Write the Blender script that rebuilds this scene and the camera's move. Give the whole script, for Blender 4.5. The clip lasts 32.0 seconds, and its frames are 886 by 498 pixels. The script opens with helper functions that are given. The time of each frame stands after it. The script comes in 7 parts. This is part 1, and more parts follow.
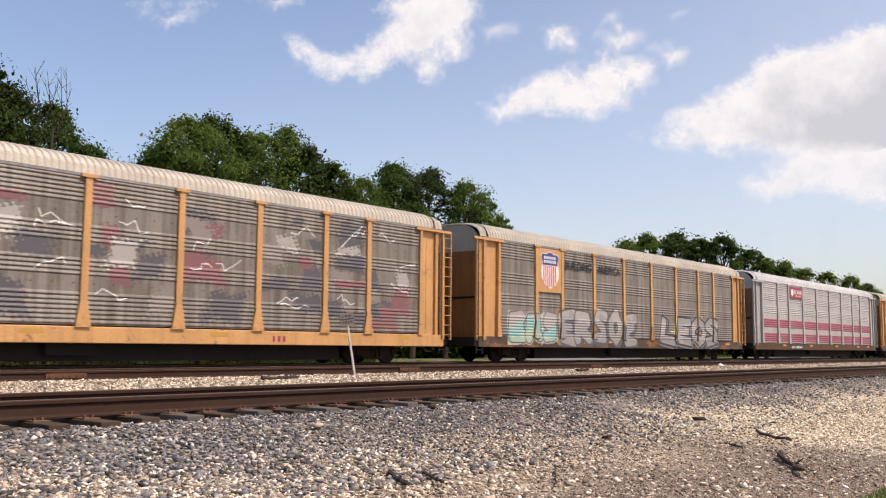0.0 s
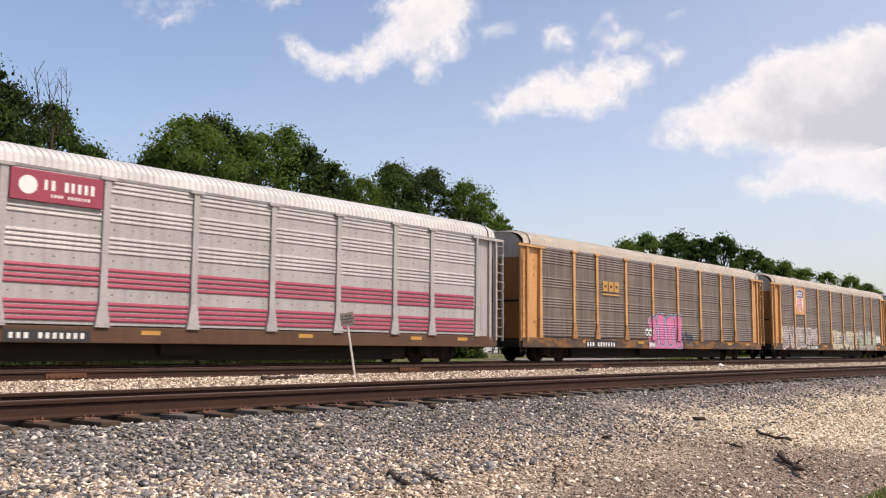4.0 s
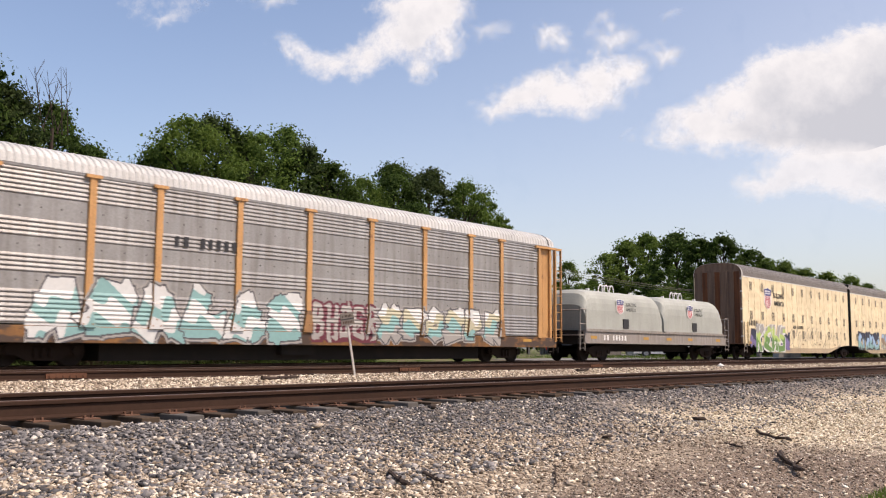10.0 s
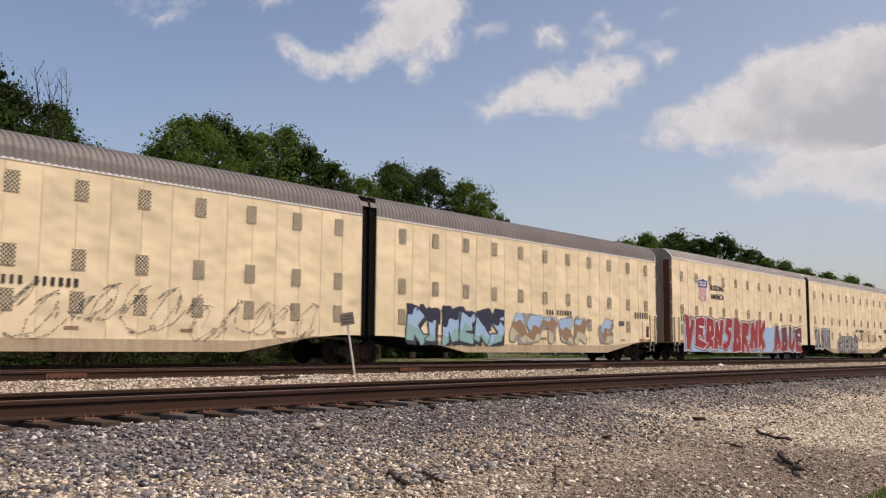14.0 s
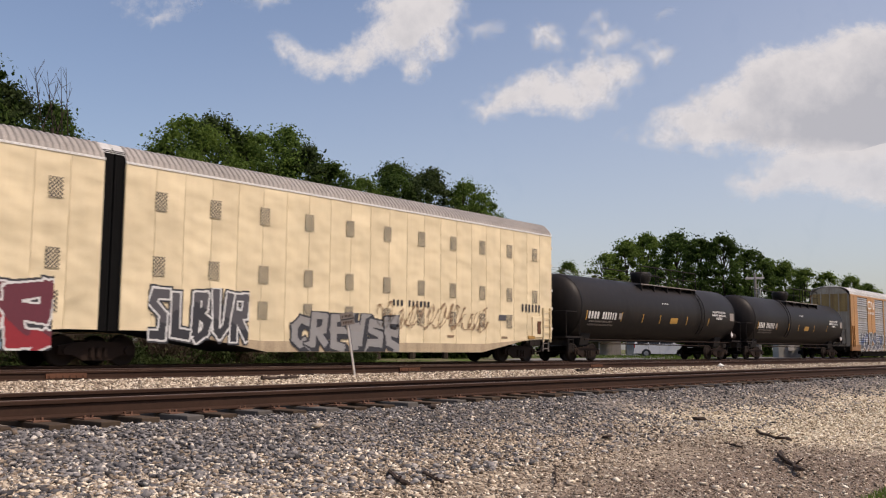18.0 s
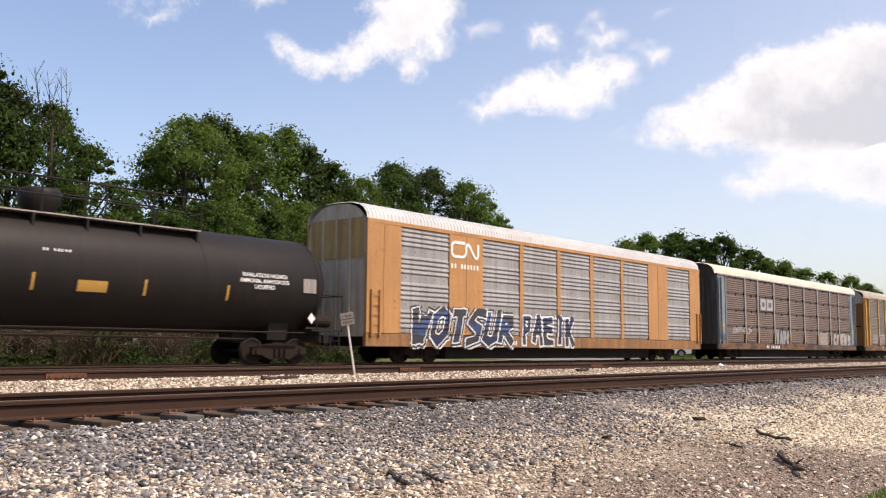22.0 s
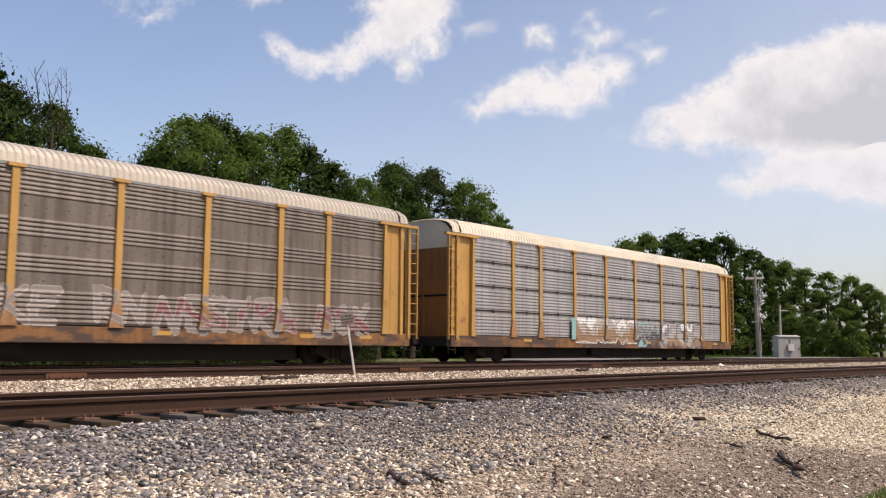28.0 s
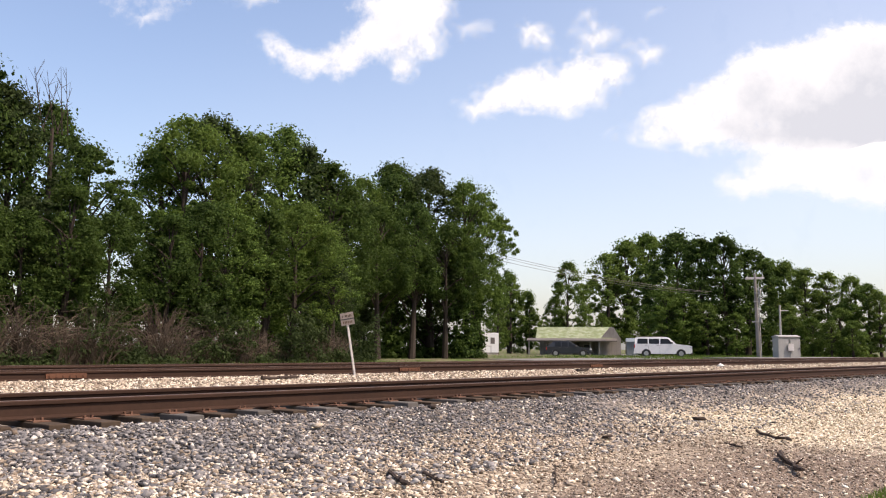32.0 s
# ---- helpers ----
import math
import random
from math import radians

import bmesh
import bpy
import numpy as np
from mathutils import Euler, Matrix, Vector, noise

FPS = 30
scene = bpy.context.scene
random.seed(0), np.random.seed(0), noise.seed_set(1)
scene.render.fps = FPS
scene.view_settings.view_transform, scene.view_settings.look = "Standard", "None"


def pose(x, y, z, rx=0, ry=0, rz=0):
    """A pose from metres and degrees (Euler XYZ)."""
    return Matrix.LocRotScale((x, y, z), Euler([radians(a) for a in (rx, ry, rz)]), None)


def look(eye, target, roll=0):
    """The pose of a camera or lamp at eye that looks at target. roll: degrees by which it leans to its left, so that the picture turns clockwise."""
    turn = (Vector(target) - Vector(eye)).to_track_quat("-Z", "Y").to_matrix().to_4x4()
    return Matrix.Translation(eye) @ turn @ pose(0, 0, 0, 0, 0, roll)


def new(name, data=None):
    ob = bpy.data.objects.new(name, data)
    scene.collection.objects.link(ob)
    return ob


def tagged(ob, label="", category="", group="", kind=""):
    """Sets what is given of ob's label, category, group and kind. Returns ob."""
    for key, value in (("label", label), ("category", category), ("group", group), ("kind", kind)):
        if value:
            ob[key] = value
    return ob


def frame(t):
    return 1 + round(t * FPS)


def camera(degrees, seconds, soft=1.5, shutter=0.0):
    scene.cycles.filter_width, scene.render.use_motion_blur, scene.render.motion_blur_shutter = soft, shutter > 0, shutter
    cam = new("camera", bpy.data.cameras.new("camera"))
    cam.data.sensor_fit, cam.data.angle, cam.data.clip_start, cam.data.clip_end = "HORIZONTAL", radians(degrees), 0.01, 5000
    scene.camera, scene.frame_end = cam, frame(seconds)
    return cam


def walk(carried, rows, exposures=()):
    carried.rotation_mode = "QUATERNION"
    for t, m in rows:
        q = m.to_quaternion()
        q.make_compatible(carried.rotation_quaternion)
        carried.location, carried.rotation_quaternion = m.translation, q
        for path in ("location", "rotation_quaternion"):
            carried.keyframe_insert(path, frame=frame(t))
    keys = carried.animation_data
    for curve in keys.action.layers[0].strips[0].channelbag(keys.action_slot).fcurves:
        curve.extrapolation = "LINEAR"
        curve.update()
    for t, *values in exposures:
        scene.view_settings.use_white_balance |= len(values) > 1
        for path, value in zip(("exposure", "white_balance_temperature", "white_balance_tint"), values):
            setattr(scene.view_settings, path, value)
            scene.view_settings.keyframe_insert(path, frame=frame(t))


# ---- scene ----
# A long mixed freight train passes a standing camera beside a three-track line, in summer daylight.
# x runs along the rails, the train moves towards -x; rail tops are z = 0.

# ---- camera ----
EYE = (0.0, 0.0, 0.549)
HEAD, TILT, ROLL = radians(49.725), radians(6.157), 0.41
AIM = (math.sin(HEAD) * math.cos(TILT) * 50, math.cos(HEAD) * math.cos(TILT) * 50, EYE[2] + math.sin(TILT) * 50)
cam = camera(51.35, 32.0, soft=1.15, shutter=0.15)
STILL = look(EYE, AIM, ROLL)
WARM, TINT = 7480, 20
EXPOSURES = [(t, 0.34 + e, WARM, TINT) for t, e in ((0.0, 0.05), (12.0, 0.0), (13.0, -0.3), (15.0, -0.45), (17.0, -0.42), (19.0, -0.15), (20.0, 0.28), (21.5, 0.28), (23.0, 0.0), (25.0, -0.05), (28.0, -0.03), (30.0, 0.0), (32.0, 0.31))]
walk(cam, [(0.0, STILL), (32.0, STILL)], exposures=EXPOSURES)

# ---- light ----
SUN_TO = Vector((0.20, -0.64, 1.0)).normalized()
world = bpy.data.worlds.new("world")
scene.world = world
world.use_nodes = True
wn, wl = world.node_tree.nodes, world.node_tree.links
sky = wn.new("ShaderNodeTexSky")
sky.sky_type, sky.sun_disc = "NISHITA", False
sky.sun_elevation = math.asin(SUN_TO.z)
sky.sun_rotation = math.atan2(SUN_TO.x, SUN_TO.y)
sky.air_density, sky.dust_density, sky.ozone_density = 1.05, 1.9, 4.2
wn["Background"].inputs["Strength"].default_value = 0.150
wl.new(sky.outputs[0], wn["Background"].inputs["Color"])
sun = new("sun", bpy.data.lights.new("sun", "SUN"))
sun.data.energy, sun.data.angle, sun.data.color = 3.8, radians(0.53), (1.0, 0.95, 0.87)
sun.matrix_world = look(SUN_TO * 100, (0, 0, 0))


# ---- materials ----
def nodes_of(name):
    m = bpy.data.materials.new(name)
    m.use_nodes = True
    return m, m.node_tree.nodes, m.node_tree.links, m.node_tree.nodes["Principled BSDF"]


def noise_node(n, l, scale, detail=4.0, stretch=(1, 1, 1), shift=True, rough=0.55):
    """Noise over the thing's own space, shifted for each object."""
    tc, mp, tx = n.new("ShaderNodeTexCoord"), n.new("ShaderNodeMapping"), n.new("ShaderNodeTexNoise")
    mp.inputs["Scale"].default_value = stretch
    tx.inputs["Scale"].default_value, tx.inputs["Detail"].default_value, tx.inputs["Roughness"].default_value = scale, detail, rough
    if shift:
        oi, mul = n.new("ShaderNodeObjectInfo"), n.new("ShaderNodeVectorMath")
        mul.operation = "SCALE"
        mul.inputs[0].default_value = (37.0, 11.0, 53.0)
        l.new(oi.outputs["Random"], mul.inputs["Scale"])
        l.new(mul.outputs[0], mp.inputs["Location"])
    l.new(tc.outputs["Object"], mp.inputs["Vector"])
    l.new(mp.outputs[0], tx.inputs["Vector"])
    return tx.outputs["Fac"]


def ramp(n, l, src, lo, hi, a=(0, 0, 0, 1), b=(1, 1, 1, 1)):
    r = n.new("ShaderNodeValToRGB")
    r.color_ramp.elements[0].position, r.color_ramp.elements[1].position = lo, hi
    r.color_ramp.elements[0].color, r.color_ramp.elements[1].color = a, b
    l.new(src, r.inputs[0])
    return r.outputs[0]


def mixed(n, l, fac, a, b):
    m = n.new("ShaderNodeMix")
    m.data_type = "RGBA"
    for k, v in ((6, a), (7, b)):
        if isinstance(v, tuple):
            m.inputs[k].default_value = (*v[:3], 1)
        else:
            l.new(v, m.inputs[k])
    if isinstance(fac, float):
        m.inputs[0].default_value = fac
    else:
        l.new(fac, m.inputs[0])
    return m.outputs[2]


def paint(name, base, dirt=(0.10, 0.075, 0.055), amount=0.5, rough=0.55, metal=0.0, streak=True, bump=0.15, grain=18.0, wear=None, wave=0.0, patch=None, speck=0.28):
    """Weathered paint or metal: broad fading, rain streaks, fine grain, chips of wear."""
    m, n, l, b = nodes_of(name)
    broad = ramp(n, l, noise_node(n, l, 0.6, 3), 0.35, 0.75)
    fade = mixed(n, l, broad, base, tuple(c * 0.78 for c in base))
    st = noise_node(n, l, 1.0, 5, (5.0, 5.0, 0.35) if streak else (1.5, 1.5, 1.5))
    fac = ramp(n, l, st, 0.5 - 0.1 * amount, 0.95 - 0.15 * amount, (0, 0, 0, 1), (amount, amount, amount, 1))
    col = mixed(n, l, fac, fade, dirt)
    fine = noise_node(n, l, grain, 5)
    col = mixed(n, l, ramp(n, l, fine, 0.42, 0.72, (0, 0, 0, 1), (speck, speck, speck, 1)), col, tuple(c * 0.6 for c in dirt))
    if wear:
        chips = ramp(n, l, noise_node(n, l, 2.2, 8, (1, 1, 1), True, 0.7), 0.60, 0.66)
        col = mixed(n, l, chips, col, wear)
    if patch:
        big = noise_node(n, l, 1.0, 4, (0.9, 0.9, 2.2), True, 0.6)
        col = mixed(n, l, ramp(n, l, big, 0.45, 0.53), col, patch)
    l.new(col, b.inputs["Base Color"])
    b.inputs["Roughness"].default_value, b.inputs["Metallic"].default_value = rough, metal
    b.inputs["Specular IOR Level"].default_value = 0.12 if rough > 0.72 else 0.4
    bp = n.new("ShaderNodeBump")
    bp.inputs["Strength"].default_value, bp.inputs["Distance"].default_value = bump, 0.01
    l.new(fine, bp.inputs["Height"])
    if wave:
        bw = n.new("ShaderNodeBump")
        bw.inputs["Strength"].default_value, bw.inputs["Distance"].default_value = 1.0, wave
        l.new(noise_node(n, l, 1.0, 1.0, (0.9, 1.0, 1.5)), bw.inputs["Height"])
        l.new(bw.outputs[0], bp.inputs["Normal"])
    l.new(bp.outputs[0], b.inputs["Normal"])
    return m


def plain(name, base, rough=0.6, metal=0.0, alpha=None):
    m, n, l, b = nodes_of(name)
    f = noise_node(n, l, 9.0, 4)
    l.new(mixed(n, l, f, tuple(c * 0.85 for c in base), tuple(min(1, c * 1.1) for c in base)), b.inputs["Base Color"])
    b.inputs["Roughness"].default_value, b.inputs["Metallic"].default_value = rough, metal
    return m


YELLOW = paint("orange_yellow_paint", (0.55, 0.295, 0.115), (0.16, 0.075, 0.03), 0.45, 0.5, wear=(0.19, 0.09, 0.045))
BRIGHT_YELLOW = paint("yellow_paint", (0.46, 0.26, 0.07), (0.2, 0.1, 0.04), 0.4, 0.5, wear=(0.2, 0.1, 0.05))
CAR_SILL = paint("rust_stained_orange_sill", (0.29, 0.14, 0.05), (0.075, 0.043, 0.028), 0.95, 0.65, wear=(0.11, 0.06, 0.035))
CAR_ORANGE = paint("orange_paint", (0.43, 0.215, 0.075), (0.16, 0.08, 0.04), 0.5, 0.5, wear=(0.2, 0.1, 0.045))
BROWN_END = paint("brown_door_paint", (0.30, 0.13, 0.038), (0.09, 0.05, 0.03), 0.6)
PANEL_OLD = paint("weathered_galvanised_sheet", (0.215, 0.190, 0.160), (0.060, 0.044, 0.032), 1.0, 0.5, 0.0)
PANEL_DARK = paint("dark_weathered_sheet", (0.165, 0.136, 0.108), (0.05, 0.035, 0.025), 1.0, 0.5, 0.0)
PANEL_NEW = paint("galvanised_sheet", (0.34, 0.33, 0.315), (0.14, 0.12, 0.105), 0.8, 0.42, 0.3)
PANEL_BROWN = paint("brown_weathered_sheet", (0.150, 0.110, 0.086), (0.050, 0.034, 0.025), 0.9, 0.6, patch=(0.105, 0.072, 0.054))
PANEL_GREY = paint("silver_grey_sheet", (0.39, 0.375, 0.36), (0.19, 0.165, 0.145), 0.6, 0.45, 0.05)
ROOF_GREY = paint("pale_grey_roof_sheet", (0.47, 0.42, 0.345), (0.26, 0.225, 0.18), 0.4, 0.5, 0.1)
ROOF_WHITE = paint("white_roof_sheet", (0.53, 0.53, 0.51), (0.32, 0.29, 0.26), 0.4, 0.5)
ROOF_CREAM = paint("cream_roof_sheet", (0.66, 0.60, 0.47), (0.38, 0.34, 0.27), 0.3, 0.5)
ROOF_DARK = paint("dark_ribbed_roof_sheet", (0.19, 0.172, 0.155), (0.09, 0.08, 0.07), 0.5, 0.55, 0.0)
ROOF_MID = paint("grey_ribbed_roof_sheet", (0.33, 0.30, 0.27), (0.18, 0.16, 0.14), 0.5, 0.55, 0.0)
CREAM = paint("cream_paint", (0.72, 0.60, 0.39), (0.50, 0.38, 0.24), 0.28, 0.55, wave=0.10, speck=0.06, bump=0.05)
CREAM_SKIRT = paint("cream_skirt_paint", (0.46, 0.36, 0.235), (0.16, 0.115, 0.08), 0.6, 0.6)
RUST = paint("rusty_sill", (0.105, 0.060, 0.038), (0.07, 0.045, 0.035), 0.7, 0.75)
RUST_YELLOW = paint("rust_stained_yellow_sill", (0.235, 0.108, 0.034), (0.06, 0.035, 0.023), 0.9, 0.7, wear=(0.10, 0.055, 0.035), patch=(0.060, 0.037, 0.026))
FOOT = paint("rust_stained_post_foot", (0.37, 0.19, 0.075), (0.11, 0.06, 0.035), 0.85, 0.65, wear=(0.13, 0.07, 0.04))
HOLE = plain("dark_punched_hole", (0.03, 0.025, 0.022), 0.8)
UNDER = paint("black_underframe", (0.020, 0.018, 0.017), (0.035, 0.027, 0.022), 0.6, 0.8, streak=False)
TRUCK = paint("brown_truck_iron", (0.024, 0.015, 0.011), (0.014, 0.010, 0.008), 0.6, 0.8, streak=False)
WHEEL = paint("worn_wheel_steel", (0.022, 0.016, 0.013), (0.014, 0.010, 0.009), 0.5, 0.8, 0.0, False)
DARK_END = paint("rusted_dark_end", (0.24, 0.15, 0.10), (0.05, 0.032, 0.025), 0.9, 0.7)
RUST_LEAF = paint("rust_streaked_leaf", (0.23, 0.09, 0.042), (0.045, 0.028, 0.022), 1.0, 0.75)
TAN_END = paint("tan_grey_end", (0.48, 0.43, 0.34), (0.20, 0.13, 0.08), 0.8, 0.7)
OCHRE_END = paint("ochre_end_sheet", (0.40, 0.27, 0.10), (0.16, 0.09, 0.045), 0.8, 0.7)
BLACK_PAINT = paint("black_tank_paint", (0.014, 0.012, 0.011), (0.045, 0.033, 0.027), 0.3, 0.5, 0.0, True, 0.08, 30)
BLACK_PAINT.node_tree.nodes["Principled BSDF"].inputs["Specular IOR Level"].default_value = 0.15
BLUE_GREY = paint("blue_grey_door_paint", (0.18, 0.225, 0.25), (0.10, 0.09, 0.08), 0.6)
BROWN_SILL = paint("rust_mottled_brown_sill", (0.185, 0.085, 0.036), (0.05, 0.034, 0.026), 0.95, 0.7, patch=(0.045, 0.030, 0.023))
GREY_POST = paint("grey_post_paint", (0.25, 0.25, 0.25), (0.11, 0.08, 0.06), 0.6)
DARK_BLUE_END = paint("dark_end_door", (0.075, 0.072, 0.068), (0.03, 0.025, 0.02), 0.8, 0.8)
HOOD = paint("pale_grey_hood_paint", (0.36, 0.375, 0.335), (0.23, 0.225, 0.20), 0.45, 0.65)
COIL_SILL = paint("dusty_grey_sill", (0.29, 0.262, 0.235), (0.12, 0.085, 0.06), 0.8)
WHITE = plain("white_lettering", (0.66, 0.65, 0.62))
BLACK = plain("black_lettering", (0.02, 0.02, 0.022))
NAVY = plain("navy_paint", (0.035, 0.045, 0.17))
RED = plain("red_paint", (0.42, 0.035, 0.05))
MAROON = paint("maroon_stripe_paint", (0.30, 0.045, 0.075), (0.2, 0.06, 0.07), 0.3)
LAMP_YELLOW = plain("reflector_yellow", (0.42, 0.23, 0.045))
GASKET = plain("black_gasket", (0.008, 0.008, 0.008), 0.8)
GASKET.node_tree.nodes["Principled BSDF"].inputs["Specular IOR Level"].default_value = 0.08


# ---- mesh tools ----
class Shape:
    """Vertices and faces gathered for one mesh."""

    def __init__(self):
        self.v, self.f = [], []

    def add(self, verts, faces):
        k = len(self.v)
        self.v += [tuple(p) for p in verts]
        self.f += [tuple(i + k for i in face) for face in faces]
        return self

    def box(self, x0, x1, y0, y1, z0, z1):
        return self.add([(x, y, z) for x in (x0, x1) for y in (y0, y1) for z in (z0, z1)],
                        [(0, 1, 3, 2), (4, 6, 7, 5), (0, 4, 5, 1), (2, 3, 7, 6), (0, 2, 6, 4), (1, 5, 7, 3)])

    def bevelled(self, x0, x1, y0, y1, z0, z1, c):
        """A box whose edges are cut off by c."""
        bm = bmesh.new()
        bmesh.ops.create_cube(bm, size=1.0)
        for q in bm.verts:
            q.co = ((x0 if q.co.x < 0 else x1), (y0 if q.co.y < 0 else y1), (z0 if q.co.z < 0 else z1))
        bmesh.ops.bevel(bm, geom=list(bm.edges), offset=c, segments=2, affect="EDGES", profile=0.5)
        bm.verts.index_update()
        self.add([q.co for q in bm.verts], [[q.index for q in face.verts] for face in bm.faces])
        bm.free()
        return self

    def prism(self, outline, axis, a, b):
        """An outline in the two other axes, run from a to b along an axis."""
        place = {"x": lambda p, c: (c, p[0], p[1]), "y": lambda p, c: (p[0], c, p[1]), "z": lambda p, c: (p[0], p[1], c)}[axis]
        n = len(outline)
        self.add([place(p, a) for p in outline] + [place(p, b) for p in outline],
                 [tuple(range(n))[::-1], tuple(range(n, 2 * n))] + [(i, (i + 1) % n, n + (i + 1) % n, n + i) for i in range(n)])
        return self

    def tube(self, p, q, r, n=7, r2=None):
        p, q = Vector(p), Vector(q)
        w = (q - p).normalized()
        u = w.orthogonal().normalized()
        s = w.cross(u)
        r2 = r if r2 is None else r2
        ring = [(u * math.cos(a) + s * math.sin(a)) for a in (math.tau * i / n for i in range(n))]
        return self.add([p + d * r for d in ring] + [q + d * r2 for d in ring],
                        [(i, (i + 1) % n, n + (i + 1) % n, n + i) for i in range(n)] + [tuple(range(n))[::-1], tuple(range(n, 2 * n))])

    def path(self, points, r, n=6):
        for p, q in zip(points, points[1:]):
            self.tube(p, q, r, n)
        return self

    def rings(self, rows, close=False):
        """A skin over rows of equally many points."""
        n = len(rows[0])
        span = n if close else n - 1
        return self.add([p for row in rows for p in row],
                        [(j * n + i, j * n + (i + 1) % n, (j + 1) * n + (i + 1) % n, (j + 1) * n + i) for j in range(len(rows) - 1) for i in range(span)])

    def mesh(self, name, material, smooth=False):
        me = bpy.data.meshes.new(name)
        me.from_pydata(self.v, [], self.f)
        me.materials.append(material)
        if smooth:
            me.polygons.foreach_set("use_smooth", [True] * len(me.polygons))
        me.update()
        return me


def part(name, shape, material, parent, label="", at=None, smooth=False):
    """One mesh object under a thing or a part; shape: a Shape or a mesh that repeats share."""
    me = shape.mesh(name, material, smooth) if isinstance(shape, Shape) else shape
    ob = new(name, me)
    ob.parent = parent
    if at is not None:
        ob.matrix_basis = at if isinstance(at, Matrix) else Matrix.Translation(at)
    if label:
        ob["label"] = label
    return ob


def thing(name, shape, material, label, category, at=None, group="", kind="", smooth=False):
    ob = new(name, shape.mesh(name, material, smooth) if isinstance(shape, Shape) else shape)
    if at is not None:
        ob.matrix_basis = at if isinstance(at, Matrix) else Matrix.Translation(at)
    return tagged(ob, label, category, group, kind)


shared = {}


def once(key, make):
    """The mesh under this key, made the first time it is asked for."""
    if key not in shared:
        shared[key] = make()
    return shared[key]


# ---- ground and tracks ----
PROFILE = [(-3000, -1.2), (-60, -1.0), (-3.0, -0.80), (1.5, -0.66), (4.5, -0.60), (6.3, -0.53), (7.3, -0.43), (8.2, -0.28), (8.6, -0.262),
           (11.4, -0.25), (12.1, -0.33), (12.9, -0.45), (16.2, -0.43), (17.9, -0.27), (18.5, -0.215), (25.9, -0.215), (26.6, -0.40),
           (28.0, -0.45), (31.0, -0.16), (36.0, -0.12), (60, -0.2), (3000, -0.4)]


def ground_z(y):
    for (a, za), (b, zb) in zip(PROFILE, PROFILE[1:]):
        if a <= y <= b:
            return za + (zb - za) * (y - a) / (b - a)
    return -0.4


def ballast_colours(n, l, src):
    r = n.new("ShaderNodeValToRGB")
    e = r.color_ramp.elements
    e[0].position, e[0].color = 0.0, (0.06, 0.050, 0.042, 1)
    e[1].position, e[1].color = 1.0, (0.36, 0.305, 0.245, 1)
    for p, c in ((0.25, (0.095, 0.083, 0.073, 1)), (0.55, (0.155, 0.135, 0.117, 1)), (0.8, (0.225, 0.19, 0.16, 1))):
        e.new(p).color = c
    l.new(src, r.inputs[0])
    return r.outputs[0]


def ground_material():
    """Grey ballast on the beds, tan gravel and dirt before them, grass behind, told apart by the place across the line."""
    m, n, l, b = nodes_of("ground_gravel_dirt_grass")
    tc, sep = n.new("ShaderNodeTexCoord"), n.new("ShaderNodeSeparateXYZ")
    l.new(tc.outputs["Object"], sep.inputs[0])
    wob = noise_node(n, l, 0.55, 4, shift=False)
    fine = noise_node(n, l, 9.0, 6, shift=False)
    vor = n.new("ShaderNodeTexVoronoi")
    vor.inputs["Scale"].default_value = 16.0
    l.new(tc.outputs["Object"], vor.inputs["Vector"])
    sepc = n.new("ShaderNodeSeparateColor")
    l.new(vor.outputs["Color"], sepc.inputs[0])
    grey = ballast_colours(n, l, sepc.outputs[0])
    tan = mixed(n, l, sepc.outputs[1], (0.15, 0.115, 0.084), (0.40, 0.33, 0.245))
    dirt = mixed(n, l, fine, (0.105, 0.078, 0.060), (0.26, 0.20, 0.155))
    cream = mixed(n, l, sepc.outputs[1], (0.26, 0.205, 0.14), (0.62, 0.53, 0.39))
    grass = mixed(n, l, fine, (0.035, 0.06, 0.014), (0.09, 0.13, 0.035))

    def step(lo, hi, axis=1):
        add = n.new("ShaderNodeMath")
        add.operation = "MULTIPLY_ADD"
        l.new(wob, add.inputs[0])
        add.inputs[1].default_value = 2.4
        l.new(sep.outputs[axis], add.inputs[2])
        mr = n.new("ShaderNodeMapRange")
        mr.inputs["From Min"].default_value, mr.inputs["From Max"].default_value = lo + 1.2, hi + 1.2
        l.new(add.outputs[0], mr.inputs["Value"])
        return mr.outputs[0]

    near = mixed(n, l, step(3.9, 5.0), dirt, tan)
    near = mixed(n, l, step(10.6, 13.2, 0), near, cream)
    col = mixed(n, l, step(6.6, 7.8), near, grey)
    col = mixed(n, l, step(12.0, 13.5), col, tan)
    col = mixed(n, l, step(18.2, 19.2), col, mixed(n, l, 0.5, grey, tan))
    dirt2 = mixed(n, l, fine, (0.13, 0.10, 0.075), (0.22, 0.175, 0.13))
    col = mixed(n, l, step(26.5, 28.0), col, dirt2)
    col = mixed(n, l, step(30.0, 33.0), col, mixed(n, l, ramp(n, l, wob, 0.45, 0.6), grass, dirt2))
    l.new(col, b.inputs["Base Color"])
    b.inputs["Roughness"].default_value = 0.95
    b.inputs["Specular IOR Level"].default_value = 0.08
    bp = n.new("ShaderNodeBump")
    bp.inputs["Strength"].default_value, bp.inputs["Distance"].default_value = 0.9, 0.04
    inv = n.new("ShaderNodeMath")
    inv.operation = "SUBTRACT"
    inv.inputs[0].default_value = 1.0
    l.new(vor.outputs["Distance"], inv.inputs[1])
    l.new(inv.outputs[0], bp.inputs["Height"])
    l.new(bp.outputs[0], b.inputs["Normal"])
    return m


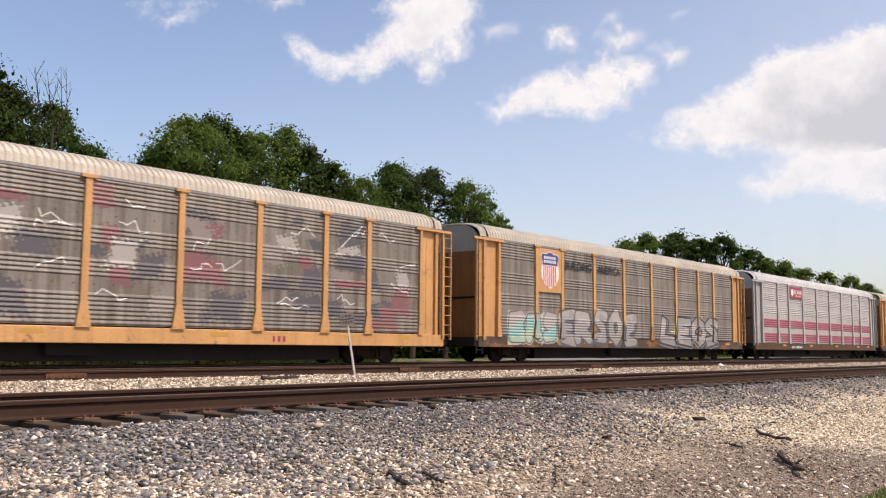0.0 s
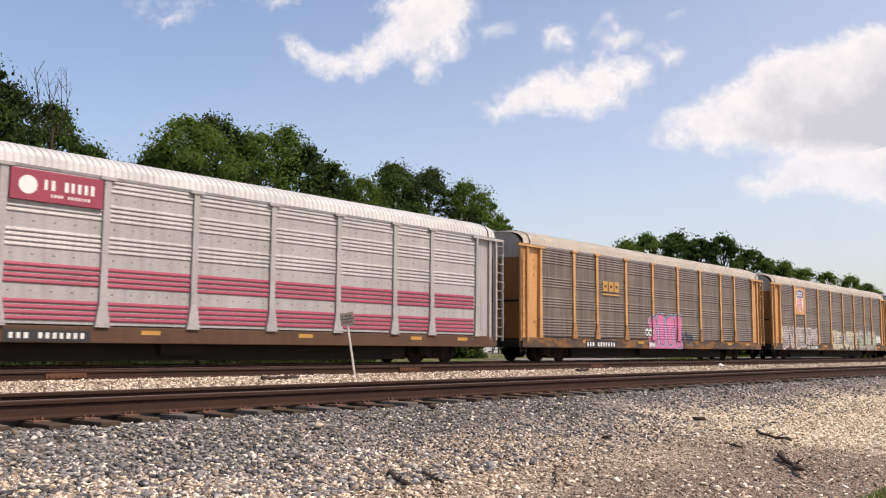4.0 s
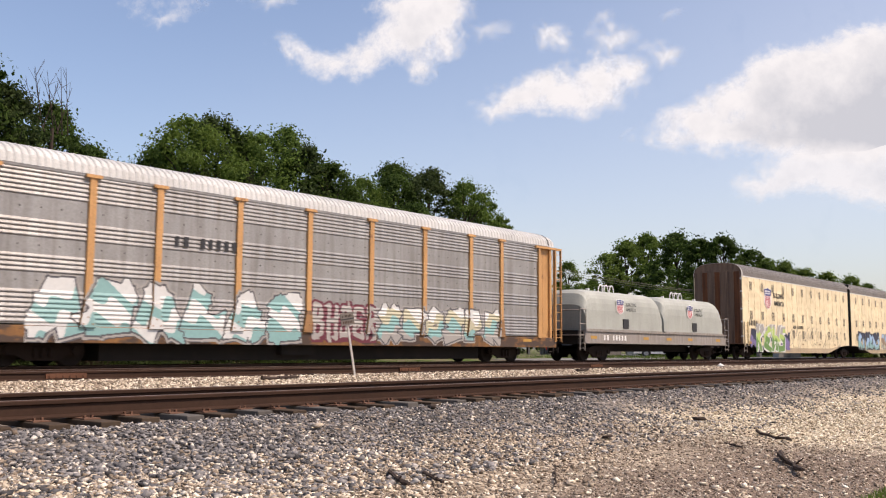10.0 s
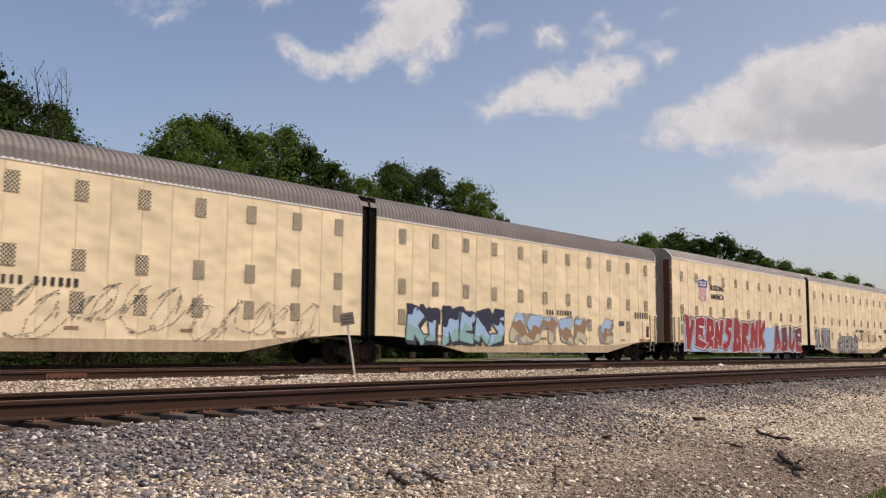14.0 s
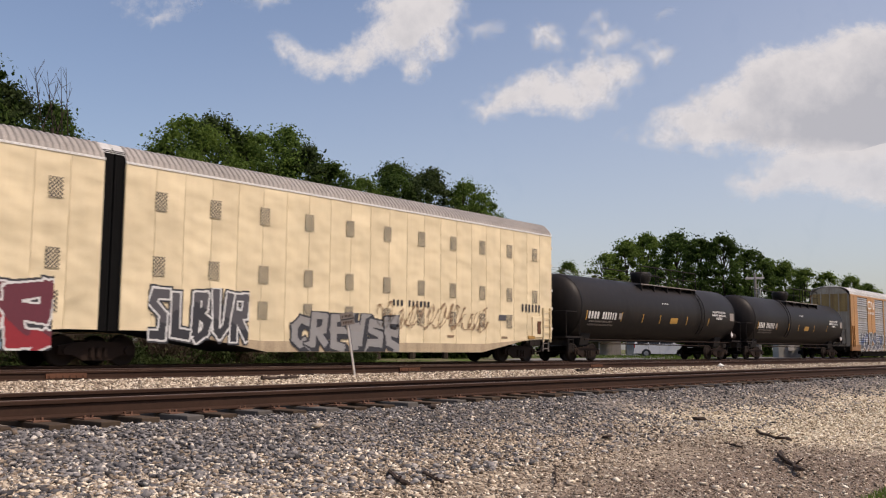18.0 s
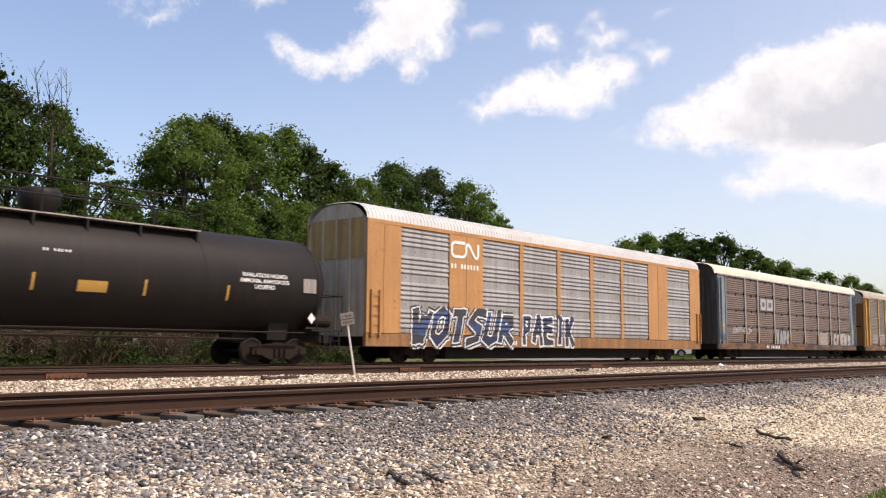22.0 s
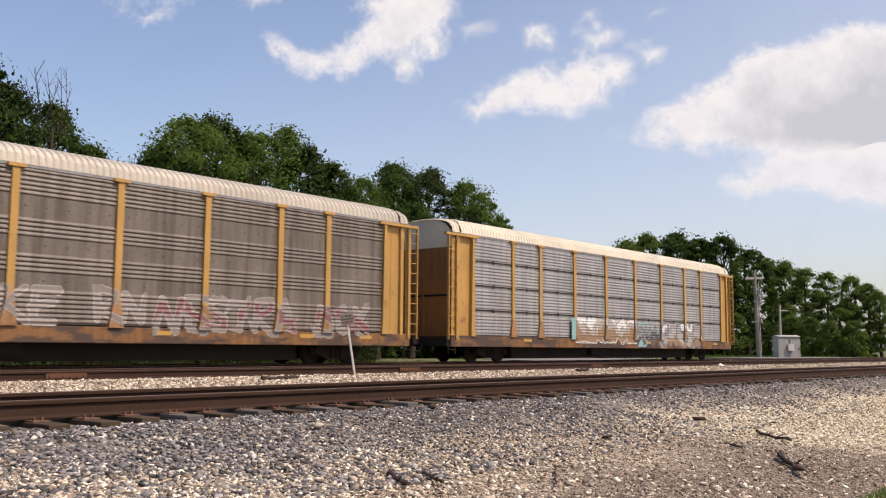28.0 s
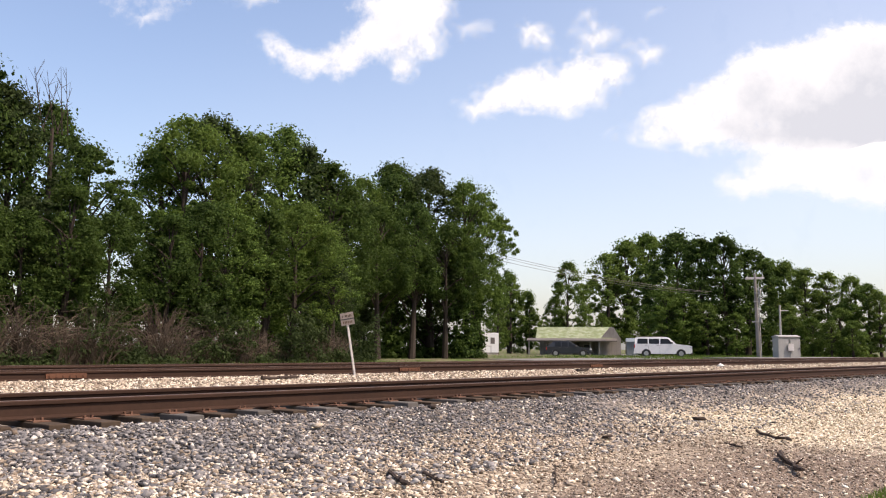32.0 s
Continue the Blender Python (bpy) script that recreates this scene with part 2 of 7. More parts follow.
def build_ground():
    ys = sorted({p[0] for p in PROFILE} | set(np.arange(-2, 30, 0.5).tolist()))
    xs = [-3000, -600, -120] + list(np.arange(-20, 120, 1.0)) + [140, 180, 250, 400, 900, 3000]
    s = Shape()
    s.rings([[(x, y, ground_z(y) + (0.05 * noise.noise((x * 0.4, y * 0.4, 0)) if -20 < x < 120 and -2 < y < 8 else 0)) for x in xs] for y in ys])
    s.f = [q[::-1] for q in s.f]
    return thing("ground", s, ground_material(), "gravel, dirt and grass ground beside the tracks", "ground", kind="structure")


ground = build_ground()
RAIL_STEEL = paint("rusty_rail_steel", (0.044, 0.023, 0.015), (0.018, 0.011, 0.008), 0.5, 0.75, 0.0, False)
RAIL_TOP = plain("worn_rail_top", (0.17, 0.12, 0.10), 0.5, 0.4)
TIE = paint("weathered_tie_timber", (0.075, 0.053, 0.037), (0.03, 0.021, 0.015), 0.6, 0.9, streak=False)
TIE_GREY = paint("grey_weathered_tie_timber", (0.115, 0.105, 0.095), (0.07, 0.06, 0.052), 0.5, 0.9, streak=False)
JOINT = paint("rusty_joint_bar", (0.135, 0.062, 0.037), (0.055, 0.03, 0.02), 0.6, 0.8, streak=False)
PLATE = paint("rusty_tie_plate", (0.17, 0.09, 0.06), (0.06, 0.04, 0.03), 0.6, 0.8, streak=False)


def rail_shape(x0, x1):
    half = [(0.075, -0.185), (0.075, -0.172), (0.018, -0.150), (0.010, -0.055), (0.037, -0.040), (0.037, -0.010), (0.028, 0.0)]
    outline = half + [(-y, z) for y, z in half[::-1]]
    return Shape().prism(outline, "x", x0, x1)


def build_track(centre, label, ties_from, ties_to, shown):
    track = tagged(new("railway_track"), label, "railway track", kind="structure")
    track.location = (0, centre, 0)
    rail = once("rail", lambda: rail_shape(-80, 420).mesh("rail", RAIL_STEEL))
    top = once("rail_top", lambda: Shape().box(-80, 420, -0.027, 0.027, 0.0005, 0.0035).mesh("running_band", RAIL_TOP))
    for y in (-0.7525, 0.7525):
        r = part("rail", rail, None, track, "rust-brown steel rail", (0, y, 0))
        part("running_band", top, None, r, "worn bare-steel running surface")
    tie = once("tie", lambda: Shape().bevelled(-0.11, 0.11, -1.3, 1.3, -0.36, -0.2, 0.012).mesh("tie", TIE))
    grey_tie = once("grey_tie", lambda: Shape().bevelled(-0.11, 0.11, -1.3, 1.3, -0.36, -0.2, 0.012).mesh("tie", TIE_GREY))
    plate = once("plate", lambda: Shape().box(-0.09, 0.09, -0.19, 0.19, -0.2, -0.187).box(-0.05, -0.03, -0.115, -0.08, -0.187, -0.16).box(
        0.03, 0.05, 0.08, 0.115, -0.187, -0.16).box(0.03, 0.05, -0.115, -0.08, -0.187, -0.16).mesh("tie_plate", PLATE))
    rnd = random.Random(centre)
    rest = Shape()
    x = -20.0
    while x < 300:
        if shown and ties_from < x < ties_to:
            t = part("tie", grey_tie if rnd.random() < 0.22 else tie, None, track, "", pose(x + rnd.uniform(-0.03, 0.03), rnd.uniform(-0.1, 0.06), rnd.uniform(-0.012, 0.006), 0, 0, rnd.uniform(-1.5, 1.5)))
            part("tie_plate", plate, None, t, "", (0, -0.7525, 0))
        else:
            rest.box(x - 0.11, x + 0.11, -1.3, 1.3, -0.36, -0.2)
        x += 0.51
    part("ties", rest, TIE, track, "dark weathered timber ties")["kind"] = "stuff"
    return track


near_track = build_track(9.21 + 0.7525, "near railway track with rusty rails on timber ties in grey ballast", 1.0, 62.0, True)
mid_track = build_track(19.26 + 0.7525, "middle railway track with rusty jointed rails", 0, 0, False)
far_track = build_track(24.512, "far railway track that carries the freight train", 0, 0, False)
for x in (10.1, 21.14, 32.2):
    j = Shape().box(-0.46, 0.46, -0.062, -0.012, -0.15, -0.045)
    for k in range(6):
        j.tube((-0.38 + k * 0.152, -0.062, -0.1), (-0.38 + k * 0.152, -0.085, -0.1), 0.02, 6)
    part("joint_bar", j, JOINT, mid_track, "bolted rust-red joint bar", (x, -0.7525, 0))


# ---- rolling stock ----
SIDE, CENTRE = 1.60, 24.512
cars, wheelsets = [], []


def car_root(name, label, category, x_mid):
    """x_mid: the car's middle at half time (16 s)."""
    ob = tagged(new(name), label, category, "cars of the freight train")
    ob.location = (x_mid, CENTRE, 0)
    cars.append((ob, x_mid))
    return ob


def wheelset_mesh(r):
    def make():
        s = Shape().tube((0, -0.9, 0), (0, 0.9, 0), 0.08, 8)
        for side in (-1, 1):
            y = side * 0.755
            prof = [(0.06, -0.09), (0.14, -0.085), (r - 0.09, -0.03), (r - 0.05, -0.065), (r, -0.065), (r, 0.05), (r + 0.025, 0.062), (r + 0.02, 0.075), (r - 0.05, 0.072), (0.12, 0.05)]
            turns = [math.tau * i / 24 for i in range(25)]
            s.rings([[(q * math.cos(a), y - side * d, q * math.sin(a)) for q, d in prof] for a in turns])
        return s.mesh("wheelset", WHEEL, True)
    return once(("wheelset", r), make)


def truck(car, x, r=0.42, base=0.89, material=None):
    """A two-axle truck with cast side frames, springs and wheelsets."""
    material = material or TRUCK

    def make():
        s = Shape()
        for side in (-1, 1):
            y0, y1 = side * 0.97, side * 1.10
            out = [(-base - 0.22, r + 0.13), (-base - 0.22, r - 0.10), (-base + 0.2, r - 0.12), (-0.42, 0.16), (0.42, 0.16), (base - 0.2, r - 0.12),
                   (base + 0.22, r - 0.10), (base + 0.22, r + 0.13), (0.5, r + 0.24), (-0.5, r + 0.24)]
            s.prism(out, "y", min(y0, y1), max(y0, y1))
            for k in (-1, 1):
                s.tube((k * base, y0, r), (k * base, side * 1.16, r), 0.12, 10)
            for k in range(3):
                s.tube((-0.2 + k * 0.2, side * 1.12, 0.24), (-0.2 + k * 0.2, side * 1.12, 0.5), 0.07, 8)
        s.box(-0.25, 0.25, -1.0, 1.0, r + 0.02, r + 0.28)
        return s.mesh("truck", material)
    t = part("truck", once(("truck", r, base, material.name), make), None, car, "cast-iron two-axle truck", (x, 0, 0))
    for k in (-1, 1):
        wheelsets.append(part("wheelset", wheelset_mesh(r), None, t, "steel wheels on an axle", (k * base, 0, r)))
    return t


def coupler(car, x, side):
    s = Shape().box(-0.12, 0.12, -0.11, 0.11, 0.72, 0.95)
    s.prism([(side * 0.1, -0.17), (side * 0.45, -0.2), (side * 0.5, 0.02), (side * 0.36, 0.2), (side * 0.1, 0.17)], "z", 0.70, 0.98)
    s.path([(0, -0.3, 0.72), (side * 0.2, -0.32, 0.45), (side * 0.5, -0.3, 0.42)], 0.025)
    part("coupler", s, UNDER, car, "rusty coupler with air hose", (x, 0, 0))


# Corrugated side sheets: groups of ribs parted by flat bands.
def band_profile(z0, bands, depth=0.026):
    """bands: height and number of ribs, from the foot up; a band of no ribs is flat."""
    pts = [(z0, 0.0)]
    for h, ribs in bands:
        for j in range(ribs):
            w = h / ribs
            q = z0 + j * w
            pts += [(q + 0.10 * w, 0.55 * depth), (q + 0.26 * w, depth), (q + 0.42 * w, 0.92 * depth), (q + 0.90 * w, 0.0), (q + w, 0.0)]
        z0 += h
        pts.append((z0, 0.0))
    clean = [pts[0]]
    for p in pts[1:]:
        if p[0] > clean[-1][0] + 1e-4:
            clean.append(p)
    return clean


def sheet_mesh(width, prof, material, y):
    """A corrugated sheet seen from -y, its flat parts at y, its ribs proud."""
    def make():
        s = Shape()
        s.rings([[(-width / 2, y - d, z), (width / 2, y - d, z)] for z, d in prof])
        s.box(-width / 2, width / 2, y + 0.004, y + 0.03, prof[0][0], prof[-1][0])
        solid, cols = len(s.f), max(2, int(width / 0.52))
        flats = [(a + b) / 2 for (a, da), (b, db) in zip(prof, prof[1:]) if da == db == 0.0 and b - a > 0.1]
        for z in flats:
            for k in range(cols):
                x = -width / 2 + (k + 0.5) * width / cols
                s.box(x - 0.017, x + 0.017, y - 0.004, y - 0.001, z - 0.02, z + 0.02)
        me = s.mesh("side_panel", material)
        me.materials.append(HOLE)
        me.polygons.foreach_set("material_index", [0] * solid + [1] * (len(s.f) - solid))
        return me
    return once(("sheet", round(width, 3), prof[0][0], prof[-1][0], len(prof), material.name, y), make)


def arc_section(eave, top, half, n=6, square=2.6):
    """Half of a roof's cross-section, from the near eave over the crown to the far one."""
    pts = []
    for i in range(2 * n + 1):
        a = math.pi * i / (2 * n)
        c, q = math.cos(a), math.sin(a)
        pts.append((-half * math.copysign(abs(c) ** (2 / square), c), eave + (top - eave) * abs(q) ** (2 / square)))
    return pts


def ribbed_roof(x0, x1, section, pitch, depth, material, key, slope_end=0.0, drop=0.0):
    def make():
        rows, x, k = [], x0, 0
        steps = int((x1 - x0) / pitch)
        zmid = section[0][1]
        for i in range(steps):
            a = x0 + i * pitch
            for q, d in ((0.0, 0.0), (0.3 * pitch, 0.0), (0.45 * pitch, depth), (0.85 * pitch, depth)):
                rows.append((a + q, d))
        rows.append((x1, 0.0))
        out = []
        for xx, d in rows:
            e = min(xx - x0, x1 - xx)
            f = 1 - drop * max(0, 1 - e / slope_end) if slope_end else 1
            out.append([(xx, y * (1 + d * 0.4), zmid + (z - zmid) * f + d * (1 if z > zmid + 0.02 else 0)) for y, z in section])
        s = Shape().rings(out)
        s.f = [q[::-1] for q in s.f]
        return s.mesh("roof", material)
    return once(key, make)


def ladder_shape(width, z0, z1, rungs, out=0.10):
    s = Shape()
    for x in (0, width):
        s.box(x - 0.02, x + 0.02, -out, 0, z0, z1)
    for k in range(rungs):
        z = z0 + (k + 0.5) * (z1 - z0) / rungs
        s.tube((0, -out + 0.03, z), (width, -out + 0.03, z), 0.014, 5)
    return s


POSTS = (-9.15, -7.1, -4.3, -1.45, 1.45, 4.3, 7.1, 9.15)
EDGE, HALF = 11.9, 13.55
EAVE, TOP = 5.12, 5.78
RACK = band_profile(1.10, ((0.02, 0), (0.86, 7), (0.42, 0), (0.48, 4), (0.42, 0), (0.48, 4), (0.57, 0), (0.71, 6)))
STRIPED = band_profile(1.10, ((0.08, 0), (0.57, 4), (0.35, 0), (0.57, 4), (0.35, 0), (0.50, 4), (0.36, 0), (0.50, 4), (0.30, 0), (0.38, 3)))


def post_mesh(material, flare=True):
    def make():
        s = Shape().prism([(-0.10, 1.75), (0.10, 1.75), (0.10, 5.02), (-0.10, 5.02)], "y", -SIDE - 0.035, -SIDE + 0.06)
        s.box(-0.23, 0.23, -SIDE - 0.07, -SIDE + 0.05, 5.02, 5.11)
        return s.mesh("post", material)
    return once(("post", material.name), make)


def foot_mesh(material):
    def make():
        s = Shape().prism([(-0.22, 1.04), (0.22, 1.04), (0.17, 1.35), (0.10, 1.75), (-0.10, 1.75), (-0.17, 1.35)], "y", -SIDE - 0.06, -SIDE + 0.06)
        for x, z in ((-0.13, 1.12), (0.13, 1.12), (0.0, 1.3)):
            s.tube((x, -SIDE - 0.06, z), (x, -SIDE - 0.075, z), 0.025, 6)
        return s.mesh("post_foot", material)
    return once(("foot", material.name), make)


def autorack(label, x_mid, panel, frame_paint, roof_paint, end_paint, sill_paint, prof=RACK, foot=None):
    car = car_root("autorack_car", label, "railway car", x_mid)
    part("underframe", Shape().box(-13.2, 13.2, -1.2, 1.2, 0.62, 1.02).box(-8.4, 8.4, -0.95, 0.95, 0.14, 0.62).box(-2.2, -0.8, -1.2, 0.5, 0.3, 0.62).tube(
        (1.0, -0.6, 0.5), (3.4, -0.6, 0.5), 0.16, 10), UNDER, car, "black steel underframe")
    for k, side in ((-1, "near"), (1, "far")):
        part("side_sill", Shape().bevelled(-HALF + 0.3, HALF - 0.3, min(k * 1.5, k * SIDE), max(k * 1.5, k * SIDE), 0.62, 1.06, 0.02), sill_paint, car, "rust-stained side sill")
    part("side_rail", Shape().box(-12.7, 12.7, -SIDE + 0.02, -SIDE + 0.1, 5.05, 5.13), GREY_POST, car)
    stops = [-EDGE, *POSTS, EDGE]
    for a, b in zip(stops, stops[1:]):
        part("side_panel", sheet_mesh(b - a, prof, panel, -SIDE + 0.045), None, car, "", ((a + b) / 2, 0, 0))
    part("far_side", Shape().box(-EDGE, EDGE, 1.5, 1.56, 1.06, 5.1), panel, car)
    for x in POSTS:
        post = part("post", post_mesh(frame_paint), None, car, "", (x, 0, 0))
        part("post_foot", foot_mesh(foot or FOOT), None, post, "flared rust-stained foot")
    for k in (-1, 1):
        door = Shape().box(min(k * EDGE, k * 12.75), max(k * EDGE, k * 12.75), -SIDE + 0.10, -SIDE + 0.16, 1.06, 5.06)
        door.box(min(k * 12.3, k * 12.7), max(k * 12.3, k * 12.7), -SIDE + 0.09, -SIDE + 0.1, 1.25, 4.7)
        d = part("end_plate", door, frame_paint, car, "recessed painted end plate")
        part("corner_post", Shape().prism([(k * (EDGE + 0.13), 1.04), (k * (EDGE - 0.14), 1.04), (k * (EDGE - 0.10), 1.5), (k * (EDGE - 0.06), 5.06), (k * (EDGE + 0.06), 5.06)][::k], "y", -SIDE - 0.05, -SIDE + 0.1),
             frame_paint, car)
        part("header", Shape().box(min(k * 11.6, k * (HALF + 0.08)), max(k * 11.6, k * (HALF + 0.08)), -SIDE - 0.07, -SIDE + 0.08, 4.98, 5.08), frame_paint, car)
        frame_post = Shape().box(min(k * 12.75, k * 12.9), max(k * 12.75, k * 12.9), -SIDE, -SIDE + 0.25, 0.9, 5.0)
        part("door_post", frame_post, frame_paint, car)
        lad = part("ladder", ladder_shape(0.48, 0.88, 4.98, 11), frame_paint, car, "steel side ladder", ((13.12 if k > 0 else -13.46), -SIDE + 0.03, 0))
        part("ladder_plate", Shape().box(*((13.06, 13.34) if k > 0 else (-13.2, -12.96)), -SIDE + 0.035, -SIDE + 0.05, 0.9, 4.96), frame_paint, lad, "", (-(13.12 if k > 0 else -13.46), SIDE - 0.03, 0))
        for z0, z1 in ((1.45, 1.68), (2.62, 3.1)):
            xa, xb = sorted((k * 12.32, k * 12.66))
            part("stencil_frame", Shape().path([(xa, -SIDE + 0.098, z0), (xb, -SIDE + 0.098, z0), (xb, -SIDE + 0.098, z1), (xa, -SIDE + 0.098, z1), (xa, -SIDE + 0.098, z0)], 0.008, 4), BROWN_END, d, "brown stencilled box outline")
        part("step", ladder_shape(0.4, 0.35, 0.66, 1, 0.04), UNDER, car, "", (k * 13.2 - 0.2, -SIDE + 0.04, 0))
        leaf = part("end_door", Shape().bevelled(min(k * 13.0, k * 13.08), max(k * 13.0, k * 13.08), -1.46, 1.46, 1.0, 4.55, 0.01), end_paint, car, "folded end doors")
        part("door_seam", Shape().box(min(k * 13.08, k * 13.13), max(k * 13.08, k * 13.13), -0.06, 0.06, 1.0, 4.55), end_paint, leaf)
        part("door_bar", Shape().box(min(k * 13.08, k * 13.12), max(k * 13.08, k * 13.12), -1.3, 1.3, 2.6, 2.68), UNDER, leaf, "dark lock bar")
        sec = arc_section(4.55, TOP - 0.05, 1.5)
        part("roof_end", Shape().prism([(-1.5, 4.552)] + sec + [(1.5, 4.552)], "x", *sorted((k * 13.0, k * 13.09))), roof_paint, car, "sheet-metal roof end")
        part("end_sill", Shape().box(min(k * 12.9, k * 13.4), max(k * 12.9, k * 13.4), -1.5, 1.5, 0.66, 1.0), UNDER, car)
        coupler(car, k * 13.45, k)
        part("roof_gasket", Shape().rings([[(k * 12.62, y * 1.012, z + 0.03) for y, z in arc_section(EAVE, TOP, SIDE - 0.03)],
                                           [(k * 12.72, y * 1.012, z + 0.03) for y, z in arc_section(EAVE, TOP, SIDE - 0.03)]]), GASKET, car)
        truck(car, k * 10.06)
    part("roof", ribbed_roof(-13.15, 13.15, arc_section(EAVE, TOP, SIDE - 0.03), 0.20, 0.034, roof_paint, ("rack_roof", roof_paint.name), 0.6, 0.12), None, car, "ribbed sheet-metal roof")
    return car
GAP = 28.55
A_MID = -188.52 - GAP / 2
rack_a = autorack("autorack car, grey corrugated sides, faded colourful mural, orange posts", A_MID - 0.15, PANEL_OLD, YELLOW, ROOF_GREY, BROWN_END, YELLOW, foot=YELLOW)
rack_b = autorack("autorack car with orange posts, shield emblem and silver graffiti", A_MID + GAP, PANEL_OLD, YELLOW, ROOF_GREY, BROWN_END, RUST_YELLOW)
rack_c = autorack("silver autorack car with two maroon stripes and red sign", A_MID + 2 * GAP, PANEL_GREY, PANEL_GREY, ROOF_WHITE, DARK_END, RUST, STRIPED, foot=PANEL_GREY)
rack_d = autorack("weathered autorack car with yellow emblem and pink graffiti", A_MID + 3 * GAP - 0.2, PANEL_DARK, YELLOW, ROOF_GREY, BROWN_END, RUST_YELLOW)
rack_e = autorack("weathered autorack car with shield emblem and pale graffiti", A_MID + 4 * GAP - 0.1, PANEL_DARK, YELLOW, ROOF_GREY, BROWN_END, RUST_YELLOW, foot=YELLOW)
rack_f = autorack("bright silver autorack car with white roof and turquoise graffiti", A_MID + 5 * GAP, PANEL_NEW, YELLOW, ROOF_WHITE, BROWN_END, RUST_YELLOW)
rack_n = autorack("weathered autorack car with yellow posts and boxed yellow emblem", 176.92, PANEL_DARK, BRIGHT_YELLOW, ROOF_GREY, BROWN_END, RUST_YELLOW)
STACKED = band_profile(1.10, ((0.07, 0), (0.80, 6), (0.12, 0)) * 4, 0.020)
rack_o = autorack("silver autorack car with cream roof, last of the train", 205.83, PANEL_NEW, BRIGHT_YELLOW, ROOF_CREAM, BROWN_END, RUST_YELLOW, STACKED)
for a, b in zip((-EDGE, *POSTS), (*POSTS, EDGE)):
    for k in (1, 2, 3):
        z = 1.10 + 0.99 * k
        part("sheet_joint", Shape().box(a + 0.1, b - 0.1, -SIDE + 0.012, -SIDE + 0.05, z - 0.012, z + 0.03), UNDER, rack_o, "dark joint between stacked sheets")
        part("clip", Shape().box((a + b) / 2 - 0.02, (a + b) / 2 + 0.02, -SIDE + 0.0, -SIDE + 0.02, z - 0.07, z + 0.08), UNDER, rack_o)


def lettering(name, text, size, material, parent, at, label="", bold=0.0):
    """Readable words, standing on the side that faces -y."""
    cu = bpy.data.curves.new(name, "FONT")
    cu.body, cu.size, cu.extrude, cu.offset, cu.align_x = text, size, 0.002, bold, "CENTER"
    tmp = bpy.data.objects.new(name, cu)
    scene.collection.objects.link(tmp)
    me = bpy.data.meshes.new_from_object(tmp.evaluated_get(bpy.context.evaluated_depsgraph_get()))
    bpy.data.objects.remove(tmp)
    me.materials.clear()
    me.materials.append(material)
    return part(name, me, None, parent, label, Matrix.Translation(at) @ Matrix.Rotation(math.pi / 2, 4, "X"))


def bars(name, x0, x1, z0, z1, y, count, material, parent, label, seed=1):
    """Writing that stays unread: upright bars of its size, each a part."""
    rnd = random.Random(seed)
    w = (x1 - x0) / count
    for k in range(count):
        if count > 6 and k == count // 2 - 2:
            continue
        a = x0 + k * w
        part("mark" if name.endswith("marks") else name, Shape().box(a + w * 0.14, a + w * rnd.uniform(0.55, 0.72), y - 0.004, y, z0, z1), material, parent)


def shield_outline(x, z, w, h, grow=0.0):
    pts = [(-0.5, 0.36), (-0.42, 0.44), (-0.22, 0.43), (0, 0.5), (0.22, 0.43), (0.42, 0.44), (0.5, 0.36), (0.43, 0.22), (0.49, 0.0), (0.47, -0.22), (0.32, -0.38), (0.12, -0.44), (0, -0.5),
           (-0.12, -0.44), (-0.32, -0.38), (-0.47, -0.22), (-0.49, 0.0), (-0.43, 0.22)]
    return [(x + p * (w + grow), z + q * (h + grow)) for p, q in pts]


def shield(parent, x, z, w, h, y):
    """A railway's shield: navy chief, red and white stripes."""
    s = part("emblem", Shape().prism(shield_outline(x, z, w, h, 0.07), "y", y - 0.004, y), WHITE, parent, "shield emblem, navy over red and white stripes")
    part("emblem_field", Shape().prism(shield_outline(x, z, w, h), "y", y - 0.008, y - 0.004), WHITE, s)
    out = shield_outline(x, z, w, h)
    poly = [(x - 0.455 * w, z + 0.13 * h)] + [out[17], out[0], out[1], out[2], out[3], out[4], out[5], out[6], out[7]] + [(x + 0.455 * w, z + 0.13 * h)]
    part("emblem_chief", Shape().prism(poly, "y", y - 0.012, y - 0.008), NAVY, s)
    letter = Shape()
    for row, n in ((0.335, 5), (0.225, 7)):
        for k in range(n):
            a = x + w * (-0.36 + 0.72 * k / n)
            letter.box(a, a + w * 0.72 / n * 0.6, y - 0.015, y - 0.012, z + (row - 0.035) * h, z + (row + 0.04) * h)
    part("emblem_lettering", letter, WHITE, s)
    stripes = Shape()
    for k in range(7):
        a = -0.40 + 0.8 * k / 7
        low = -0.46 + 0.75 * max(0, abs(a + 0.035) - 0.12) ** 1.25
        stripes.box(x + w * a, x + w * (a + 0.062), y - 0.011, y - 0.008, z + low * h, z + 0.12 * h)
    part("emblem_stripes", stripes, RED, s)
    return s


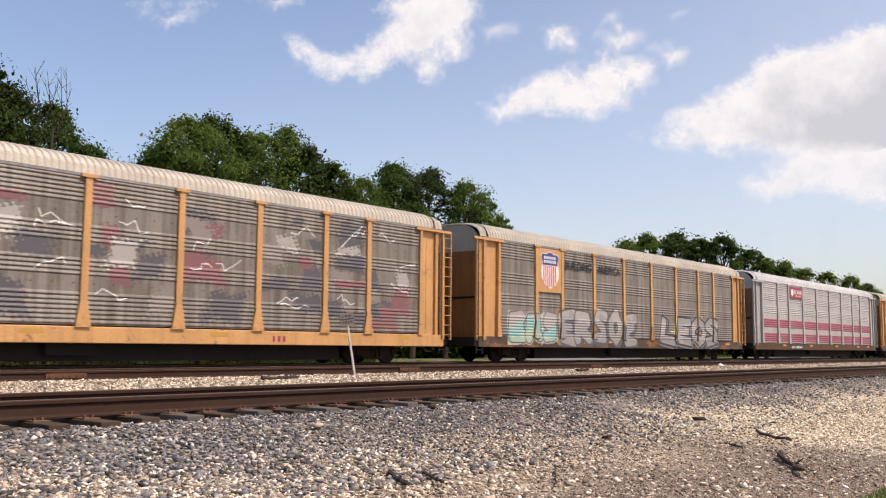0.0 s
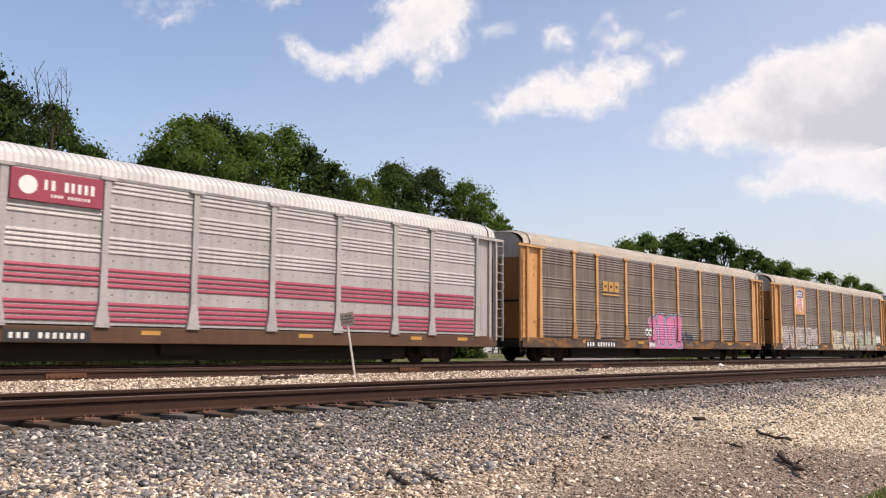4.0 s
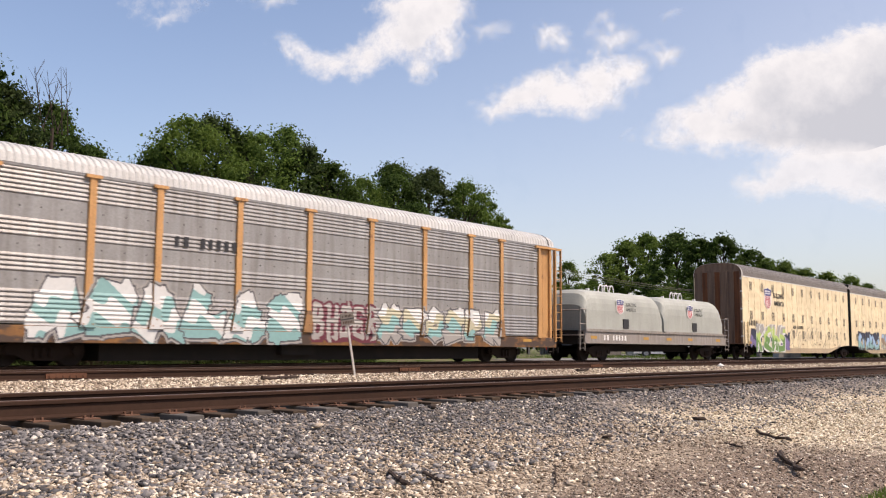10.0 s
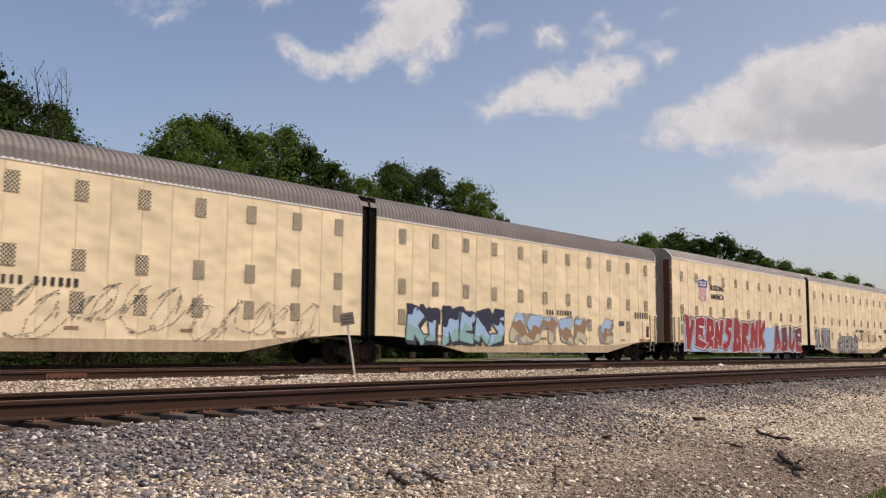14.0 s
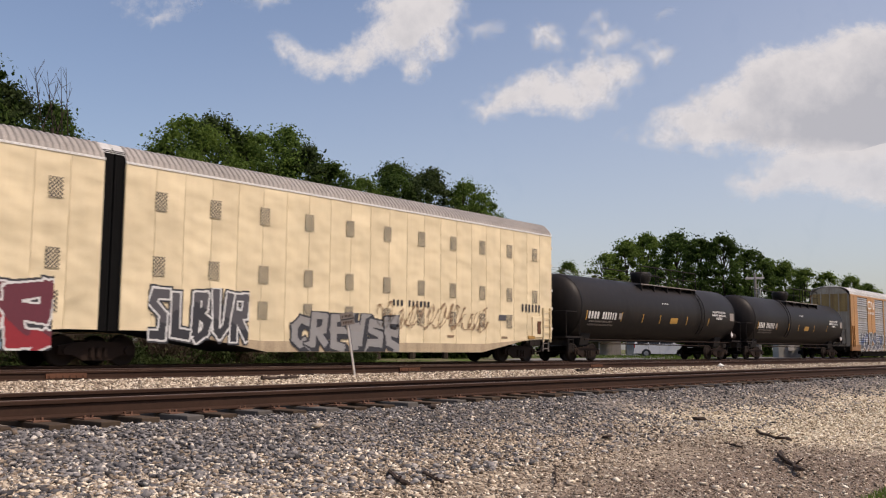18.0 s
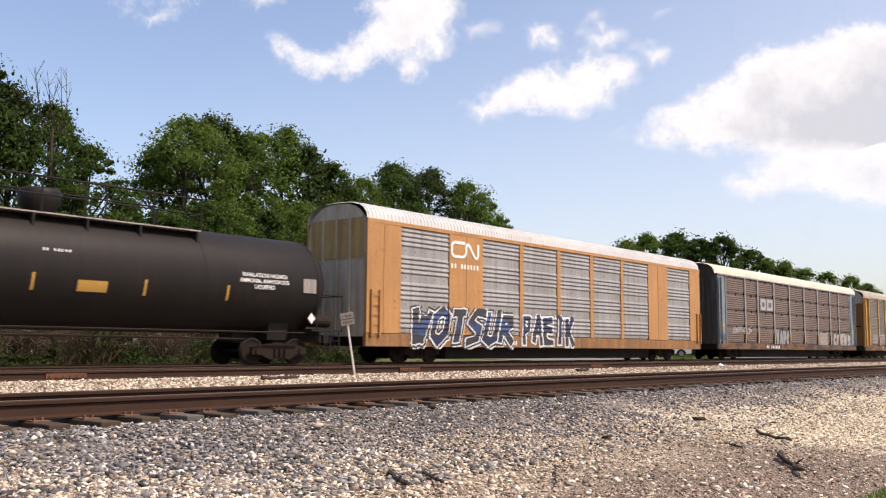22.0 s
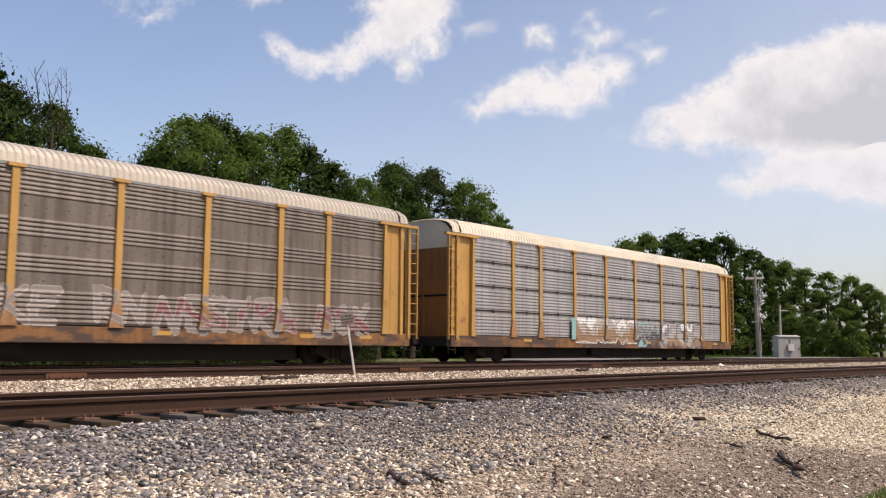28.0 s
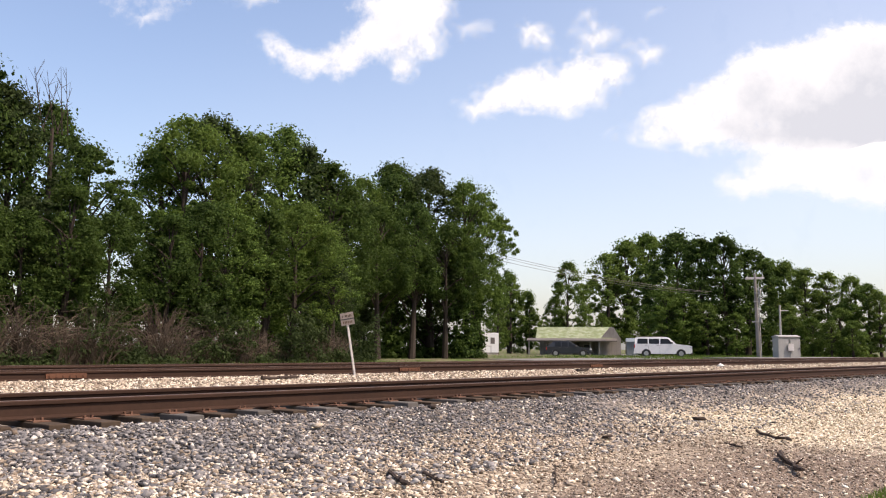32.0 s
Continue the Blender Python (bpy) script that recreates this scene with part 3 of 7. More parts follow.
# Spray-painted lettering, laid over ribs, posts and sill alike.
SPRAY = {k: plain("spray_" + k, c, 0.5) for k, c in dict(
    white=(0.56, 0.56, 0.54), black=(0.025, 0.025, 0.03), pink=(0.47, 0.13, 0.25), blue=(0.022, 0.045, 0.125), navy=(0.014, 0.017, 0.045), turquoise=(0.19, 0.35, 0.34), mint=(0.30, 0.38, 0.28),
    green=(0.10, 0.215, 0.05), lime=(0.35, 0.47, 0.12), red=(0.25, 0.014, 0.021), maroon=(0.115, 0.018, 0.030), cream=(0.42, 0.39, 0.27), silver=(0.235, 0.225, 0.215), sky=(0.26, 0.40, 0.56),
    violet=(0.16, 0.12, 0.26), yellow=(0.62, 0.52, 0.16), grey=(0.24, 0.235, 0.23), dull_red=(0.18, 0.075, 0.075), navy_grey=(0.075, 0.070, 0.080), slate=(0.07, 0.066, 0.072), pale=(0.31, 0.29, 0.265), tan=(0.24, 0.15, 0.085), smoke=(0.20, 0.17, 0.15)).items()}


def stroke_distance(px, pz, strokes, square=False):
    """How far each spot lies outside the strokes; square: with cut-off ends and hard corners."""
    d = np.full(px.shape, 9.0)
    for (ax, az), (bx, bz), ta, tb in strokes:
        ux, uz = bx - ax, bz - az
        if square:
            L = math.hypot(ux, uz) + 1e-9
            along, off = ((px - ax) * ux + (pz - az) * uz) / L, np.abs((px - ax) * uz - (pz - az) * ux) / L
            th = ta + (tb - ta) * np.clip(along / L, 0, 1)
            d = np.minimum(d, np.maximum(off - th, np.maximum(-along - 0.75 * ta, along - L - 0.75 * tb)))
            continue
        t = np.clip(((px - ax) * ux + (pz - az) * uz) / (ux * ux + uz * uz + 1e-9), 0, 1)
        d = np.minimum(d, np.hypot(px - ax - t * ux, pz - az - t * uz) - ta - (tb - ta) * t)
    return d


# Skeletons of sprayed forms, in a unit square.
FORMS = [[[(0, 0.1), (0.25, 0.9), (0.5, 0.25), (0.8, 1), (1, 0.35)]],
         [[(0.1, 1), (0.75, 0.8), (0.2, 0.5), (0.9, 0.42), (0.45, 0)], [(0.9, 0.42), (1.1, 0.9)]],
         [[(0.9, 0.1), (0.3, 0), (0, 0.45), (0.35, 0.95), (0.85, 0.8), (0.7, 0.45), (0.4, 0.5)]],
         [[(0, 0.65), (0.5, 1), (1, 0.7)], [(0.1, 0.05), (0.55, 0.45), (1, 0)], [(0.5, 1), (0.55, 0.45)]],
         [[(0, 0.2), (0.4, 0), (0.75, 0.35), (0.4, 0.65), (0.75, 1), (1.05, 0.75)]],
         [[(0.15, 0), (0, 0.55), (0.35, 0.4), (0.5, 1), (0.65, 0.4), (1, 0.6), (0.85, 0.05)]],
         [[(0, 0.9), (0.9, 0.95), (0.6, 0.55), (1, 0.15), (0.15, 0.05)], [(0.6, 0.55), (0.05, 0.45)]]]


# Skeletons of sprayed letters.
SCRIPT = {"A": [[(0.0, 0), (0.45, 1), (0.6, 1), (1, 0)], [(0.2, 0.36), (0.82, 0.36)]], "B": [[(0.1, 0), (0.1, 1), (0.75, 0.95), (0.8, 0.62), (0.3, 0.52), (0.9, 0.42), (0.9, 0.06), (0.1, 0)]],
          "C": [[(1, 0.85), (0.5, 1), (0.05, 0.65), (0.1, 0.2), (0.5, 0), (1, 0.2)]], "D": [[(0.1, 0), (0.1, 1), (0.7, 0.9), (0.95, 0.5), (0.7, 0.08), (0.1, 0)]],
          "E": [[(1, 1), (0.1, 0.95), (0.1, 0.05), (1, 0)], [(0.1, 0.5), (0.8, 0.52)]], "F": [[(1, 1), (0.1, 0.95), (0.1, 0)], [(0.1, 0.5), (0.8, 0.52)]],
          "I": [[(0.5, 0), (0.5, 1)], [(0.2, 1), (0.8, 1)]], "K": [[(0.1, 0), (0.15, 1)], [(1, 1.02), (0.25, 0.5), (1.02, -0.02)]], "L": [[(0.2, 1), (0.1, 0.05), (1, 0)]],
          "M": [[(0, 0), (0.1, 1), (0.5, 0.3), (0.9, 1), (1, 0)]], "N": [[(0, 0), (0.1, 1), (0.85, 0.05), (1, 1)]], "O": [[(0.5, 1), (0.05, 0.72), (0.05, 0.25), (0.5, 0), (0.95, 0.25), (0.95, 0.72), (0.5, 1)]],
          "P": [[(0.1, 0), (0.1, 1), (0.85, 0.95), (0.9, 0.55), (0.15, 0.45)]], "R": [[(0.05, 0), (0.1, 1), (0.85, 0.95), (0.88, 0.6), (0.2, 0.48), (1, 0)]],
          "S": [[(1, 0.95), (0.3, 1), (0.08, 0.72), (0.85, 0.42), (0.8, 0.08), (0, 0.02)]], "H": [[(0.05, 0), (0.1, 1)], [(0.1, 0.5), (0.9, 0.5)], [(0.95, 0), (0.9, 1)]], "T": [[(0, 0.95), (1, 1)], [(0.5, 0.95), (0.45, 0)]], "U": [[(0.05, 1), (0.1, 0.2), (0.5, 0), (0.9, 0.2), (1, 1)]],
          "V": [[(0, 1), (0.45, 0), (1, 1)]], "W": [[(0, 1), (0.25, 0), (0.5, 0.7), (0.75, 0), (1.02, 1)]], "Y": [[(0, 1), (0.5, 0.5), (1, 1)], [(0.5, 0.5), (0.45, 0)]], "X": [[(0, 1), (1, 0)], [(1, 1), (0, 0)]],
          " ": []}


def bubble_tag(w, h, cell, letters, seed, fills, outline, halo=None, ground=None, thick=0.17, edge=0.035, slant=0.0, wild=0.0, mist=None, block=0.0, rim=0.05, square=False, wobble=0.05):
    """Fat overlapping sprayed forms: rows of colour keys, -1 where bare."""
    rnd = random.Random(seed)
    nx, nz = max(2, int(w / cell)), max(2, int(h / cell))
    px, pz = np.meshgrid((np.arange(nx) + 0.5) * cell, (np.arange(nz) + 0.5) * cell)
    img = np.full((nz, nx), -1, int)
    n = len(fills)
    keys = [*fills, outline, halo or outline, ground or outline, mist or outline]
    rough = np.sin(px * 2.3 + seed) + np.sin(pz * 4.1 + px * 1.7) + 0.6 * np.sin(px * 7.9 - pz * 6.3 + seed)
    if ground:
        img[(pz < h * (0.80 + 0.06 * np.sin(px * 1.3 + seed) + 0.03 * np.sin(px * 5.1))) & (pz > h * 0.02)] = n + 2
    edge *= 1.6
    word = letters if isinstance(letters, str) else ""
    letters = len(word) or letters
    step = w / letters
    drawn = []
    for k in range(letters):
        form = SCRIPT[word[k]] if word else FORMS[rnd.randrange(len(FORMS))]
        if not form:
            continue
        th = thick * min(step, h)
        if word:
            x0, wid = k * step + th + rnd.uniform(0.0, 0.06) * step, step * rnd.uniform(0.94, 1.06) - 2 * th
            z0 = th + edge + rim * (halo is not None) + 0.02 * h
            hig = h * rnd.uniform(0.92, 0.99) - 2 * th - edge - rim - 0.02 * h
        else:
            x0, wid = (k + rnd.uniform(-0.04, 0.1)) * step, step * rnd.uniform(0.84, 1.04)
            z0, hig = h * rnd.uniform(0.12, 0.22), h * rnd.uniform(0.58, 0.68)
        lean, strokes = rnd.uniform(-0.25, 0.25), []
        flip, turn = (False, False) if word else (rnd.random() < 0.5, rnd.random() < 0.5)
        if word:
            lean *= 0.5

        shake = wobble if word else 0.11

        def at(p):
            p = (1 - p[0] if flip else p[0], 1 - p[1] if turn else p[1])
            return (x0 + wid * (p[0] + lean * (p[1] - 0.5)) + rnd.uniform(-1, 1) * shake * step, z0 + hig * p[1] + rnd.uniform(-0.8, 0.8) * shake * h)
        for line in form:
            pts = [at(p) for p in line]
            ths = [th * rnd.uniform(0.75, 1.15) for p in pts]
            strokes += [(p, q, a, b) for p, q, a, b in zip(pts, pts[1:], ths, ths[1:])]
            if wild:
                for p in (pts[0], pts[-1]):
                    a = rnd.uniform(0, math.tau)
                    strokes.append((p, (p[0] + 0.42 * step * math.cos(a), p[1] + 0.3 * h * math.sin(a)), th * 0.9, th * 0.12))
        drawn.append(strokes)
    q = px - slant * (pz - h / 2)
    field = [stroke_distance(q, pz, s, square) for s in drawn]
    near = np.min(field, axis=0)
    if mist:
        img[(near < 0.16 + 0.14 * np.sin(px * 3.1 + seed)) & (rough > 0.1)] = n + 3
    if block:
        for s in drawn:
            for f in (0.35, 0.7, 1.0):
                img[stroke_distance(q - block * f, pz + block * f, s, square) < edge] = n
    if halo:
        img[(near < edge + rim) & (near > 0)] = n + 1
    tone = (pz / h + 0.16 * np.sin(px * 2.1 + seed) + 0.08 * np.sin(px * 7.3 + pz * 5)) * n
    tone = np.clip(tone.astype(int), 0, n - 1)
    for k in sorted(range(len(drawn)), key=lambda i: (i % 2, i)):
        d = field[k]
        img[d < edge] = n
        img[d < 0] = tone[d < 0]
    return img, keys


def eyes(cell):
    """Two staring painted eyes over a jagged mouth."""
    px, pz = np.meshgrid((np.arange(int(1.1 / cell)) + 0.5) * cell, (np.arange(int(1.3 / cell)) + 0.5) * cell)
    img = np.full(px.shape, -1, int)
    for cx, r in ((0.22, 0.2), (0.58, 0.21)):
        d = np.hypot(px - cx, pz - 0.95)
        img[d < r + 0.035] = 1
        img[d < r] = 0
        img[np.hypot(px - cx + 0.03, pz - 0.93) < 0.09] = 1
    jaw = (np.abs(px - 0.75) < 0.3) & (np.abs(pz - 0.3) < 0.17)
    img[jaw] = 1
    img[jaw & (np.abs((px * 6.5) % 1 - 0.5) * 0.3 + 0.02 > np.abs(pz - 0.3))] = 0
    return img, ["white", "black"]


def scribble(w, h, cell, seed, colour, loops=5, th=0.02):
    rnd = random.Random(seed)
    nx, nz = int(w / cell), int(h / cell)
    px, pz = np.meshgrid((np.arange(nx) + 0.5) * cell, (np.arange(nz) + 0.5) * cell)
    img = np.full((nz, nx), -1, int)
    strokes = []
    for k in range(loops):
        cx, cz = w * (k + 0.5) / loops, h * rnd.uniform(0.35, 0.65)
        pts, a0 = [], rnd.uniform(0, 6)
        swell = [rnd.uniform(0.25, 0.5) for i in range(5)]
        for i in range(40):
            a = a0 + i * 0.27 + 0.8 * math.sin(i * 0.9 + seed + k)
            j, f = divmod(i / 10.0, 1.0)
            r = swell[int(j)] * (1 - f) + swell[int(j) + 1] * f
            pts.append((cx + w / loops * (r * math.cos(a) + (i / 40 - 0.5) * 0.9), cz + h * r * 0.95 * math.sin(a * 1.1)))
        strokes += [(p, q, th, th * 0.8) for p, q in zip(pts, pts[1:])]
    img[stroke_distance(px, pz, strokes) < 0] = 0
    return img, [colour]


def faded_mural(w, h, cell, seed):
    """Ghosts of an old mural: dull patches and a few clear lines."""
    rnd = random.Random(seed)
    nx, nz = int(w / cell), int(h / cell)
    px, pz = np.meshgrid((np.arange(nx) + 0.5) * cell, (np.arange(nz) + 0.5) * cell)
    img = np.full((nz, nx), -1, int)
    grain = np.sin(px * 31 + pz * 17) + np.sin(pz * 43 - px * 13) + 0.8 * np.sin(px * 5.1 + pz * 3 + seed)
    for k in range(8):
        cx, cz, a, b, tilt = rnd.uniform(0, w), rnd.uniform(0.1, 0.95) * h, rnd.uniform(0.25, 0.8), rnd.uniform(0.12, 0.5), rnd.uniform(-0.5, 0.5)
        u, v = px - cx + tilt * (pz - cz), pz - cz + 0.2 * tilt * (px - cx)
        d = np.maximum(np.abs(u) / a, np.abs(v) / b) + 0.14 * grain + 0.15 * np.sin(px * 6.7 + k) * np.sin(pz * 5.3 + k)
        img[d < 0.86] = rnd.choice((0, 0, 4, 4, 1, 1, 2, 5))
    strokes = []
    for k in range(3):
        x, z = rnd.uniform(0, 0.7 * w), rnd.uniform(0.05, 0.9) * h
        for i in range(5):
            x2, z2 = x + rnd.uniform(0.05, 0.3), z + rnd.uniform(-0.22, 0.22)
            strokes.append(((x, z), (x2, z2), 0.016, 0.016))
            x, z = x2, z2
    img[stroke_distance(px, pz, strokes) < 0] = 3
    return img, ["slate", "dull_red", "smoke", "white", "navy_grey", "pale"]


def sprayed(car, x0, z0, cell, picture, surface, label):
    """Lays a picture of colour keys on the car's side; surface(x, z): how far out the side stands there."""
    img, keys = picture
    used = sorted({int(k) for k in np.unique(img) if k >= 0})
    slot = {}
    names = []
    for k in used:
        if keys[k] not in names:
            names.append(keys[k])
        slot[k] = names.index(keys[k])
    verts, faces, mats = [], [], []
    nz, nx = img.shape
    for j in range(nz):
        za, zb = z0 + j * cell, z0 + (j + 1) * cell
        i = 0
        row = img[j]
        while i < nx:
            c = int(row[i])
            if c < 0:
                i += 1
                continue
            xa = x0 + i * cell
            ya, yb = surface(xa + cell / 2, za), surface(xa + cell / 2, zb)
            k = i + 1
            while k < nx and int(row[k]) == c and abs(surface(x0 + (k + 0.5) * cell, za) - ya) < 0.004 and abs(surface(x0 + (k + 0.5) * cell, zb) - yb) < 0.004:
                k += 1
            xb = x0 + k * cell
            n = len(verts)
            verts += [(xa, ya, za), (xb, ya, za), (xb, yb, zb), (xa, yb, zb)]
            faces.append((n, n + 1, n + 2, n + 3))
            mats.append(slot[c])
            i = k
    me = bpy.data.meshes.new("graffiti")
    me.from_pydata(verts, [], faces)
    for k in names:
        me.materials.append(SPRAY[k])
    me.polygons.foreach_set("material_index", mats)
    me.update()
    return part("graffiti", me, None, car, label)


def surface_of(prof):
    """How far out a rack car's side stands at x, z, over ribs, posts and sill."""
    pz, pd = [p[0] for p in prof], [p[1] for p in prof]

    def surface(x, z):
        d = min(abs(x - p) for p in POSTS)
        if z < 1.06:
            return -SIDE - 0.068 if d < 0.23 and z > 1.03 else -SIDE - 0.006
        if z < 1.75 and d < 0.22 - 0.12 * (z - 1.06) / 0.69:
            return -SIDE - 0.067
        if d < 0.105:
            return -SIDE - 0.042
        if abs(x) > EDGE - 0.1:
            return -SIDE - 0.056
        return -SIDE + 0.045 - float(np.interp(z, pz, pd)) - 0.007
    return surface


rack_surface, stacked_surface, striped_surface = surface_of(RACK), surface_of(STACKED), surface_of(STRIPED)


def flat_surface(y):
    return lambda x, z: y - 0.006


CELL = 0.026


def tag(car, x0, x1, z0, z1, letters, seed, fills, outline, label, surface=rack_surface, **more):
    return sprayed(car, x0, z0, CELL, bubble_tag(x1 - x0, z1 - z0, CELL, letters, seed, fills, outline, **more), surface, label)


def number_plate(car, x0, x1, z0=0.65, z1=0.92, count=11, y=-SIDE - 0.002, dark=True):
    if dark:
        p = part("number_panel", Shape().box(x0, x1, y - 0.006, y, z0 - 0.02, z1 + 0.05), BLACK, car, "black panel with white marks")
        bars("marks", x0 + 0.12, x1 - 0.12, z0 + 0.05, z1 - 0.02, y - 0.006, count, WHITE, p, "white marks", count)
    else:
        bars("marks", x0, x1, z0, z1, y, count, WHITE, car, "white marks", count)


# Mural car
for k, (a, b) in enumerate(zip((-EDGE + 0.1, *POSTS), (*POSTS, EDGE - 0.1))):
    sprayed(rack_a, a + 0.13, 1.15, CELL, faded_mural(b - a - 0.3, 3.85, CELL, 40 + k), rack_surface, "faded mural in dull red and blue-black")
bars("marks", 4.9, 5.5, 0.72, 0.9, -SIDE - 0.002, 3, MAROON, rack_a, "faded red marks")
# Shield cars
def shield_panel(car, x0, x1, z0):
    p = part("emblem_panel", Shape().bevelled(x0 + 0.105, x1 - 0.105, -SIDE - 0.02, -SIDE + 0.04, z0, 5.0, 0.006), YELLOW, car, "orange panel with shield emblem")
    shield(p, (x0 + x1) / 2, (z0 + 5.0) / 2 + 0.03, 1.36, 1.62, -SIDE - 0.02)


shield_panel(rack_b, -9.15, -7.1, 3.06)
lettering("slogan", "BUILDING", 0.52, BLACK, rack_b, (-5.7, -SIDE - 0.0, 4.22), "black slogan lettering", 0.014)
lettering("slogan", "AMERICA", 0.52, BLACK, rack_b, (-2.9, -SIDE - 0.0, 4.22), "black slogan lettering", 0.014)
tag(rack_b, -11.3, -7.5, 0.72, 2.2, "ERS", 1, ["mint", "turquoise", "pale"], "slate", "pale green and white graffiti", thick=0.2, mist="cream", halo="pale")
tag(rack_b, -7.6, -0.1, 0.66, 2.55, "ERSOE", 2, ["silver", "silver", "pale"], "slate", "silver bubble graffiti with dark outlines", thick=0.165, edge=0.05, mist="tan", block=0.12, wobble=0.07)
tag(rack_b, 2.3, 9.8, 0.62, 2.45, "LEOS", 3, ["silver", "pale", "silver"], "black", "black and silver graffiti with yellow mist", thick=0.125, edge=0.075, mist="yellow", block=0.16, square=True, halo="silver")
shield_panel(rack_e, -9.15, -7.1, 3.1)
tag(rack_e, -11.6, -4.4, 0.64, 2.25, "RIESTN", 4, ["smoke", "pale", "smoke"], "white", "white outlined bubble graffiti", halo="grey", thick=0.24, edge=0.035, rim=0.03, wobble=0.07)
tag(rack_e, -1.2, 5.3, 0.66, 2.15, "XERSNY", 5, ["cream", "pale", "cream"], "slate", "cream white graffiti", thick=0.16, wild=1, mist="cream", edge=0.028, square=True, wobble=0.09)
tag(rack_e, 5.4, 10.3, 0.62, 2.3, "SARA", 6, ["pale", "mint", "pale"], "slate", "white and green outlined graffiti", halo="cream", thick=0.16, rim=0.04, block=0.08)
tag(rack_e, 10.4, 11.7, 1.25, 1.95, 3, 7, ["white"], "white", "small white graffiti", thick=0.15, edge=0.03)
number_plate(rack_e, -6.95, -4.5)
# Striped silver car
crests = [(a, b) for (a, da), (b, db) in zip(STRIPED, STRIPED[1:]) if da > 0.022 and db > 0.022]
for z0, z1 in ((2.08, 2.68), (1.16, 1.76)):
    for a, b in zip((-EDGE + 0.06, *POSTS), (*POSTS, EDGE - 0.06)):
        band = Shape()
        for c, e in crests:
            if z0 < c < z1:
                lo, hi = c - 0.02, e + 0.06
                zs = [lo + k * (hi - lo) / 5 for k in range(6)]
                band.rings([[(a + 0.11, striped_surface((a + b) / 2, z), z), (b - 0.11, striped_surface((a + b) / 2, z), z)] for z in zs])
        part("stripe", band, MAROON, rack_c, "maroon stripes along the ribs")
sign = part("name_board", Shape().bevelled(-6.95, -4.45, -SIDE - 0.05, -SIDE + 0.02, 4.2, 5.0, 0.01), MAROON, rack_c, "red name board with white marks")
bars("marks", -6.1, -4.65, 4.52, 4.78, -SIDE - 0.05, 8, WHITE, sign, "white marks")
bars("marks", -5.9, -4.8, 4.34, 4.42, -SIDE - 0.05, 12, WHITE, sign, "small white marks")
part("roundel", Shape().tube((-6.5, -SIDE - 0.05, 4.6), (-6.5, -SIDE - 0.055, 4.6), 0.24, 20), WHITE, sign, "white roundel")
number_plate(rack_c, -6.9, -4.6, 0.68, 0.9)
# Pink-tagged car
tag(rack_d, -1.95, 1.95, 0.60, 2.55, "CITI", 9, ["pink"], "black", "pink bubble graffiti outlined in black", halo="sky", ground="pink", thick=0.34, edge=0.035, rim=0.05)
tag(rack_d, 1.85, 3.3, 0.8, 1.6, 3, 10, ["navy"], "black", "dark blue scribbled graffiti", thick=0.1, mist="slate", wild=1)
sprayed(rack_d, -2.3, 0.52, CELL, eyes(CELL), lambda x, z: rack_surface(x, z) - 0.004, "white eyes and jagged mouth outlined in black")
for k in range(3):
    s = Shape().bevelled(0, 0.46, -0.006, 0, 0, 0.5, 0.003)
    part("emblem", s, BRIGHT_YELLOW, rack_d, "chunky yellow emblem block", (-6.55 + 0.54 * k, -SIDE, 3.36))
    part("emblem_slot", Shape().box(0.13, 0.34, -0.009, -0.006, 0.20, 0.31), RUST, rack_d, "", (-6.55 + 0.54 * k, -SIDE, 3.36))
part("emblem_underline", Shape().box(-6.6, -4.95, -SIDE - 0.004, -SIDE, 3.18, 3.26), BRIGHT_YELLOW, rack_d)
number_plate(rack_d, -8.2, -5.3)
# Bright silver car
tag(rack_f, -10.8, -1.7, 0.62, 2.4, "ASALAS", 13, ["turquoise", "white", "turquoise", "white"], "slate", "turquoise and white graffiti", halo="pale", thick=0.24, wild=1, edge=0.03, rim=0.06, square=True, block=0.08)
tag(rack_f, -1.3, 1.75, 0.72, 2.15, "BHSER", 14, ["pale"], "maroon", "maroon outlined graffiti", thick=0.16, edge=0.05, wild=1, block=0.07)
tag(rack_f, 1.8, 9.1, 0.66, 2.15, "XFCSPK", 15, ["pale", "turquoise", "cream", "white"], "slate", "pale green and white graffiti", halo="pale", thick=0.22, wild=1, edge=0.035, square=True)
bars("marks", -6.6, -4.3, 3.42, 3.72, -SIDE - 0.0, 8, BLACK, rack_f, "dark marks")
# Yellow-posted car and last car
part("emblem_panel", Shape().bevelled(-7.0, -4.42, -SIDE - 0.02, -SIDE + 0.02, 3.1, 3.86, 0.006), BRIGHT_YELLOW, rack_n, "yellow boxed emblem")
loop = [(-6.5, 3.3), (-6.62, 3.45), (-6.5, 3.66), (-4.9, 3.66), (-4.78, 3.5), (-4.9, 3.3), (-6.5, 3.3)]
part("emblem_loop", Shape().path([(x, -SIDE - 0.022, z) for x, z in loop], 0.045).path([(-6.3, -SIDE - 0.022, 3.48), (-5.1, -SIDE - 0.022, 3.48)], 0.045), RUST, rack_n, "rust-brown looped emblem")
tag(rack_n, -3.6, 2.4, 1.05, 2.2, "SAKE RN", 21, ["smoke"], "pale", "worn white outlined graffiti", thick=0.10, edge=0.016, wobble=0.1)
tag(rack_n, 2.6, 11.2, 0.85, 2.15, "NESTRA BOK", 22, ["smoke", "dull_red", "smoke"], "pale", "worn white outlined graffiti", thick=0.11, edge=0.016, wobble=0.12, wild=1)
tag(rack_n, -10.9, -3.8, 1.15, 2.1, 7, 23, ["smoke"], "pale", "worn white graffiti", thick=0.08, edge=0.018)
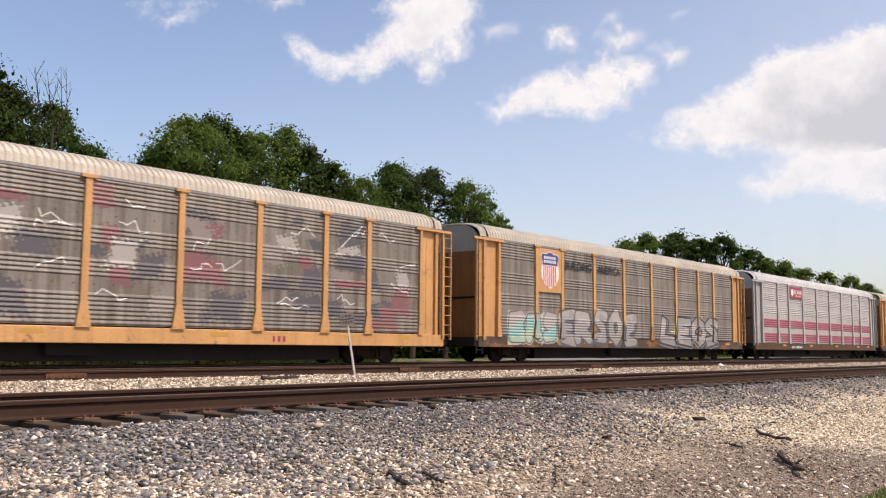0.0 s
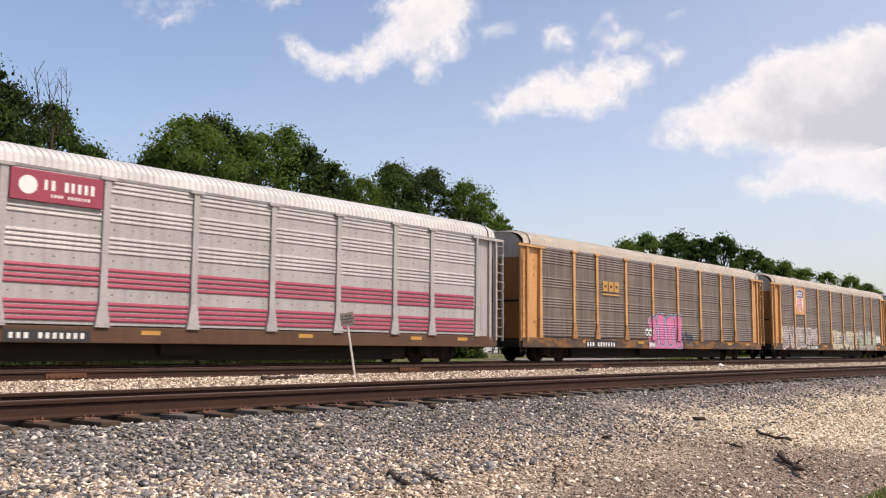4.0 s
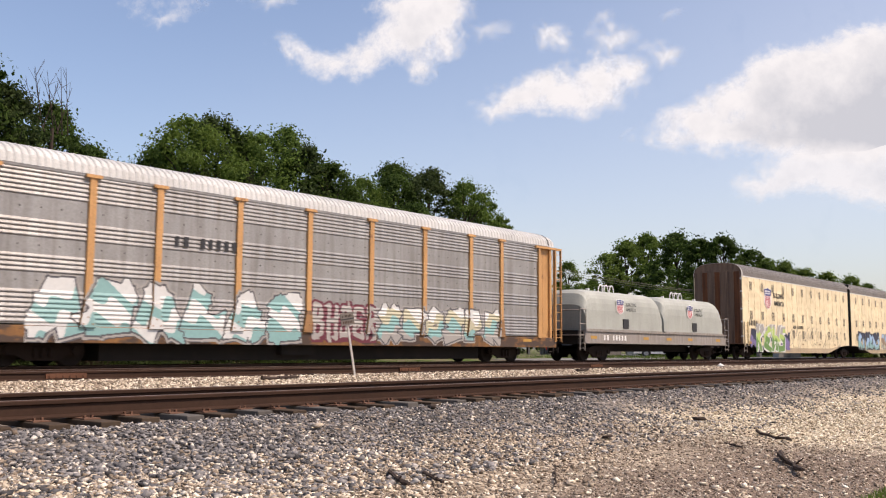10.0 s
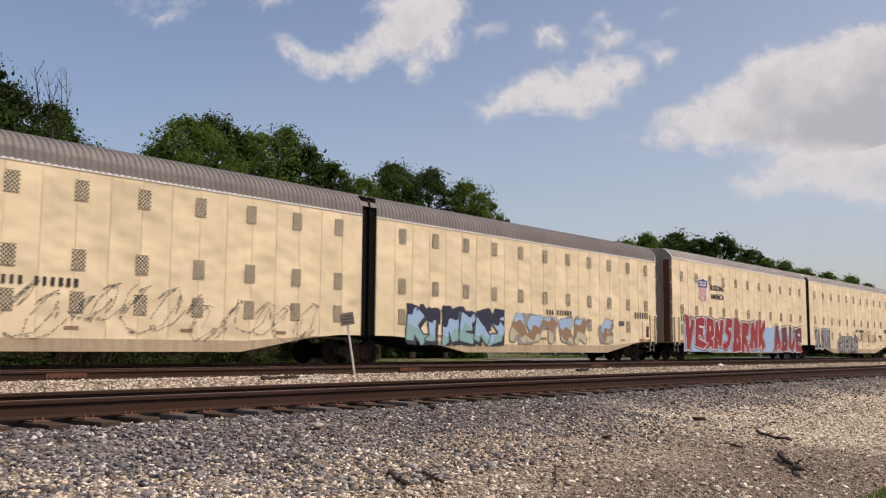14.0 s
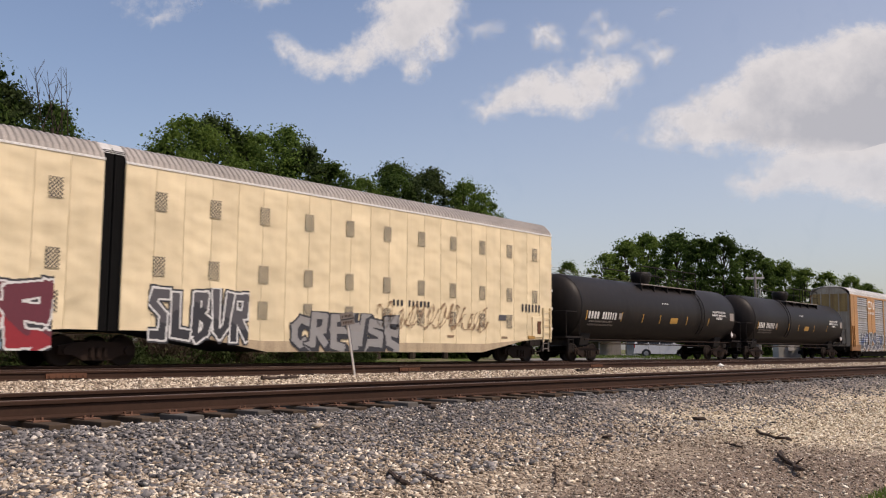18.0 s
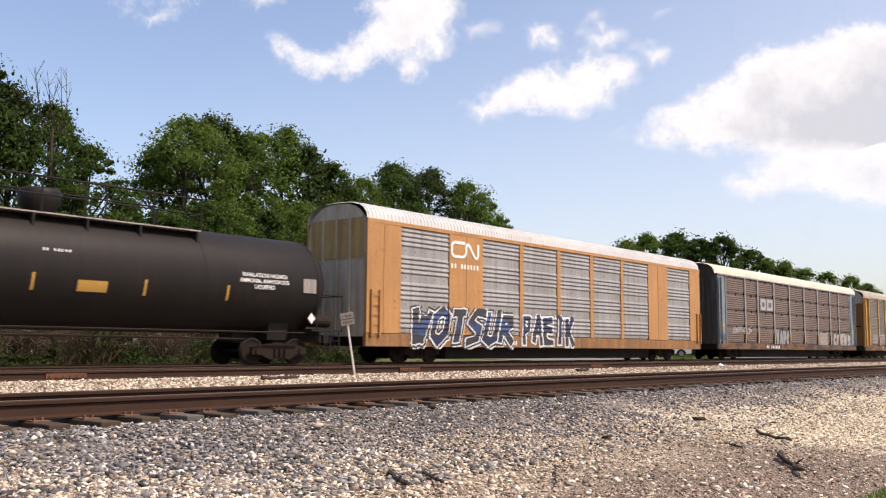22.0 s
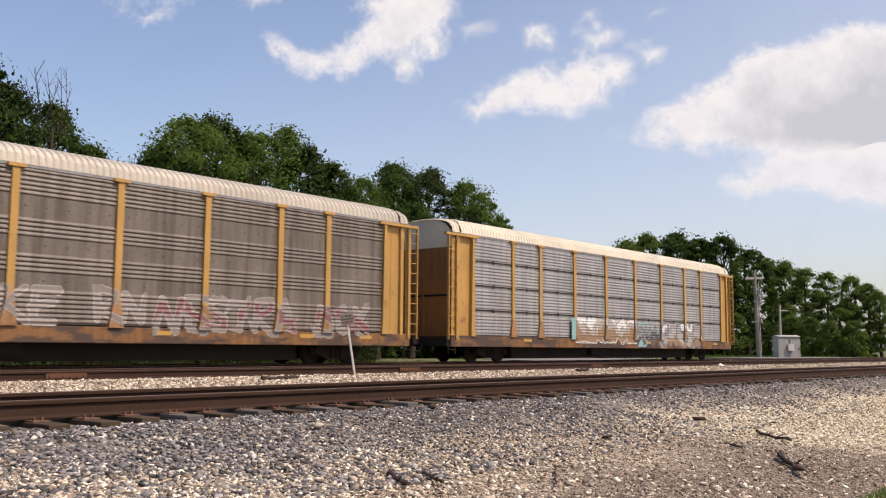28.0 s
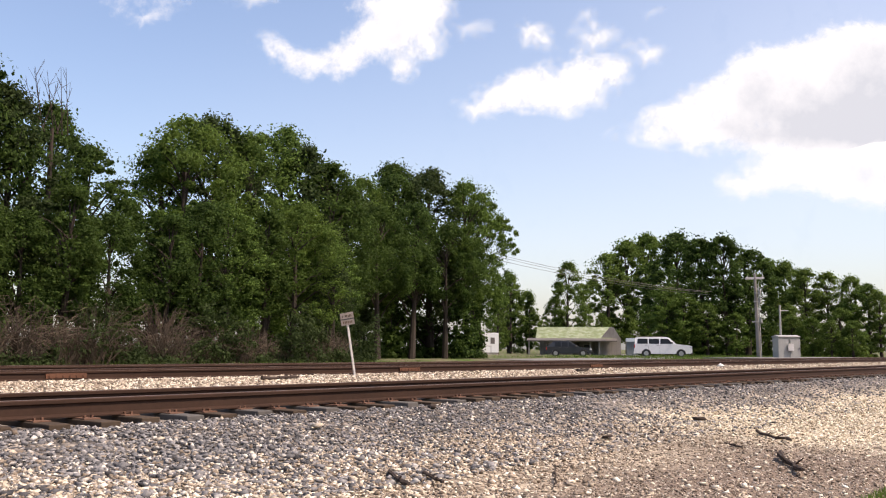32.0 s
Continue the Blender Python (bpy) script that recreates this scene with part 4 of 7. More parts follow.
tag(rack_o, -4.25, 1.5, 0.8, 2.15, "ESAROM", 24, ["tan", "tan", "pale", "white"], "tan", "tan and white graffiti", stacked_surface, halo="white", thick=0.22, edge=0.04, rim=0.04, square=True, mist="smoke")
tag(rack_o, 1.5, 4.0, 0.7, 2.0, 3, 25, ["slate", "silver"], "slate", "grey green graffiti", stacked_surface, thick=0.07, wild=1, mist="turquoise")
tag(rack_o, 4.0, 9.15, 0.64, 2.15, "CREWS", 26, ["tan", "pale", "silver", "white"], "slate", "white, brown and grey graffiti", stacked_surface, thick=0.21, edge=0.035, mist="silver")
part("placard", Shape().box(-4.7, -4.35, -SIDE - 0.074, -SIDE - 0.07, 1.0, 2.0), SPRAY["turquoise"], rack_o, "green paint run")
for car in (rack_a, rack_b, rack_d, rack_e, rack_f, rack_n, rack_o, rack_c):
    y = -SIDE + 0.10
    bars("stencil", 12.3, 12.62, 2.35, 2.5, y, 3, BLACK, car, "small black stencil")
    part("notice", Shape().box(12.32, 12.6, y - 0.006, y, 1.72, 1.92), LAMP_YELLOW, car, "small yellow notice")
    for x in (-8.1, -2.8, 2.9, 8.3, 11.0):
        part("reflector", Shape().box(x - 0.3, x + 0.3, -SIDE - 0.005, -SIDE - 0.001, 0.86, 0.98), LAMP_YELLOW, car)


# ---- covered two-unit auto carriers ----
HALF_B, EAVE_B, TOP_B, WIDE_B = 10.55, 5.2, 6.07, 1.6


def perforated():
    """Vent plate: dark holes in rows."""
    m, n, l, b = nodes_of("perforated_vent_plate")
    tc, sep, com = n.new("ShaderNodeTexCoord"), n.new("ShaderNodeSeparateXYZ"), n.new("ShaderNodeCombineXYZ")
    l.new(tc.outputs["Object"], sep.inputs[0])
    for k, op in enumerate(("ADD", "SUBTRACT")):
        ma = n.new("ShaderNodeMath")
        ma.operation = op
        l.new(sep.outputs[0], ma.inputs[0])
        l.new(sep.outputs[2], ma.inputs[1])
        l.new(ma.outputs[0], com.inputs[k])
    vo = n.new("ShaderNodeTexVoronoi")
    vo.voronoi_dimensions = "2D"
    vo.inputs["Scale"].default_value, vo.inputs["Randomness"].default_value = 9.0, 0.0
    l.new(com.outputs[0], vo.inputs["Vector"])
    l.new(mixed(n, l, ramp(n, l, vo.outputs["Distance"], 0.43, 0.47), (0.03, 0.026, 0.022), (0.66, 0.55, 0.36)), b.inputs["Base Color"])
    b.inputs["Roughness"].default_value = 0.6
    return m


VENT = perforated()


def carrier(label, x_mid, outer, rounded, end_paint, roof_paint):
    """One unit; outer: the end (-1 or 1) that carries ladders and couples to other cars."""
    car = car_root("auto_carrier_unit", label, "railway car", x_mid)
    n, w = 22, 2 * HALF_B / 22
    eave = EAVE_B if rounded else 5.60
    for k in range(n):
        a = -HALF_B + k * w
        def low(x):
            e = min(x + HALF_B, HALF_B - x)
            return 0.98 if e < 1.2 else (0.98 - 0.36 * (e - 1.2) / 3.6 if e < 4.8 else 0.62)
        s = Shape().prism([(a + 0.003, low(a)), (a + w - 0.003, low(a + w)), (a + w - 0.003, eave), (a + 0.003, eave)], "y", -WIDE_B, -WIDE_B + 0.04)
        s.box(a + 0.016, a + 0.05, -WIDE_B - 0.007, -WIDE_B, low(a), eave - 0.02)
        part("side_panel", s, CREAM, car)
    part("skirt", Shape().prism([(-HALF_B + 1.9, 0.94), (-HALF_B + 5.1, 0.40), (HALF_B - 5.1, 0.40), (HALF_B - 1.9, 0.94), (HALF_B - 4.9, 0.74), (-HALF_B + 4.9, 0.74)], "y", -WIDE_B - 0.012, -WIDE_B + 0.06), CREAM_SKIRT, car, "grimy tan lower skirt")
    part("far_side", Shape().box(-HALF_B, HALF_B, WIDE_B - 0.05, WIDE_B, 0.9, eave), CREAM, car)
    part("floor_pan", Shape().prism([(-HALF_B + 0.3, 1.0), (-HALF_B + 1.9, 0.93), (-HALF_B + 5.1, 0.4), (HALF_B - 5.1, 0.4), (HALF_B - 1.9, 0.93), (HALF_B - 0.3, 1.0)], "y", -1.5, 1.5), UNDER, car)
    part("eave_trim", Shape().box(-HALF_B, HALF_B, -WIDE_B - 0.02, -WIDE_B + 0.03, eave - 0.03, eave + 0.03), WHITE, car, "white eave line")
    sec = arc_section(eave, TOP_B, WIDE_B, 8, 3.0) if rounded else [(-1.6, 5.60), (-1.53, 5.76), (-1.25, 6.04), (-1.1, 6.11), (0, 6.16), (1.1, 6.11), (1.25, 6.04), (1.53, 5.76), (1.6, 5.60)]
    part("roof", ribbed_roof(-HALF_B, HALF_B, sec, 0.19, 0.036, roof_paint, ("carrier_roof", rounded, roof_paint.name)), None, car, "ribbed sheet-metal roof")
    for k in (-1, 1):
        x0, x1 = sorted((k * (HALF_B - 0.06), k * (HALF_B - 0.012)))
        end = part("end_wall", Shape().prism([(-1.59, 0.95)] + [(y * 0.995, z) for y, z in sec] + [(1.59, 0.95)], "x", x0, x1), end_paint if k == outer else GASKET, car,
                   "rusty ribbed end doors" if k == outer else "black bellows end")
        if k == outer:
            for j in range(7):
                y = -1.44 + 0.415 * j
                part("door_leaf", Shape().box(*sorted((k * (HALF_B - 0.012), k * (HALF_B + 0.02))), y, y + 0.40, 1.0, 5.5), (RUST_LEAF, end_paint, end_paint, RUST_LEAF, end_paint, RUST_LEAF, end_paint)[j], end, "rust-streaked door leaf")
            for y in (-1.04, -0.62, -0.21, 0.21, 0.62, 1.04):
                part("door_rib", Shape().box(*sorted((k * (HALF_B - 0.012), k * (HALF_B + 0.055))), y - 0.035, y + 0.035, 1.0, 5.6), end_paint, end)
            part("end_trim", Shape().rings([[(k * (HALF_B - 0.1), y * 1.01, z + 0.01) for y, z in sec], [(k * (HALF_B + 0.012), y * 1.01, z + 0.01) for y, z in sec]]), WHITE, car, "white roof edge trim")
            lad = Shape()
            xl = k * (HALF_B - 0.12) - (0 if k < 0 else 0.62)
            lad = ladder_shape(0.55, 0.85, 2.35, 5, 0.09)
            part("ladder", lad, CREAM, car, "", (xl, -WIDE_B, 0))
            part("step", ladder_shape(0.42, 0.45, 0.92, 2, 0.03), COIL_SILL, car, "", (xl + 0.1, -WIDE_B + 0.05, 0))
            part("bracket", Shape().bevelled(min(xl + 0.62 * -k, xl + 1.1 * -k), max(xl + 0.62 * -k, xl + 1.1 * -k), -WIDE_B - 0.05, -WIDE_B + 0.02, 0.98, 1.12, 0.01), BRIGHT_YELLOW, car, "yellow step bracket")
            for z in (1.4, 2.3, 3.1, 4.2, 5.0):
                part("hinge", Shape().box(*sorted((k * (HALF_B + 0.0), k * (HALF_B + 0.05))), -1.62, -1.5, z, z + 0.1), WHITE, car)
            coupler(car, k * (HALF_B + 0.25), k)
        else:
            part("bellows", Shape().box(*sorted((k * (HALF_B - 0.012), k * (HALF_B + 0.30))), -1.45, 1.45, 1.0, 5.9), GASKET, car, "black bellows between the units")
            for f in range(4):
                xf = k * (HALF_B + 0.03 + 0.075 * f)
                part("bellows_fold", Shape().box(xf - 0.025, xf + 0.025, -1.52, 1.52, 0.95, 5.85), GASKET, car)
            part("bellows_cap", Shape().rings([[(k * (HALF_B - 0.02), y * 1.005, z + 0.03) for y, z in sec[1:-1]], [(k * (HALF_B + 0.30), y * 1.005, z + 0.03) for y, z in sec[1:-1]]]), ROOF_DARK if rounded else ROOF_WHITE, car, "roof flap over the bellows")
    for z in (4.64, 2.80, 1.69):
        for k in range(11):
            if z < 2 and outer > 0 and k == 10:
                continue
            x = -HALF_B + (1.36 if rounded else 1.14) + 1.862 * k
            v = once("vent", lambda: Shape().box(-0.19, 0.19, -WIDE_B - 0.024, -WIDE_B - 0.018, -0.275, 0.275).mesh("vent", VENT))
            part("vent", v, None, car, "dark perforated vent", (x, 0, z))
    for k in range(5):
        part("reflector", Shape().box(-7.2 + 3.5 * k, -6.8 + 3.5 * k, -WIDE_B - 0.022, -WIDE_B - 0.017, 0.98, 1.06), SPRAY["tan"], car)
    truck(car, outer * (HALF_B - 1.7), 0.42)
    if outer < 0:
        truck(car, HALF_B + 0.32, 0.42)
    return car


unit_a = carrier("cream covered auto carrier unit with green graffiti and shield emblem", -15.2, -1, True, DARK_END, ROOF_DARK)
unit_b = carrier("cream covered auto carrier unit with blue graffiti", 6.62, 1, True, DARK_END, ROOF_DARK)
unit_c = carrier("cream covered auto carrier unit with large red graffiti", 29.65, -1, False, TAN_END, ROOF_MID)
unit_d = carrier("cream covered auto carrier unit with grey graffiti", 51.38, 1, False, TAN_END, ROOF_MID)
CS = flat_surface(-WIDE_B - 0.024)
for car, mark_x in ((unit_a, -6.4), (unit_c, -6.7)):
    shield(car, mark_x, 3.97, 1.24, 1.4, -WIDE_B - 0.02)
    lettering("slogan", "BUILDING", 0.44, BLACK, car, (mark_x + 1.98, -WIDE_B - 0.022, 4.06), "black slogan lettering", 0.006)
    lettering("slogan", "AMERICA", 0.44, BLACK, car, (mark_x + 1.98, -WIDE_B - 0.022, 3.55), "black slogan lettering", 0.006)
    bars("marks", -9.6, -8.05, 2.14, 2.46, -WIDE_B - 0.022, 6, BLACK, car, "bold black marks", 3)
    bars("number_marks", -1.9, 0.2, 2.08, 2.3, -WIDE_B - 0.022, 10, BLACK, car, "black marks", 4)
for car in (unit_b, unit_d):
    bars("marks", 8.2, 9.7, 2.14, 2.46, -WIDE_B - 0.022, 6, BLACK, car, "bold black marks", 3)
    bars("number_marks", 0.2, 2.3, 2.08, 2.3, -WIDE_B - 0.022, 10, BLACK, car, "black marks", 4)
    part("placard", Shape().box(6.6, 7.1, -WIDE_B - 0.026, -WIDE_B - 0.018, 1.72, 1.95), SPRAY["slate"], car, "small dark placard")
    part("cover_plate", Shape().bevelled(9.0, 9.75, -WIDE_B - 0.05, -WIDE_B, 1.05, 1.95, 0.02), CREAM, car, "hand-brake cover")
    part("rust_patch", Shape().bevelled(9.35, 9.6, -WIDE_B - 0.07, -WIDE_B - 0.05, 1.2, 1.75, 0.02), JOINT, car, "rust-red brake housing")
tag(unit_a, -9.5, -8.3, 0.75, 1.95, 2, 30, ["violet", "navy"], "navy", "violet and navy sprayed blobs", CS, thick=0.3, edge=0.03)
tag(unit_a, -4.3, -2.6, 0.6, 1.8, 2, 34, ["violet", "navy"], "navy", "violet and navy sprayed blobs", CS, thick=0.26, edge=0.03, mist="violet")
tag(unit_a, -8.6, -3.4, 0.46, 2.3, "KEHS", 31, ["green", "green", "lime", "pale"], "white", "green graffiti with white outlines and violet shadow", flat_surface(-WIDE_B - 0.031), thick=0.155, edge=0.035, block=0.08, mist="navy", square=True, wobble=0.1, slant=0.15, wild=1)
sprayed(unit_a, -3.0, 0.7, CELL, scribble(11.6, 1.6, CELL, 33, "slate", 7, 0.008), CS, "thin grey scribbled graffiti")
tag(unit_b, -9.0, -2.9, 0.66, 2.2, "KINERS", 35, ["turquoise", "sky", "navy"], "black", "blue and black spiky graffiti", CS, thick=0.2, wild=1, block=0.1, square=True)
tag(unit_b, -2.6, 6.1, 0.75, 2.1, "ASTER C", 36, ["cream", "tan", "sky"], "smoke", "faded pale graffiti", CS, thick=0.17, edge=0.025, mist="silver")
tag(unit_c, -9.3, 2.6, 0.42, 2.55, "VERNSBRNK", 37, ["red", "red", "red"], "white", "large red graffiti on a blue ground", CS, halo="black", ground="sky", thick=0.185, edge=0.034, rim=0.06, square=True, wobble=0.085, slant=0.08, wild=1)
tag(unit_c, 2.6, 9.3, 0.42, 2.35, " ABUE", 38, ["red", "maroon", "maroon"], "white", "red graffiti on a blue ground", CS, halo="black", ground="sky", thick=0.17, edge=0.034, rim=0.06, square=True, wobble=0.09, wild=1)
tag(unit_d, -9.7, -6.2, 0.6, 2.3, "SLBUR", 39, ["black", "slate"], "white", "black and silver graffiti", CS, halo="black", thick=0.17, edge=0.035, rim=0.05, square=True, wobble=0.07)
tag(unit_d, -4.6, 0.6, 0.42, 1.75, "CREWSE", 41, ["grey", "silver"], "black", "grey graffiti", CS, thick=0.15, wild=1, block=0.12, square=True, wobble=0.09)
sprayed(unit_d, -0.6, 1.1, CELL, scribble(6.5, 1.2, CELL, 42, "tan", 8, 0.016), CS, "thin grey scribbled graffiti")


# ---- coil car ----
coil = car_root("coil_car", "pale grey coil car with two rounded hoods", "railway car", -36.2)
part("side_sill", Shape().bevelled(-7.95, 8.05, -1.5, -1.36, 0.88, 1.42, 0.02).box(-7.95, 8.05, -1.56, -1.3, 1.40, 1.47).box(-7.95, 8.05, -1.54, -1.36, 0.84, 0.9), COIL_SILL, coil, "dusty grey side sill")
part("far_sill", Shape().box(-7.95, 8.05, 1.36, 1.5, 0.88, 1.47), COIL_SILL, coil)
part("underframe", Shape().box(-8.3, 8.3, -1.3, 1.3, 0.8, 1.44).box(-5.2, 5.2, -0.4, 0.4, 0.45, 0.8), UNDER, coil, "black underframe")
for x0, x1 in ((-7.87, -0.12), (0.12, 7.65)):
    rows = []
    for k in range(33):
        u = k / 32
        x = x0 + (x1 - x0) * u
        e = min(x - x0, x1 - x)
        f = 0.0 if e <= 0 else 1.0
        rise = 1.0 if e > 0.75 else math.sqrt(max(0.0, 1 - ((0.75 - e) / 0.75) ** 2))
        rows.append([(x, y, 1.47 + (z - 1.47) * (0.62 + 0.38 * rise)) for y, z in arc_section(1.47, 3.46, 1.46, 8, 4.5)])
    cap = Shape().rings(rows)
    for row in (rows[0], rows[-1]):
        cap.add(row, [tuple(range(len(row)))])
    h = part("hood", cap, HOOD, coil, "pale grey rounded sheet hood", smooth=False)
    part("hood_rim", Shape().box(x0, x1, -1.52, -1.45, 1.475, 1.53), COIL_SILL, h)
    xm = (x0 + x1) / 2
    hoop = Shape()
    for d in (-0.6, -0.05, 0.5):
        hoop.path([(xm + d - 0.22 * math.cos(a), -0.35, 3.42 + 0.42 * math.sin(a)) for a in [math.pi * i / 8 for i in range(9)]], 0.028)
    hoop.path([(xm - 0.6, -0.35, 3.8), (xm + 0.5, -0.35, 3.8)], 0.02)
    part("lifting_hoops", hoop, WHITE, h, "white lifting guide hoops")
    for x in (x0 + 1.9, x1 - 1.6):
        part("lug", Shape().bevelled(x - 0.07, x + 0.07, -0.5, -0.36, 3.38, 3.56, 0.01), WHITE, h)
    shield(h, xm - 0.6, 2.68, 0.7, 0.74, -1.462)
    lettering("slogan", "BUILDING", 0.24, BLACK, h, (xm + 0.5, -1.47, 2.74), "dark slogan lettering")
    lettering("slogan", "AMERICA", 0.24, BLACK, h, (xm + 0.5, -1.47, 2.48), "dark slogan lettering")
    part("hatch", Shape().bevelled(xm - 0.33, xm + 0.23, -1.5, -1.44, 1.6, 2.08, 0.02), BLACK, h, "black square opening")
for k in (-1, 1):
    part("platform", Shape().box(*sorted((k * 7.95, k * 8.45)), -1.45, 1.45, 1.2, 1.26), COIL_SILL, coil, "grated end platform")
    hr = Shape()
    hr.path([(k * 7.9, -1.5, 1.2), (k * 7.9, -1.5, 2.45), (k * 8.42, -1.5, 2.45), (k * 8.42, -1.5, 0.75)], 0.025)
    hr.path([(k * 8.42, -1.5, 2.4), (k * 8.42, 1.5, 2.4), (k * 8.42, 1.5, 1.2)], 0.025)
    hr.path([(k * 7.9, -1.5, 1.75), (k * 8.42, -1.5, 1.75)], 0.02)
    part("handrail", hr, COIL_SILL, coil, "grey tubular handrail")
    part("step", ladder_shape(0.42, 0.5, 1.2, 3, 0.04), COIL_SILL, coil, "", (k * 8.2 - 0.21, -1.46, 0))
    truck(coil, k * 6.1, 0.46)
    coupler(coil, k * 8.75, k)
number_plate(coil, -6.3, -4.0, 1.0, 1.25, 8, -1.5, False)
for x in (-7.2, -2.0, 0.6, 3.2, 6.9):
    part("reflector", Shape().box(x - 0.28, x + 0.28, -1.508, -1.5, 1.06, 1.2), LAMP_YELLOW, coil)


# ---- tank cars ----
def tank_car(label, x_mid, ladder_x):
    car = car_root("tank_car", label, "railway car", x_mid)
    r, zc, half = 1.60, 2.57, 8.75
    prof = [(-half - 0.80 * math.sin(a), r * math.cos(a)) for a in [math.pi / 2 * k / 8 for k in range(8, -1, -1)]]
    prof += [(x, r) for x in (-6.0, -3.0, 0.0, 3.0, 6.0)]
    prof += [(half + 0.80 * math.sin(a), r * math.cos(a)) for a in [math.pi / 2 * k / 8 for k in range(9)]]
    rows = [[(x, q * math.cos(a), zc + q * math.sin(a)) for a in [math.tau * i / 48 for i in range(48)]] for x, q in prof]
    part("tank", Shape().rings(rows, True), BLACK_PAINT, car, "gloss black riveted tank shell", smooth=True)
    for x in (-half, half, -half + 4.4, half - 4.4):
        s = Shape().rings([[(x + d, (r + 0.012) * math.cos(a), zc + (r + 0.012) * math.sin(a)) for a in [math.tau * i / 48 for i in range(49)]] for d in (-0.06, 0.06)])
        part("shell_band", s, BLACK_PAINT, car, smooth=True)
    part("sill_pipe", Shape().path([(-8.3, -1.40, 1.02), (8.3, -1.40, 1.02)], 0.03, 6), TRUCK, car, "thin rusty running pipe")
    for k in (-1, 1):
        part("bolster", Shape().prism([(-0.9, 0.78), (0.9, 0.78), (1.05, 1.5), (-1.05, 1.5)], "x", k * 7.55 - 0.4, k * 7.55 + 0.4), UNDER, car)
        part("stub_sill", Shape().box(*sorted((k * 6.2, k * 9.9)), -0.35, 0.35, 0.72, 1.12), UNDER, car)
        part("end_platform", Shape().box(*sorted((k * 8.6, k * 10.0)), -1.45, 1.45, 1.08, 1.16), UNDER, car)
        hr = Shape()
        for y in (-1.45, 1.45):
            hr.path([(k * 9.95, y, 1.1), (k * 9.95, y, 2.3), (k * 8.8, y, 2.3), (k * 8.8, y, 1.1)], 0.022)
        hr.path([(k * 9.95, -1.45, 2.3), (k * 9.95, 1.45, 2.3)], 0.022)
        part("handrail", hr, UNDER, car)
        part("step", ladder_shape(0.4, 0.45, 1.1, 3, 0.03), UNDER, car, "", (k * 9.6 - 0.2, -1.45, 0))
        truck(car, k * 7.55, 0.42)
        coupler(car, k * 10.2, k)
    part("placard", Shape().prism([(8.51, 1.32), (8.66, 1.5), (8.51, 1.68), (8.36, 1.5)], "y", -1.52, -1.49), WHITE, car, "white diamond placard")
    part("air_reservoir", Shape().tube((8.75, -1.15, 1.42), (9.55, -1.15, 1.42), 0.2, 14), TRUCK, car, "grey air reservoir on the end platform", smooth=False)
    part("brake_rod", Shape().path([(-6.2, -1.0, 0.85), (6.2, -1.0, 0.8)], 0.03), TRUCK, car)
    part("data_plate", Shape().box(8.05, 8.6, -r - 0.012, -r - 0.002, 2.32, 2.78), COIL_SILL, car, "grey data plate")
    wk = Shape().box(-2.3, 4.3, -1.2, -0.5, 3.98, 4.02)
    part("walkway", wk, COIL_SILL, car, "grated top walkway")
    for x in (-2.2, -0.8, 0.7, 2.3, 4.2):
        part("walkway_bracket", Shape().box(x - 0.03, x + 0.03, -1.2, -0.5, 3.6, 3.98), UNDER, car)
    rail_s = Shape()
    for x in (-2.3, -0.6, 0.6, 1.2, 2.7, 4.3):
        rail_s.tube((x, -1.18, 4.0), (x, -1.18, 4.95), 0.026, 5)
    rail_s.path([(-2.3, -1.18, 4.95), (4.3, -1.18, 4.95)], 0.028)
    rail_s.path([(-2.3, -1.18, 4.48), (0.6, -1.18, 4.48)], 0.022)
    rail_s.path([(1.2, -1.18, 4.48), (4.3, -1.18, 4.48)], 0.022)
    rail_s.path([(-2.3, 1.18, 3.6), (-2.3, 1.18, 4.95), (4.3, 1.18, 4.95), (4.3, 1.18, 3.6)], 0.026)
    part("safety_rail", rail_s, UNDER, car, "black safety rail")
    bowl = [[(q * math.cos(a) - 0.1, q * math.sin(a), z) for a in [math.tau * i / 24 for i in range(24)]] for q, z in ((0.001, 4.82), (0.5, 4.80), (0.58, 4.70), (0.55, 4.4), (0.4, 4.1))]
    part("valve_housing", Shape().rings(bowl, True), BLACK_PAINT, car, "black domed valve housing", smooth=True)
    lad = Shape()
    for x in (ladder_x, ladder_x + 0.42):
        lad.path([(x, -(r + 0.1) * math.cos(a), zc + (r + 0.1) * math.sin(a)) for a in [radians(-40 + 13 * i) for i in range(9)]], 0.022)
    for i in range(11):
        a = radians(-38 + 10 * i)
        lad.tube((ladder_x, -(r + 0.1) * math.cos(a), zc + (r + 0.1) * math.sin(a)), (ladder_x + 0.42, -(r + 0.1) * math.cos(a), zc + (r + 0.1) * math.sin(a)), 0.015, 5)
    part("ladder", lad, UNDER, car, "curved black ladder")

    def on_shell(z):
        q = z - zc
        return -math.sqrt(max(0.01, r * r - q * q)) - 0.006
    def shell_bars(name, x0, x1, z0, z1, count, material, label, seed):
        rnd, s = random.Random(seed), Shape()
        w = (x1 - x0) / count
        for k in range(count):
            a = x0 + k * w
            zs = [z0 + (z1 - z0) * i / 4 for i in range(5)]
            s.rings([[(a + d, on_shell(z), z) for z in zs] for d in (0.0, w * rnd.uniform(0.45, 0.65))])
            if count < 10:
                part("mark", s, material, car)
                s = Shape()
        if s.v:
            part(name, s, material, car, label)["kind"] = "stuff"
    shell_bars("marks", -8.15, -7.1, 2.02, 2.36, 4, WHITE, "white marks", 5)
    shell_bars("marks", -6.85, -5.45, 2.02, 2.36, 6, WHITE, "white marks", 6)
